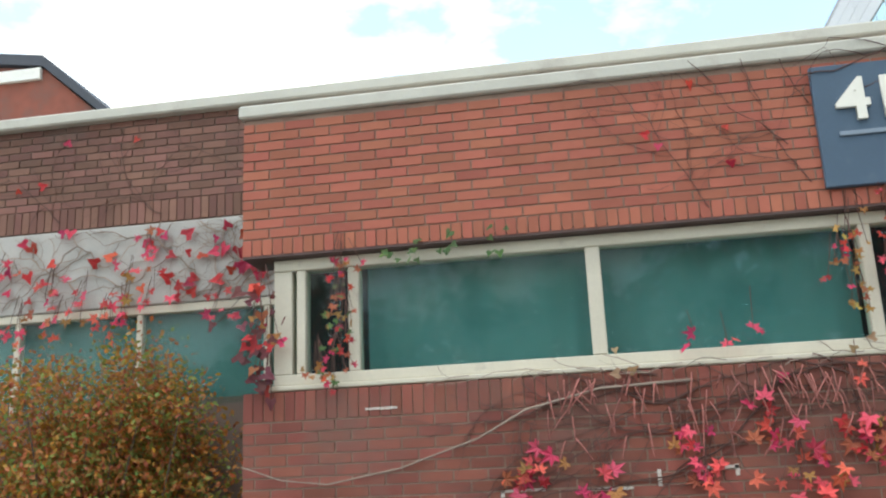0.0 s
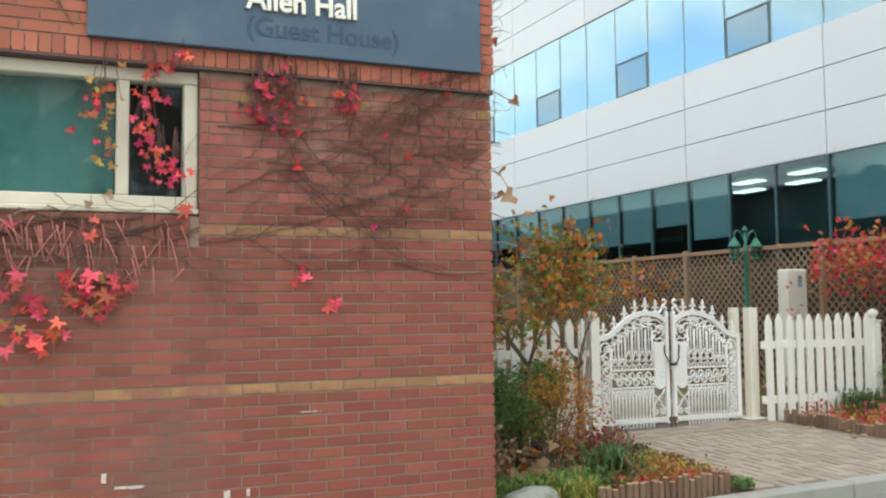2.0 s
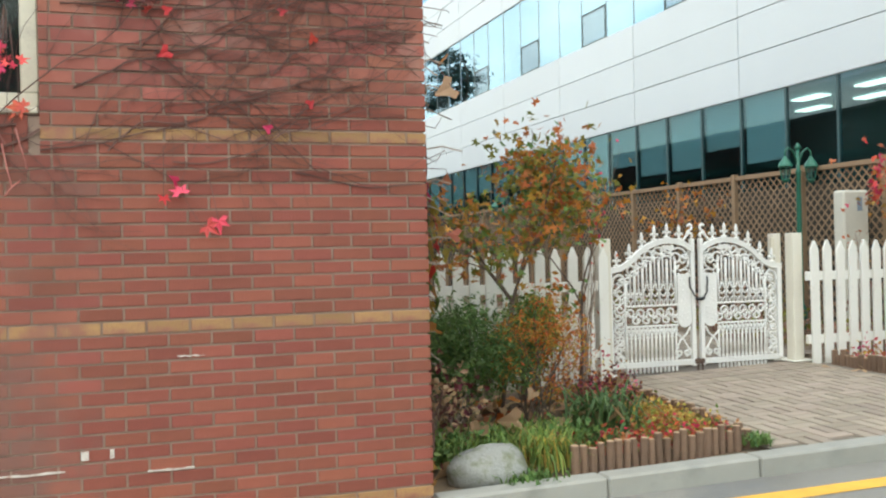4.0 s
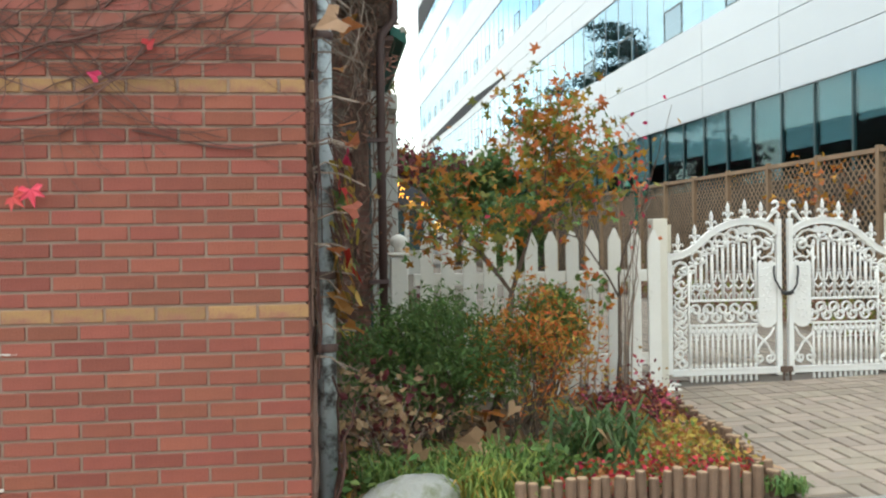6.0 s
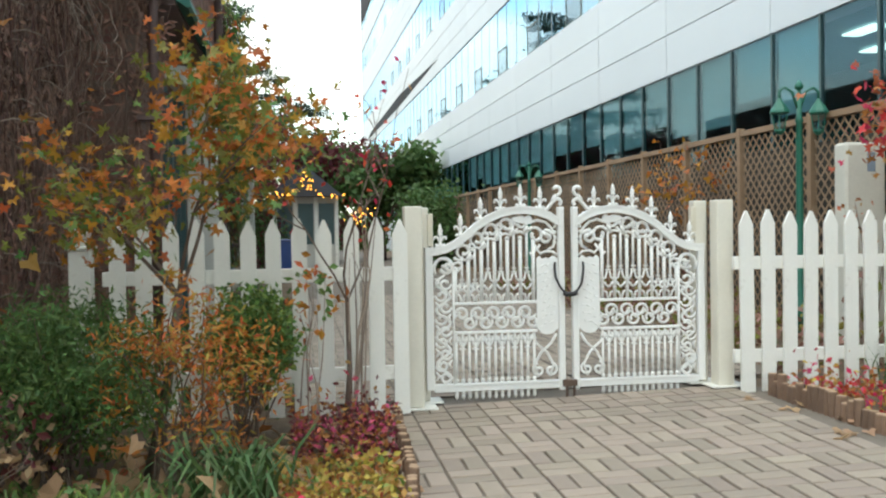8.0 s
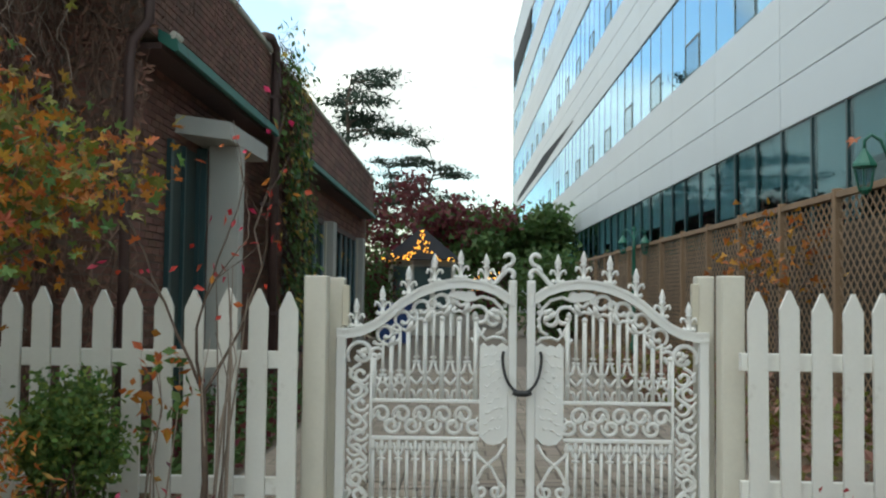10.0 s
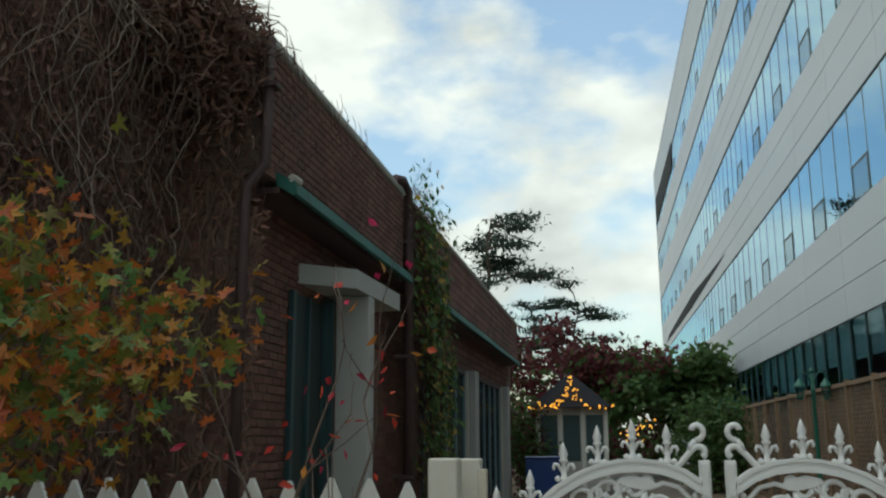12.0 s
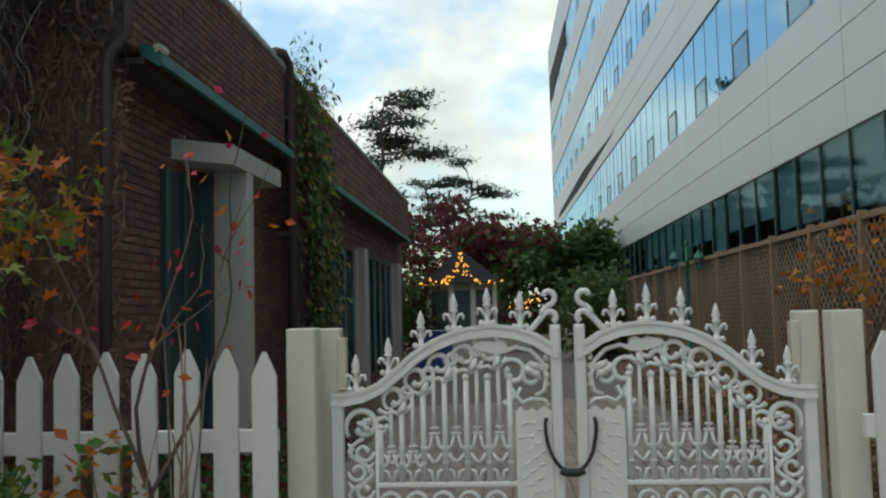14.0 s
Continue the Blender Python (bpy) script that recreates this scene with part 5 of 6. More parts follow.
shrub("vine_stems", "bare stems climbing in front of the stone pillar", "vine", (6.2, 3.7, ground_z(6, 3.5)), (0, 0, 1.0), (0.25, 0.1, 0.5), ((L_ORANGE, 1.0),), 30, 0.05, 46, "oval", 12, 0.05, 6, 0.008, TWIG_P)
# dark planting behind the fence at the foot of the building and of the lattice
cover("ground_cover", "shaded planting behind the fence with", 0.6, 1.75, 2.9, 9.0, 0.22, ((L_DGREEN, 0.7, "dark green leaves"), (L_MAROON, 0.3, "brown leaves")), 5200, 0.075, 47)
cover("ground_cover", "dry growth at the foot of the lattice with", 5.25, 6.5, 3.0, 14.0, 0.20, ((L_OLIVE, 0.4, "olive leaves"), (L_WITHER, 0.6, "withered brown leaves")), 5200, 0.08, 48)
# hedge bush before the west wing
shrub("bush", "large rounded bush turning yellow and orange before the wing", "bush", (-7.45, 0.55, 0), (0.05, 0, 1.62), (1.22, 0.8, 1.15), ((L_ORANGE, 0.40), (L_AMBER, 0.26), (L_OLIVE, 0.22), (L_LIME, 0.12)), 38000, 0.043, 51, "oval", 260, 0.13, 26, 0.012)

# ---- creeper on the walls ----
def creeper(name, label, place, starts, mats, seed, steps=26, step=0.11, r0=0.005, drift=(0.2, 0.5), fork=0.22, bounds=None, leaves=0.0, leaf_mat=None, size=0.07, wobble=0.5, lift=0.006):
    """Twigs that wander over a wall. place(u, v, w) gives the point, w out from the wall."""
    rng = random.Random(seed)
    t = thing(name, 0, 0, 0, label, "creeper")
    m, lm = Mesh(), Mesh()
    todo = [(Vector(s[:2]), math.atan2(s[3], s[2]), r0, steps) for s in starts]
    count = 0
    while todo and count < 900:
        p, a, r, left = todo.pop(0)
        pts, rs = [], []
        base = math.atan2(drift[1], drift[0])
        w = lift
        while left > 0:
            pts.append(place(p.x, p.y, w))
            rs.append(r)
            a += rng.gauss(0, wobble) * 0.6
            a += 0.08 * math.sin(base - a)
            w = max(lift, min(lift + 0.03, w + rng.gauss(0, 0.006)))
            p = p + Vector((math.cos(a), math.sin(a))) * step * rng.uniform(0.7, 1.2)
            r *= 0.965
            left -= 1
            if bounds and not (bounds[0] < p.x < bounds[1] and bounds[2] < p.y < bounds[3]):
                break
            if rng.random() < fork and left > 4:
                todo.append((p.copy(), a + rng.choice((-1, 1)) * rng.uniform(0.4, 1.1), r * 0.7, int(left * 0.7)))
            if leaves and rng.random() < leaves:
                leaf(lm, place(p.x + rng.gauss(0, 0.02), p.y + rng.gauss(0, 0.02), w + 0.02), size, rng, "lobed", place(0, 0, 1) - place(0, 0, 0))
        if len(pts) > 2:
            m.tube(pts, rs, 4)
            count += 1
    tagged(part("twig_mass", m, mats, t), kind="stuff")
    if lm.v:
        tagged(part("leafage", lm, leaf_mat, t), kind="stuff")
    return t


def front(u, v, w):
    return Vector((u, -w - (0.05 if v > 3.04 else 0.0), v))


def eastside(u, v, w):
    return Vector((w, u, v))


def endwall(u, v, w):
    return Vector((u, 5.39 - w, v))


creeper("creeper", "bare reddish creeper twigs spread over the brick pier", front, [(-3.0, 2.05, 1, 0), (-2.4, 2.05, 1, -0.1), (-1.9, 2.0, 1, 0.4), (-1.2, 2.2, 1, 0.5), (-0.9, 2.06, 1, 0.9), (-1.6, 2.0, 0.8, 0.8), (-1.75, 2.3, 1, 0.3), (-1.3, 1.95, 1, 0.1), (-0.8, 2.4, 0.6, 0.8), (-1.1, 2.6, 1, 0.4), (-1.5, 2.5, 1, -0.2), (-0.7, 1.9, 1, -0.3), (-1.8, 2.7, 1, 0.1)], TWIG, 61, 34, 0.07, 0.0052, (0.9, 0.38), 0.25, (-3.2, -0.02, 1.45, 4.05), 0.003, L_RED, 0.05, 0.30)
creeper("creeper", "thick creeper runners along the sill and lower wall", front, [(-2.0, 2.12, -1, 0.0), (-2.2, 2.10, -1, -0.15), (-3.3, 2.05, -1, -0.2), (-1.9, 2.1, -1, -0.5), (-3.0, 1.95, -0.8, -0.5), (-2.6, 2.14, -1, 0), (-3.6, 2.13, -1, 0.0), (-2.2, 2.16, -1, 0), (-2.8, 2.1, -1, -0.3)], TWIG, 62, 34, 0.085, 0.008, (-0.9, -0.06), 0.16, (-6.1, -0.1, 1.3, 2.2), 0.006, L_RED, 0.06, 0.35)
creeper("creeper", "dried creeper tangle heaped along the window sill", front, [(-1.95 - 0.25 * i, 2.19, -1, 0.05) for i in range(12)], TWIG_P, 162, 22, 0.055, 0.004, (-1, 0.0), 0.2, (-5.2, -1.9, 2.14, 2.27), 0.04, L_DRY, 0.05, 0.5, 0.03)
creeper("creeper", "thin creeper twigs on the fascia beside the sign", front, [(-2.6, 3.2, -0.6, 0.7), (-2.7, 3.45, -0.8, 0.5), (-2.55, 3.7, -0.5, 0.8), (-3.2, 3.1, -0.7, 0.6)], TWIG, 63, 22, 0.07, 0.004, (-0.7, 0.5), 0.2, (-4.6, -2.56, 3.06, 4.05), 0.02, L_RED, 0.05)
creeper("creeper", "creeper twigs hanging over the coping", lambda u, v, w: Vector((u, -0.09 - w, v)), [(-0.3, 4.02, -1, 0.05), (-1.2, 4.05, -1, 0), (-2.0, 4.02, -1, 0.05), (-0.2, 3.9, -0.8, -0.2), (-0.05, 3.5, -0.2, 0.9)], TWIG, 64, 24, 0.07, 0.005, (-1, 0), 0.16, (-3.4, 0.03, 3.72, 4.1))
creeper("creeper", "dense tangle of bare dark creeper over the side wall", eastside, [(0.3 + i * 0.11, 0.3 + (i % 3) * 0.9, 0.1, 1) for i in range(44)], TWIG_D, 65, 40, 0.12, 0.015, (0.05, 1), 0.16, (0.1, 5.35, 0.2, 4.65), 0.0, None, 0.07, 0.45, 0.01)
creeper("creeper", "second layer of brown creeper on the side wall", eastside, [(0.4 + i * 0.2, 0.8 + (i % 3) * 0.8, 0.2, 1) for i in range(24)], TWIG, 66, 34, 0.12, 0.008, (0.1, 1), 0.18, (0.1, 5.35, 0.2, 4.65), 0.0, None, 0.07, 0.5, 0.03)
creeper("creeper", "thick bare creeper over the recessed end wall", endwall, [(0.02 + i * 0.022, 0.3 + (i % 4) * 0.9, 0, 1) for i in range(30)], TWIG_D, 67, 38, 0.12, 0.015, (0, 1), 0.15, (0.0, 0.7, 0.2, 4.7), 0.0, None, 0.07, 0.4, 0.012)
creeper("creeper", "pale dry twigs hanging in front of the end wall", lambda u, v, w: Vector((0.02 + w * 6 + 0.10 * math.sin(v * 5), u, v)), [(1.2 + i * 0.33, 4.5, 0.5, -0.4) for i in range(12)], TWIG_P, 68, 26, 0.11, 0.006, (0.6, -0.6), 0.2, (0.9, 5.3, 2.4, 4.7), 0.0, None, 0.07, 0.7, 0.03)
creeper("creeper", "dry creeper loops over the white rendered panel", lambda u, v, w: Vector((u, 1.15 - w, v)), [(-6.3, 3.15, -1, 0.3), (-6.4, 3.5, -1, 0), (-7.0, 3.3, -1, 0.5), (-6.2, 3.65, -1, -0.3), (-7.5, 3.1, -1, 0.4), (-6.6, 3.1, -1, 0.9), (-6.2, 3.3, -1, 0.2), (-6.3, 3.4, -1, -0.2), (-6.8, 3.6, -1, 0), (-7.2, 3.5, -1, -0.4), (-7.8, 3.4, -1, 0.2), (-8.0, 3.2, -1, 0.3), (-6.5, 3.2, -0.5, 0.9)], TWIG_P, 69, 38, 0.06, 0.008, (-1, 0), 0.24, (-9.5, -6.15, 3.05, 3.72), 0.05, L_RED, 0.085, 0.8)
creeper("creeper", "thin creeper twigs over the brown parapet", lambda u, v, w: Vector((u, 1.18 - w, v)), [(-6.3, 3.9, -1, 0.5), (-7.3, 3.8, -1, 0.6), (-8.2, 3.8, -0.4, 0.8)], TWIG, 70, 24, 0.07, 0.005, (-0.8, 0.4), 0.22, (-9.5, -6.15, 3.76, 4.6), 0.02, L_RED, 0.06)


creeper("creeper", "dark creeper stems wound round the grey downpipe", lambda u, v, w: Vector((0.02 + w * 3 + 0.06 * abs(math.sin(v * 3.1)), 0.40 + u, v)), [(0.04 + 0.05 * i, 0.2, 0, 1) for i in range(6)], TWIG, 166, 44, 0.09, 0.008, (0, 1), 0.12, (0.0, 0.35, 0.15, 3.9), 0.05, L_MAROON, 0.05, 0.45, 0.012)


def cluster(label, pts, n, size, mats, seed, spread=0.09, kind="lobed", out=0.06, place=front, stalk=True):
    """Creeper leaves hanging in bunches on thin red stalks."""
    rng = random.Random(seed)
    t = thing("creeper_leaves", 0, 0, 0, label, "creeper")
    ms = [Mesh() for _ in mats]
    st = Mesh()
    for u, v in pts:
        for i in range(n):
            du, dv = rng.gauss(0, spread), rng.gauss(0, spread * 0.9)
            q = place(u + du, v + dv, out * rng.uniform(0.4, 1.5))
            nrm = place(0, 0, 1) - place(0, 0, 0)
            leaf(ms[int(rng.random() ** 1.7 * len(mats))], q, size, rng, kind, nrm * 1.2 + Vector((0, 0, 0.4)))
            if stalk and i % 2 == 0:
                st.tube([place(u + du * 0.3, v + 0.16 + rng.uniform(0, 0.12), 0.012), place(u + du * 0.8, v + dv + 0.05, out * 0.9), q], [0.003, 0.0025, 0.002], 4)
    for mt, m in zip(mats, ms):
        tagged(part("leafage", m, mt, t), kind="stuff")
    if stalk:
        tagged(part("stalk_mass", st, TWIG, t), kind="stuff")


cluster("bright red creeper leaves hanging on the lower brick wall", [(-3.48, 1.73), (-3.35, 1.6), (-2.94, 1.78), (-2.87, 1.54), (-2.70, 1.55), (-2.34, 1.78), (-2.55, 1.77), (-4.02, 1.56), (-4.33, 1.67), (-2.43, 1.66), (-4.42, 1.60)], 9, 0.075, (L_SCARLET, L_RED, L_ORANGE), 71, 0.075, "maple")
cluster("single red creeper leaves by the window sill", [(-3.07, 1.94), (-3.21, 2.26), (-3.01, 2.34), (-1.34, 1.75), (-1.14, 1.62), (-2.49, 2.06), (-1.99, 2.19), (-3.4, 2.32)], 2, 0.07, (L_SCARLET, L_RED), 72, 0.035, "maple")
cluster("red creeper leaves climbing beside the narrow pane", [(-2.20, 2.78), (-2.22, 2.66), (-2.18, 2.54), (-2.12, 2.44), (-2.03, 2.40), (-2.19, 3.02), (-2.05, 3.05)], 10, 0.045, (L_RED, L_SCARLET), 73, 0.045, "maple")
cluster("orange and red creeper leaves on the wide pane", [(-2.45, 2.75), (-2.50, 2.62), (-2.42, 2.50), (-2.40, 2.86)], 8, 0.042, (L_ORANGE, L_RED, L_YELLOW), 74, 0.06, "maple")
cluster("crimson creeper leaves in a wreath on the brick pier", [(-1.56, 2.93), (-1.48, 2.96), (-1.40, 2.98), (-1.60, 2.84), (-1.52, 2.76), (-1.42, 2.78), (-1.33, 2.86), (-0.97, 2.91), (-1.05, 2.88)], 11, 0.04, (L_RED, L_MAROON), 75, 0.045, "maple")
cluster("red and green creeper leaves on the window frame", [(-5.46, 2.9), (-5.46, 2.78), (-5.50, 2.64), (-5.47, 2.50), (-5.50, 2.38), (-5.66, 2.26), (-5.55, 2.24)], 9, 0.042, (L_RED, L_ORANGE, L_DGREEN), 76, 0.05, "maple")
cluster("red creeper leaves at the end of the window", [(-6.02, 2.72), (-6.03, 2.58), (-5.98, 2.45), (-6.02, 2.32), (-5.97, 2.22)], 9, 0.07, (L_MAROON, L_RED, L_ORANGE), 77, 0.07)
cluster("green creeper leaves under the fascia", [(-5.2, 2.98), (-5.0, 2.97), (-4.75, 3.0), (-4.5, 2.99)], 5, 0.045, (L_DGREEN, L_GREEN), 78, 0.05, stalk=False)
cluster("red creeper leaves hanging from the rendered panel", [(-7.39, 3.45), (-7.61, 2.97), (-7.7, 2.9), (-8.09, 2.96), (-8.47, 2.94), (-6.72, 2.97), (-7.33, 3.08), (-7.5, 3.2), (-8.2, 3.2), (-8.6, 3.3), (-7.9, 3.1)], 8, 0.07, (L_SCARLET, L_RED, L_ORANGE), 79, 0.09, "maple", place=lambda u, v, w: Vector((u, 1.13 - w, v)))
cluster("yellow, green and red leaves round the grey downpipe", [(0.42, 1.75), (0.50, 1.62), (0.40, 1.50), (0.48, 1.38), (0.36, 1.25), (0.44, 1.15), (0.3, 1.68), (0.3, 1.42)], 9, 0.085, (L_YELLOW, L_GREEN, L_RED), 80, 0.08, place=lambda u, v, w: Vector((0.07 + w * 1.6, u + 0.18, v)))
cluster("hanging yellow-green leaves over the side parapet", [(10.5, 4.6 - 0.22 * i) for i in range(10)] + [(11.3, 4.5 - 0.22 * i) for i in range(9)] + [(10.9, 2.8 - 0.2 * i) for i in range(10)] + [(11.8, 2.6 - 0.2 * i) for i in range(8)], 46, 0.13, (L_GREEN, L_DGREEN, L_YELLOW), 81, 0.3, "oval", 0.22, lambda u, v, w: Vector((0.70 + w, u, v)))


def petioles(label, n, seed):
    """Bare pink leaf stalks drooping from the runners below the sill."""
    rng = random.Random(seed)
    t = thing("creeper", 0, 0, 0, label, "creeper")
    m = Mesh()
    for i in range(n):
        u = rng.uniform(-4.25, -1.95)
        v = rng.uniform(1.78, 2.14) if i % 3 else rng.uniform(2.02, 2.15)
        a, ln = rng.gauss(-math.pi / 2, 0.42), rng.uniform(0.07, 0.19)
        p = [front(u + math.cos(a) * ln * f, v + math.sin(a) * ln * f - 0.02 * f * f, 0.012 + 0.05 * math.sin(f * 2.4)) for f in (0, 0.35, 0.7, 1)]
        m.tube(p, [0.0055, 0.0042, 0.0036, 0.005], 5)
    tagged(part("stalk_mass", m, PETIOLE, t), kind="stuff")


t = thing("creeper", 0, 0, 0, "long pale runner sagging across the lower brick wall", "creeper")
run = [front(u, v, 0.03 + 0.02 * math.sin(u * 4)) for u, v in ((-6.12, 1.72), (-5.87, 1.63), (-5.58, 1.595), (-5.14, 1.67), (-4.66, 1.82), (-4.37, 1.97), (-3.93, 2.07), (-3.4, 2.09))]
part("runner", Mesh().tube(run, [0.004, 0.0045, 0.005, 0.005, 0.006, 0.007, 0.008, 0.009], 6), TWIG_P, t, smooth=True)

petioles("bare pink leaf stalks drooping below the window sill", 105, 211)

rng = random.Random(212)
t = thing("creeper", 0, 0, 0, "pale bare leaf stalks sticking out of the side wall creeper", "creeper")
m, lm = Mesh(), Mesh()
for i in range(120):
    p = Vector((0.02, rng.uniform(0.5, 4.9) if i % 3 else rng.uniform(0.15, 0.8), rng.uniform(0.7, 3.6)))
    d = Vector((1, rng.gauss(-0.25, 0.35), rng.gauss(0.0, 0.3))).normalized()
    q = p + d * rng.uniform(0.10, 0.26)
    m.tube([p, p.lerp(q, 0.5) + Vector((0, 0, 0.015)), q + Vector((0, 0, -0.02))], [0.006, 0.005, 0.0045], 4)
    if rng.random() < 0.3:
        leaf(lm, q, 0.085, rng, "lobed")
tagged(part("stalk_mass", m, TWIG_P, t), kind="stuff")
tagged(part("leafage", lm, L_ORANGE, t), kind="stuff")


def wither(label, place, u0, u1, v0, v1, n, seed, size=0.085):
    """A mat of withered leaves and short twigs over a wall."""
    rng = random.Random(seed)
    t = thing("withered_creeper", 0, 0, 0, label, "creeper")
    m, tw = Mesh(), Mesh()
    nrm = place(0, 0, 1) - place(0, 0, 0)
    for i in range(n):
        u, v = rng.uniform(u0, u1), rng.uniform(v0, v1)
        if noise.noise(Vector((u * 1.3, v * 1.3, seed))) < -0.28:
            continue
        leaf(m, place(u, v, rng.uniform(0.008, 0.06)), size, rng, "long", nrm * 1.5)
        if i % 3 == 0:
            a = rng.gauss(math.pi / 2, 0.6)
            w = rng.uniform(0.02, 0.07)
            tw.tube([place(u, v, w), place(u + 0.10 * math.cos(a), v + 0.10 * math.sin(a), w + 0.01), place(u + 0.2 * math.cos(a + 0.3), v + 0.2 * math.sin(a + 0.3), w)], [0.004, 0.003, 0.002], 4)
    tagged(part("leafage", m, L_WITHER, t), kind="stuff")
    tagged(part("twig_mass", tw, TWIG_D, t), kind="stuff")


wither("thick mat of withered creeper over the side wall", eastside, 0.75, 5.35, 0.3, 4.75, 7000, 201)
wither("thick mat of withered creeper over the end wall", endwall, 0.0, 0.72, 0.3, 4.75, 800, 202)
wither("thin withered creeper on the shaded court wall", lambda u, v, w: Vector((0.74 + w, u, v)), 5.4, 8.0, 3.65, 4.6, 260, 203, 0.06)
rng = random.Random(93)
t = thing("creeper_thicket", 0, 0, 0, "dense dead creeper bulging out under the wall top", "creeper")
m, tw = Mesh(), Mesh()
for i in range(2600):
    q = Vector((rng.uniform(0.0, 0.72), rng.uniform(4.35, 5.4), 0))
    q.z = 4.70 - abs(rng.gauss(0, 0.42)) * (0.35 + (q.y - 4.35) * 0.8)
    leaf(m, q, 0.10, rng, "long")
    if i % 3 == 0:
        d = Vector((rng.gauss(0, 0.5), rng.gauss(-0.1, 0.6), rng.gauss(-0.4, 0.5))).normalized() * rng.uniform(0.15, 0.35)
        tw.tube([q, q + d * 0.5 + Vector((0, 0, 0.03)), q + d], [0.007, 0.005, 0.003], 4)
tagged(part("leafage", m, L_WITHER, t), kind="stuff")
tagged(part("twig_mass", tw, TWIG_D, t), kind="stuff")
rng = random.Random(92)
m = Mesh()
for i in range(420):
    q = Vector((rng.uniform(-0.15, 0.78), rng.uniform(4.7, 5.42), rng.uniform(4.3, 4.75)))
    d = Vector((rng.gauss(0, 0.6), rng.gauss(-0.2, 0.6), rng.gauss(0.05, 0.4))).normalized()
    ln = rng.uniform(0.12, 0.3)
    m.tube([q, q + d * ln * 0.5 + Vector((0, 0, 0.04)), q + d * ln + Vector((0, 0, -0.03))], [0.007, 0.005, 0.002], 4)
t = thing("creeper", 0, 0, 0, "bushy dead creeper heaped over the wall top", "creeper")
tagged(part("twig_mass", m, TWIG_D, t), kind="stuff")
rng = random.Random(91)
for nm, m0 in (("stray_leaf", L_DRY),):
    t = thing("hanging_leaf", 0, 0, 0, "dry brown leaf dangling from a creeper twig", "leaf")
    m = Mesh()
    leaf(m, (0.14, -0.02, 2.36), 0.095, rng, "lobed", (0, -1, 0.2))
    part("leaf", m, m0, t)
    part("twig", Mesh().tube([(0.0, 0.01, 2.55), (0.07, -0.01, 2.48), (0.14, -0.02, 2.37)], 0.003, 4), TWIG, t)
m = Mesh()
for i in range(34):
    z = rng.uniform(1.5, 3.9)
    p = Vector((0.0, 0.05, z))
    d = Vector((1, rng.gauss(0, 0.3), rng.gauss(0.1, 0.5))).normalized()
    q = p + d * rng.uniform(0.05, 0.16)
    m.tube([p, q, q + Vector((rng.uniform(0, 0.05), rng.gauss(0, 0.02), rng.gauss(0, 0.05)))], [0.003, 0.002, 0.001], 4)
t = thing("creeper", 0, 0, 0, "fine creeper twigs sticking out past the corner", "creeper")
tagged(part("twig_mass", m, TWIG, t), kind="stuff")


# ---- things outdoors ----
p = thing("downpipe", 0, 0, 0, "peeling light grey downpipe behind the brick corner", "downpipe")
part("pipe", Mesh().tube([(0.064, 0.60, 0.12), (0.064, 0.60, 3.9)], 0.048, 10), PIPE, p, smooth=True)
for z in (0.9, 1.25, 2.4, 3.4):
    part("pipe_clip", Mesh().lathe(0.064, 0.60, [(0.05, z), (0.056, z + 0.005), (0.056, z + 0.035), (0.05, z + 0.04)], 10), PIPE_D, p, smooth=True)

# boulder
rng = random.Random(4)
bm = bmesh.new()
bmesh.ops.create_icosphere(bm, subdivisions=3, radius=1)
for v in bm.verts:
    k = 1 + 0.16 * noise.noise(v.co * 1.6) + 0.06 * noise.noise(v.co * 4)
    v.co = Vector((v.co.x * 0.26 * k, v.co.y * 0.19 * k, max(-0.09, v.co.z * 0.155 * k)))
me = bpy.data.meshes.new("boulder")
bm.to_mesh(me)
bm.free()
me.materials.append(ROCK)
me.polygons.foreach_set("use_smooth", [True] * len(me.polygons))
ob = new("boulder", me)
ob.matrix_basis = pose(0.46, 0.36, 0.195, 0, 0, 8)
tagged(ob, "rounded grey boulder at the corner of the bed", "stone")

# log edging
def log(x, y, h, r, parent, rng):
    z = ground_z(x, y) - 0.03
    m = Mesh().lathe(0, 0, [(r * 1.02, 0), (r, h * 0.5), (r * 0.97, h - 0.006), (r * 0.88, h)], 9)
    ob = part("log", m, LOG, parent)
    ob.matrix_basis = pose(x, y, z, rng.uniform(-3, 3), rng.uniform(-3, 3), rng.uniform(0, 360))
    e = part("cut_end", Mesh().lathe(0, 0, [(r * 0.86, h + 0.0005), (r * 0.8, h + 0.003)], 9), LOGEND, ob)


rng = random.Random(6)
edge = thing("log_edging", 0, 0, 0, "row of short upright logs edging the planted bed", "edging", "log edging")
n = 21
for i in range(n):
    log(0.93 + 1.2 * i / n, 0.19 + 0.06 * i / n, rng.uniform(0.13, 0.19), rng.uniform(0.022, 0.03), edge, rng)
for i in range(36):
    f = i / 35
    log(2.17 + 0.09 * math.sin(min(f * 3, 1.2)) + 0.10 * f, 0.27 + 2.2 * f, rng.uniform(0.09, 0.14), rng.uniform(0.024, 0.031), edge, rng)
edge = thing("log_edging", 0, 0, 0, "row of short upright logs before the red flower bed", "edging", "log edging")
for i in range(36):
    f = i / 35
    log(4.76 + 0.12 * f * f, 2.48 - 1.95 * f, rng.uniform(0.11, 0.17), rng.uniform(0.026, 0.033), edge, rng)
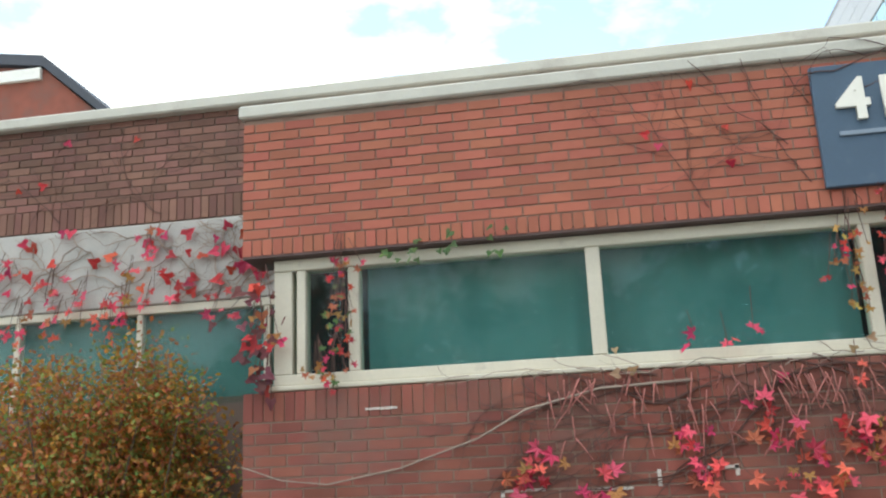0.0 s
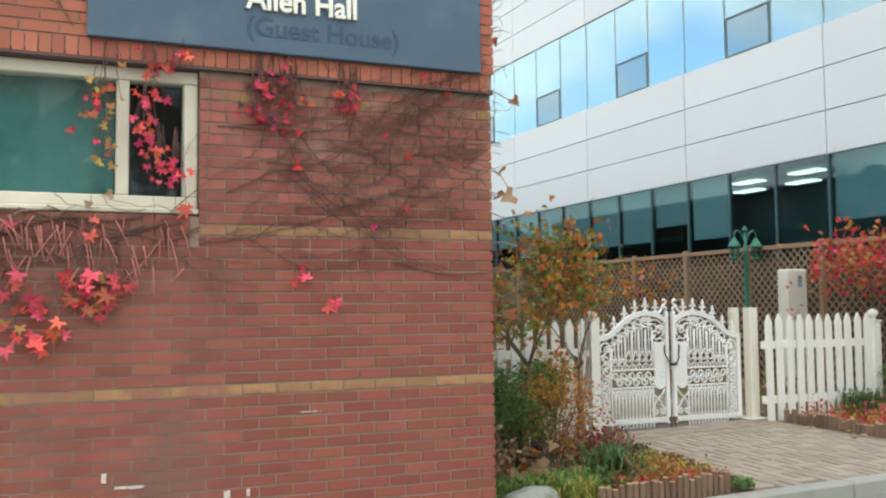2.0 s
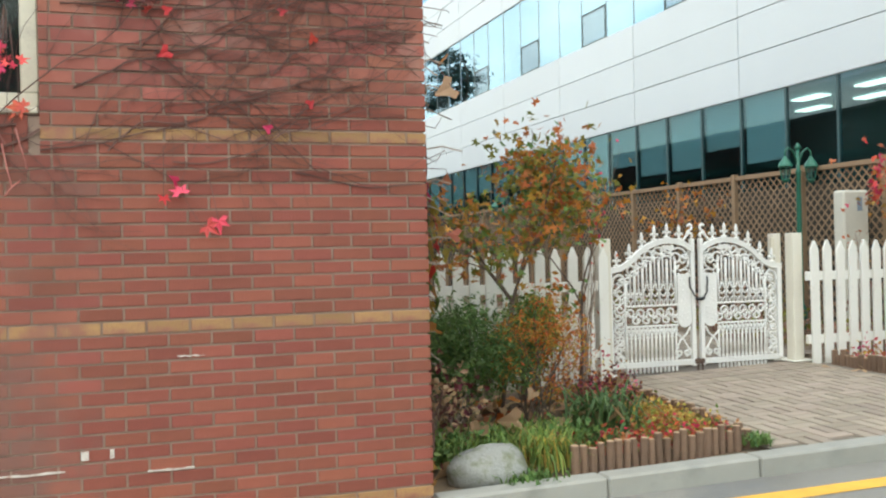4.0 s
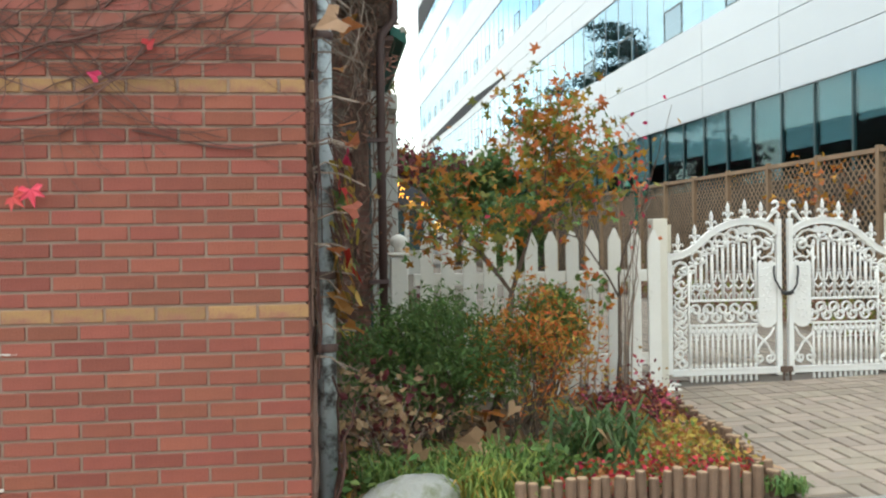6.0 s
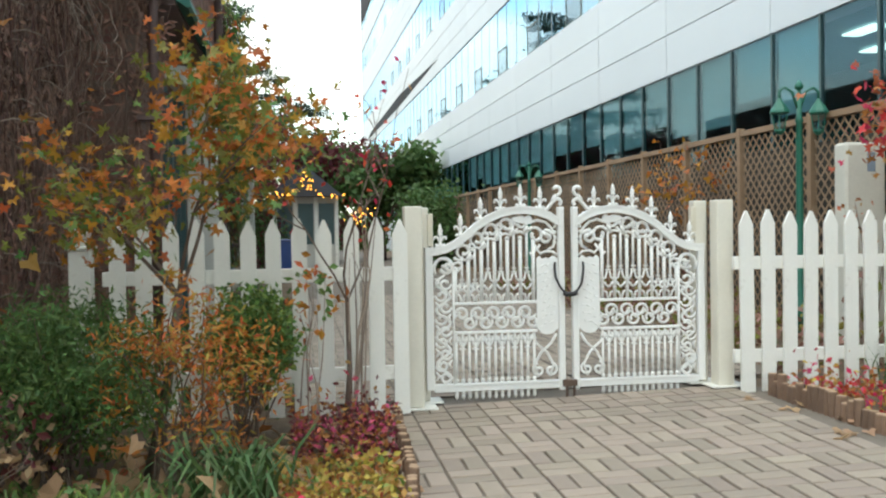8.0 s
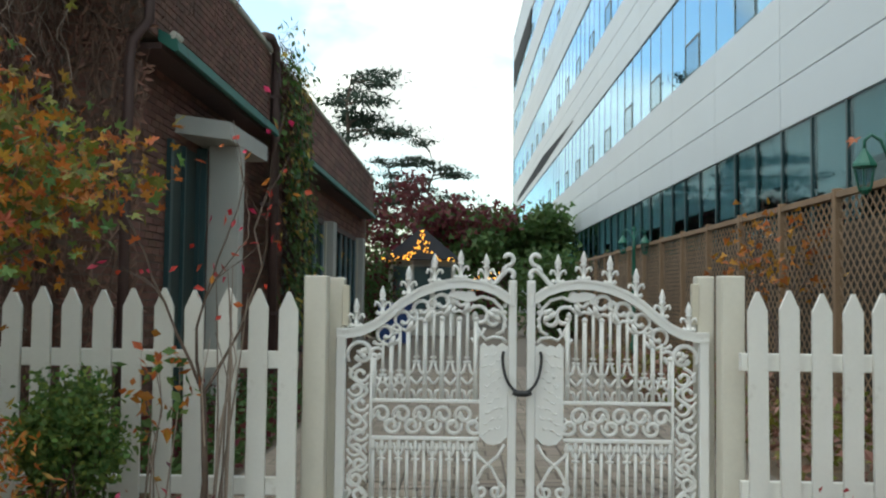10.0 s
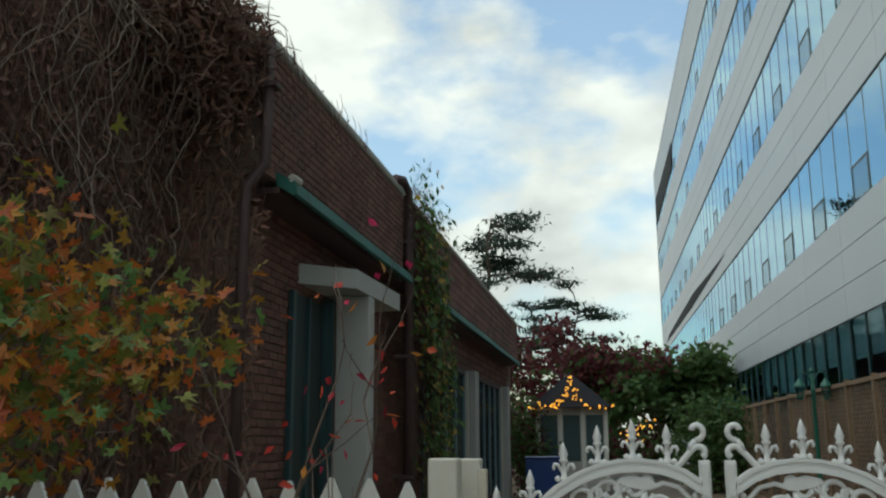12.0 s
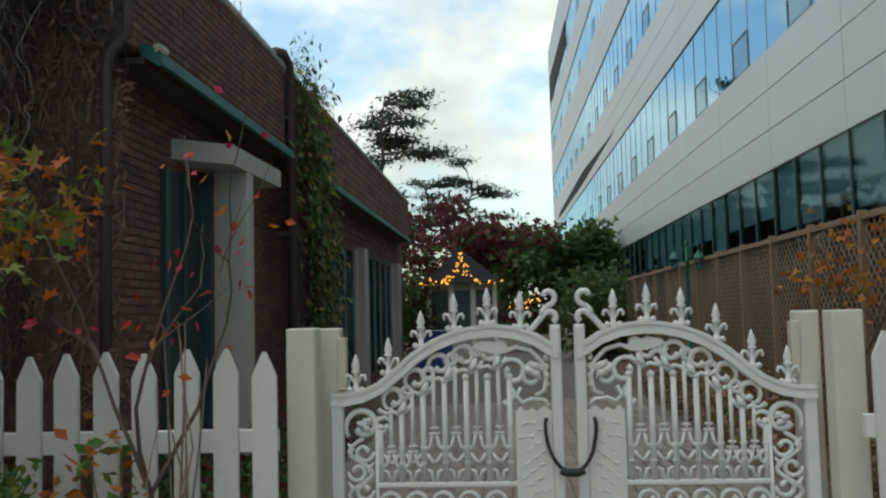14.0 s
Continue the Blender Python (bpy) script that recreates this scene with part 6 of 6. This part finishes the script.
for i in range(26):
    log(4.92 + i * 0.07, 0.48 - 0.002 * i, rng.uniform(0.11, 0.17), rng.uniform(0.026, 0.033), edge, rng)

# stone pillar
p = thing("stone_pillar", 6.38, 4.06, ground_z(6.3, 4), "pale rough stone slab pillar standing behind the fence", "pillar")
part("slab", Mesh().box(-0.17, -0.09, 0, 0.19, 0.09, 1.66, 0.02), CONCRETE, p)
part("plaque", Mesh().box(0.02, -0.094, 1.42, 0.09, -0.089, 1.58), SIGNBAR, p, "faded blue writing")


def lattice(name, y0, y1, label, fine):
    """A panel of crossed laths between posts, along the office building."""
    L, H = y1 - y0, 2.08
    x = 6.69 - 0.018 * y0
    t = thing(name, x, y0, 0.36, label, "fence", "lattice fence", math.degrees(math.atan(0.018)))
    part("post", Mesh().box(-0.035, -0.035, -0.1, 0.035, 0.035, H + 0.03, 0.004), LATTICE, t)
    for z in (0.0, H - 0.06):
        part("rail", Mesh().box(-0.03, 0.05, z, 0.03, L - 0.05, z + 0.06, 0.003), LATTICE, t)
    m = Mesh()
    s = 0.125 if fine else 0.25
    for k, d in enumerate((1, -1)):
        c = -H
        while c < L + H:
            # a lath from (c, 0) up at 45 degrees, clipped to the panel
            a0, z0, a1, z1 = c, 0.06, c + d * (H - 0.12), H - 0.06
            if d > 0:
                lo, hi = max(a0, 0.05), min(a1, L - 0.05)
            else:
                lo, hi = max(a1, 0.05), min(a0, L - 0.05)
            if hi - lo > 0.05:
                za = 0.06 + (lo - c) * d
                zb = 0.06 + (hi - c) * d
                w = 0.0145
                xx = -0.004 + 0.005 * k
                m.add([(xx, lo, za - w), (xx, hi, zb - w), (xx, hi, zb + w), (xx, lo, za + w), (xx + 0.004, lo, za - w), (xx + 0.004, hi, zb - w), (xx + 0.004, hi, zb + w), (xx + 0.004, lo, za + w)],
                      [(0, 3, 2, 1), (4, 5, 6, 7), (0, 1, 5, 4), (3, 7, 6, 2)])
            c += s
    ob = part("lathwork", m, LATTICE, t)
    tagged(ob, kind="stuff")


y = 1.0
while y < 34:
    lattice("lattice_fence", y, y + 1.38, "brown wooden lattice fence panel with a post", y < 17)
    y += 1.38
# a dark sheet added behind the laths so that the gaps look shaded
backing = Mesh()
slant(backing, 0.6, 0.0, 36, 2.25, -0.62, 0.15)
struct("gap_shade_sheet", backing, GAP_SHADE, "dark sheet added behind the lattice as the shade in its gaps")


def lamp(x, y, h, label):
    z = ground_z(x, y)
    t = thing("garden_lamp", x, y, z, label, "lamp", "green garden lamps")
    part("pole", Mesh().lathe(0, 0, [(0.07, 0), (0.07, 0.25), (0.035, 0.32), (0.03, h - 0.3), (0.04, h - 0.28), (0.025, h - 0.25), (0.02, h)], 10), GREEN_STEEL, t, smooth=True)
    part("finial", Mesh().lathe(0, 0, [(0.03, h), (0.045, h + 0.03), (0.02, h + 0.06), (0.003, h + 0.09)], 8), GREEN_STEEL, t, smooth=True)
    for d in (-1, 1):
        pts = [(0, 0, h - 0.2), (d * 0.07, 0, h - 0.02), (d * 0.14, 0, h + 0.02), (d * 0.19, 0, h - 0.02), (d * 0.19, 0, h - 0.09)]
        part("arm", Mesh().tube(pts, 0.013, 6), GREEN_STEEL, t, smooth=True)
        cx = d * 0.19
        ln = part("lantern", Mesh().lathe(cx, 0, [(0.015, h - 0.08), (0.03, h - 0.11), (0.085, h - 0.19), (0.09, h - 0.21), (0.078, h - 0.22)], 8), GREEN_STEEL, t)
        part("lantern_glass", Mesh().lathe(cx, 0, [(0.07, h - 0.222), (0.045, h - 0.36)], 8), GLASS_TEAL, ln, "dull glass")
        part("lantern_foot", Mesh().lathe(cx, 0, [(0.05, h - 0.362), (0.05, h - 0.38), (0.02, h - 0.41)], 8), GREEN_STEEL, ln)
        m = Mesh()
        for k in range(6):
            a = k * math.pi / 3
            m.tube([(cx + 0.074 * math.cos(a), 0.074 * math.sin(a), h - 0.22), (cx + 0.048 * math.cos(a), 0.048 * math.sin(a), h - 0.362)], 0.005, 4)
        part("lantern_cage", m, GREEN_STEEL, ln)


lamp(6.30, 4.84, 2.22, "green cast-iron garden lamp with two lanterns")
lamp(6.15, 14.3, 2.22, "green cast-iron garden lamp farther down the court")
lamp(5.98, 24.0, 2.22, "distant green garden lamp by the lattice")

# ---- trees and things at the end of the court ----
pine("tall spreading pine against the clouds", (-3.2, 46, 0.4), 12.6, 101, 0.36, 20)
pine("lower spreading pine behind the maples", (1.2, 50, 0.4), 9.2, 102, 0.36, 16)
pine("pine beside the tall one, half hidden", (-1.0, 48, 0.4), 8.2, 103, 0.34, 13)
tree("red_maple", "dark red maple at the end of the court", (2.6, 34, 0.4), 5.9, 0.9, ((L_MAROON, 1.0),), 2500, 0.17, 105, "lobed", 0.12, 3, 4, 0.30, (0, 0), 0.3)
tree("red_maple", "dull red maple beside the side wall", (0.3, 31, 0.4), 5.4, 0.9, ((L_MAROON, 0.8), (L_DGREEN, 0.2)), 3000, 0.18, 106, "lobed", 0.11, 3, 4, 0.30, (0, 0), 0.3)
tree("shade_tree", "dark green tree at the end of the court", (5.0, 33, 0.4), 4.8, 0.9, ((L_DGREEN, 1.0),), 6500, 0.20, 107, "lobed", 0.12, 3, 4, 0.32, (0, 0), 0.25)
shrub("evergreen_shrub", "large dark evergreen beside the lattice fence", "shrub", (5.6, 24, 0.3), (0, 0, 1.3), (1.2, 1.6, 1.5), ((L_DGREEN, 1.0),), 5000, 0.15, 108, "oval", 60, 0.3, 10, 0.03)
shrub("evergreen_shrub", "dark clipped shrub by the side wall", "shrub", (0.75, 24.6, 0.3), (0, 0, 1.2), (0.45, 1.0, 1.3), ((L_DGREEN, 0.7), (L_MAROON, 0.3)), 2600, 0.15, 109, "oval", 60, 0.3, 10, 0.03)
shrub("yellow_tree", "small bright yellow tree in the distance", "tree", (2.3, 42, 0.4), (0, 0, 4.4), (0.9, 0.9, 0.8), ((L_YELLOW, 1.0),), 1500, 0.22, 110, "oval", 30, 0.3, 6, 0.05)
hedge = Mesh()
rng = random.Random(12)
for i in range(9000):
    x, z = rng.uniform(-14, 6.2), abs(rng.gauss(0, 1.8))
    leaf(hedge, (x, 58 + rng.uniform(-1.5, 1.5), 0.3 + z * (1 + 0.5 * noise.noise(Vector((x * 0.3, 0, 0))))), 0.5, rng, "oval")
ob = new("far_woods", hedge.data("far_woods", L_DGREEN))
tagged(ob, "dark belt of distant trees closing the court", "trees", kind="stuff")
shed = thing("garden_pavilion", 2.0, 24.6, 0.35, "small white framed pavilion with a dark roof", "pavilion")
part("wall", Mesh().box(-0.85, 0, 0, 0.85, 0.1, 2.14), CANOPY, shed)
for x in (-0.9, -0.3, 0.3, 0.9):
    part("post", Mesh().box(x - 0.05, -0.08, 0, x + 0.05, -0.002, 2.14), WHITE, shed)
for x in (-0.6, 0.0, 0.6):
    part("window", Mesh().box(x - 0.22, -0.02, 0.75, x + 0.22, -0.002, 1.95), MULLION, shed)
part("roof", Mesh().prism([(-1.1, 2.142), (1.1, 2.142), (0, 3.05)], -0.4, 1.6), ROOFTILE, shed)
bin_ = thing("blue_bin", 1.5, 21.5, 0.3, "blue plastic bin at the end of the side wall", "bin")
part("body", Mesh().prism([(-0.38, 0), (0.38, 0), (0.42, 0.92), (-0.42, 0.92)], -0.35, 0.35), BLUE, bin_)
part("lid", Mesh().box(-0.44, -0.38, 0.922, 0.44, 0.38, 0.98, 0.02), BLUE, bin_)


def lights(label, pts, n, spread, seed):
    rng = random.Random(seed)
    t = thing("string_lights", 0, 0, 0, label, "lights", "warm string lights")
    m = Mesh()
    path = []
    for i in range(n):
        f = i / max(1, n - 1) * (len(pts) - 1)
        k = min(len(pts) - 2, int(f))
        a, b = Vector(pts[k]), Vector(pts[k + 1])
        q = a.lerp(b, f - k) + Vector((rng.gauss(0, spread), rng.gauss(0, spread), rng.gauss(0, spread)))
        path.append(q)
        m.lathe(q.x, q.y, [(0.003, q.z - 0.026), (0.02, q.z), (0.003, q.z + 0.026)], 6)
    tagged(part("bulb_chain", m, WARM, t), kind="stuff")
    part("wire", Mesh().tube(path, 0.006, 4), BLACK, t)


lights("warm string lights along the roof edges of the pavilion", [(0.9, 24.18, 2.49), (1.45, 24.18, 2.52), (1.7, 24.18, 2.55), (1.95, 24.18, 2.9), (2.0, 24.18, 3.34), (2.1, 24.18, 2.85), (2.3, 24.18, 2.53), (3.1, 24.18, 2.49)], 80, 0.05, 1)
lights("warm string lights in the dark shrub", [(3.4, 27.5, 1.7), (4.0, 27.5, 2.1), (3.5, 27.5, 1.8), (4.2, 27.5, 2.2)], 34, 0.12, 2)

# trees across the road, seen only in the glass
for i, (x, h) in enumerate(((-14, 9), (-6, 11), (1, 10), (9, 12))):
    tree("street_tree", "tall roadside tree with thinning autumn leaves", (x, -26 - (i % 2) * 3, 0), h, 0.9, ((L_DGREEN, 0.6), (L_ORANGE, 0.4)), 2600, 0.42, 120 + i, "oval", 0.2, 3, 4, 0.5, (0, 0), 0.3)


# ---- pavers before and behind the gate ----
def paver_spots(x0, x1, y0, y1):
    """Basket weave: pairs of pavers, turned in every other cell."""
    out = []
    s = 0.215
    nx, ny = int((x1 - x0) / s), int((y1 - y0) / s)
    for i in range(nx):
        for j in range(ny):
            cx, cy = x0 + s * (i + 0.5), y0 + s * (j + 0.5)
            for k in (-1, 1):
                out.append((cx + (k * s / 4 if (i + j) % 2 else 0), cy + (0 if (i + j) % 2 else k * s / 4), (i + j) % 2))
    return out


court = tagged(new("pavement"), "brown clay pavers laid in pairs before and behind the gate", kind="structure")
bed = Mesh()
for a, b in ((0.02, 1.6), (1.6, 3.2), (3.2, 6.0), (6.0, 60.0)):
    w0, w1 = (2.24, 4.80) if a < 3 else (1.75, 5.2)
    zs = [ground_z(q, r) - 0.012 for q, r in ((w0, a), (w1, a), (w1, b), (w0, b))]
    bed.add([(w0, a, zs[0]), (w1, a, zs[1]), (w1, b, zs[2]), (w0, b, zs[3])], [(0, 1, 2, 3)])
part("paver_bed", bed, SAND, court)
PV = fix(Mesh().box(-0.1015, -0.0475, -0.03, 0.1015, 0.0475, 0, 0.004).data("paver", PAVER))
rng = random.Random(77)
tilt = -math.degrees(math.atan(0.03))
far = Mesh()
count = 0
for x, y, turn in paver_spots(2.26, 4.80, 0.05, 3.05):
    if kerb_y(x) + 0.215 > y:
        continue
    if y < 1.75 and count < 300 or count < 300 and y < 2.2:
        ob = new("paver", PV)
        ob.parent = court
        ob.matrix_basis = pose(x, y, ground_z(x, y) + rng.uniform(-0.0015, 0.0015), 1.1, tilt, 90 * turn + rng.uniform(-0.6, 0.6))
        count += 1
    else:
        a, b = (0.0475, 0.1015) if turn else (0.1015, 0.0475)
        z = ground_z(x, y) + rng.uniform(-0.0015, 0.0015)
        far.add([(x + i * a, y + j * b, z + 0.03 * i * a) for i, j in ((-1, -1), (1, -1), (1, 1), (-1, 1))] + [(x + i * (a + 0.002), y + j * (b + 0.002), z - 0.012) for i, j in ((-1, -1), (1, -1), (1, 1), (-1, 1))],
                [(0, 1, 2, 3), (4, 5, 1, 0), (5, 6, 2, 1), (6, 7, 3, 2), (7, 4, 0, 3)])
for x, y, turn in paver_spots(1.80, 5.2, 3.1, 13.0):
    a, b = (0.0475, 0.1015) if turn else (0.1015, 0.0475)
    z = ground_z(x, y)
    far.add([(x + i * a, y + j * b, z) for i, j in ((-1, -1), (1, -1), (1, 1), (-1, 1))], [(0, 1, 2, 3)])
ob = part("paver_field", far, PAVER_J, court)
tagged(ob, kind="stuff")

# ---- the bricks nearest the path ----
random.seed(5)
shared = {}
for group, material, nm in ((near, BRICK, "brick"), (near_y, BRICK_Y, "yellow_brick")):
    for b in group:
        w, h = round(b[2] - b[0], 3), round(b[3] - b[1], 3)
        if (nm, w, h) not in shared:
            shared[nm, w, h] = fix(Mesh().box(-w / 2, 0, -h / 2, w / 2, 0.02, h / 2, 0.0025).data(nm, material))
        ob = new(nm, shared[nm, w, h])
        ob.parent = wall
        ob.matrix_basis = pose((b[0] + b[2]) / 2, random.uniform(-0.0025, 0.001), (b[1] + b[3]) / 2, random.uniform(-0.4, 0.4), 0, random.uniform(-0.3, 0.3))

# scraps of old white paint on the lower wall
rng = random.Random(15)
paint = thing("paint_marks", 0, -0.004, 0, "scraps of old white paint in the joints", "paint marks")
for x, z, w, h in ((-1.30, 0.99, 0.13, 0.012), (-1.75, 0.52, 0.035, 0.05), (-2.35, 0.62, 0.16, 0.02), (-2.42, 0.66, 0.025, 0.06), (-2.12, 0.47, 0.30, 0.016), (-2.2, 0.50, 0.022, 0.05), (-1.62, 0.52, 0.02, 0.05), (-1.45, 0.44, 0.22, 0.014), (-2.6, 0.55, 0.18, 0.018),
                   (-4.55, 1.50, 0.26, 0.022), (-4.05, 1.49, 0.26, 0.022), (-4.55, 1.43, 0.022, 0.09), (-3.65, 1.50, 0.022, 0.10), (-3.40, 1.58, 0.20, 0.025), (-3.40, 1.52, 0.022, 0.08), (-3.22, 1.54, 0.022, 0.07), (-5.35, 2.02, 0.2, 0.02)):
    k = 7
    ol = [(x + w * i / k, z + rng.uniform(0, 0.006)) for i in range(k + 1)] + [(x + w * i / k, z + h - rng.uniform(0, min(h, 0.012) * 0.5)) for i in range(k, -1, -1)]
    part("mark", Mesh().prism(ol, -0.002, 0.003), OLDPAINT, paint)
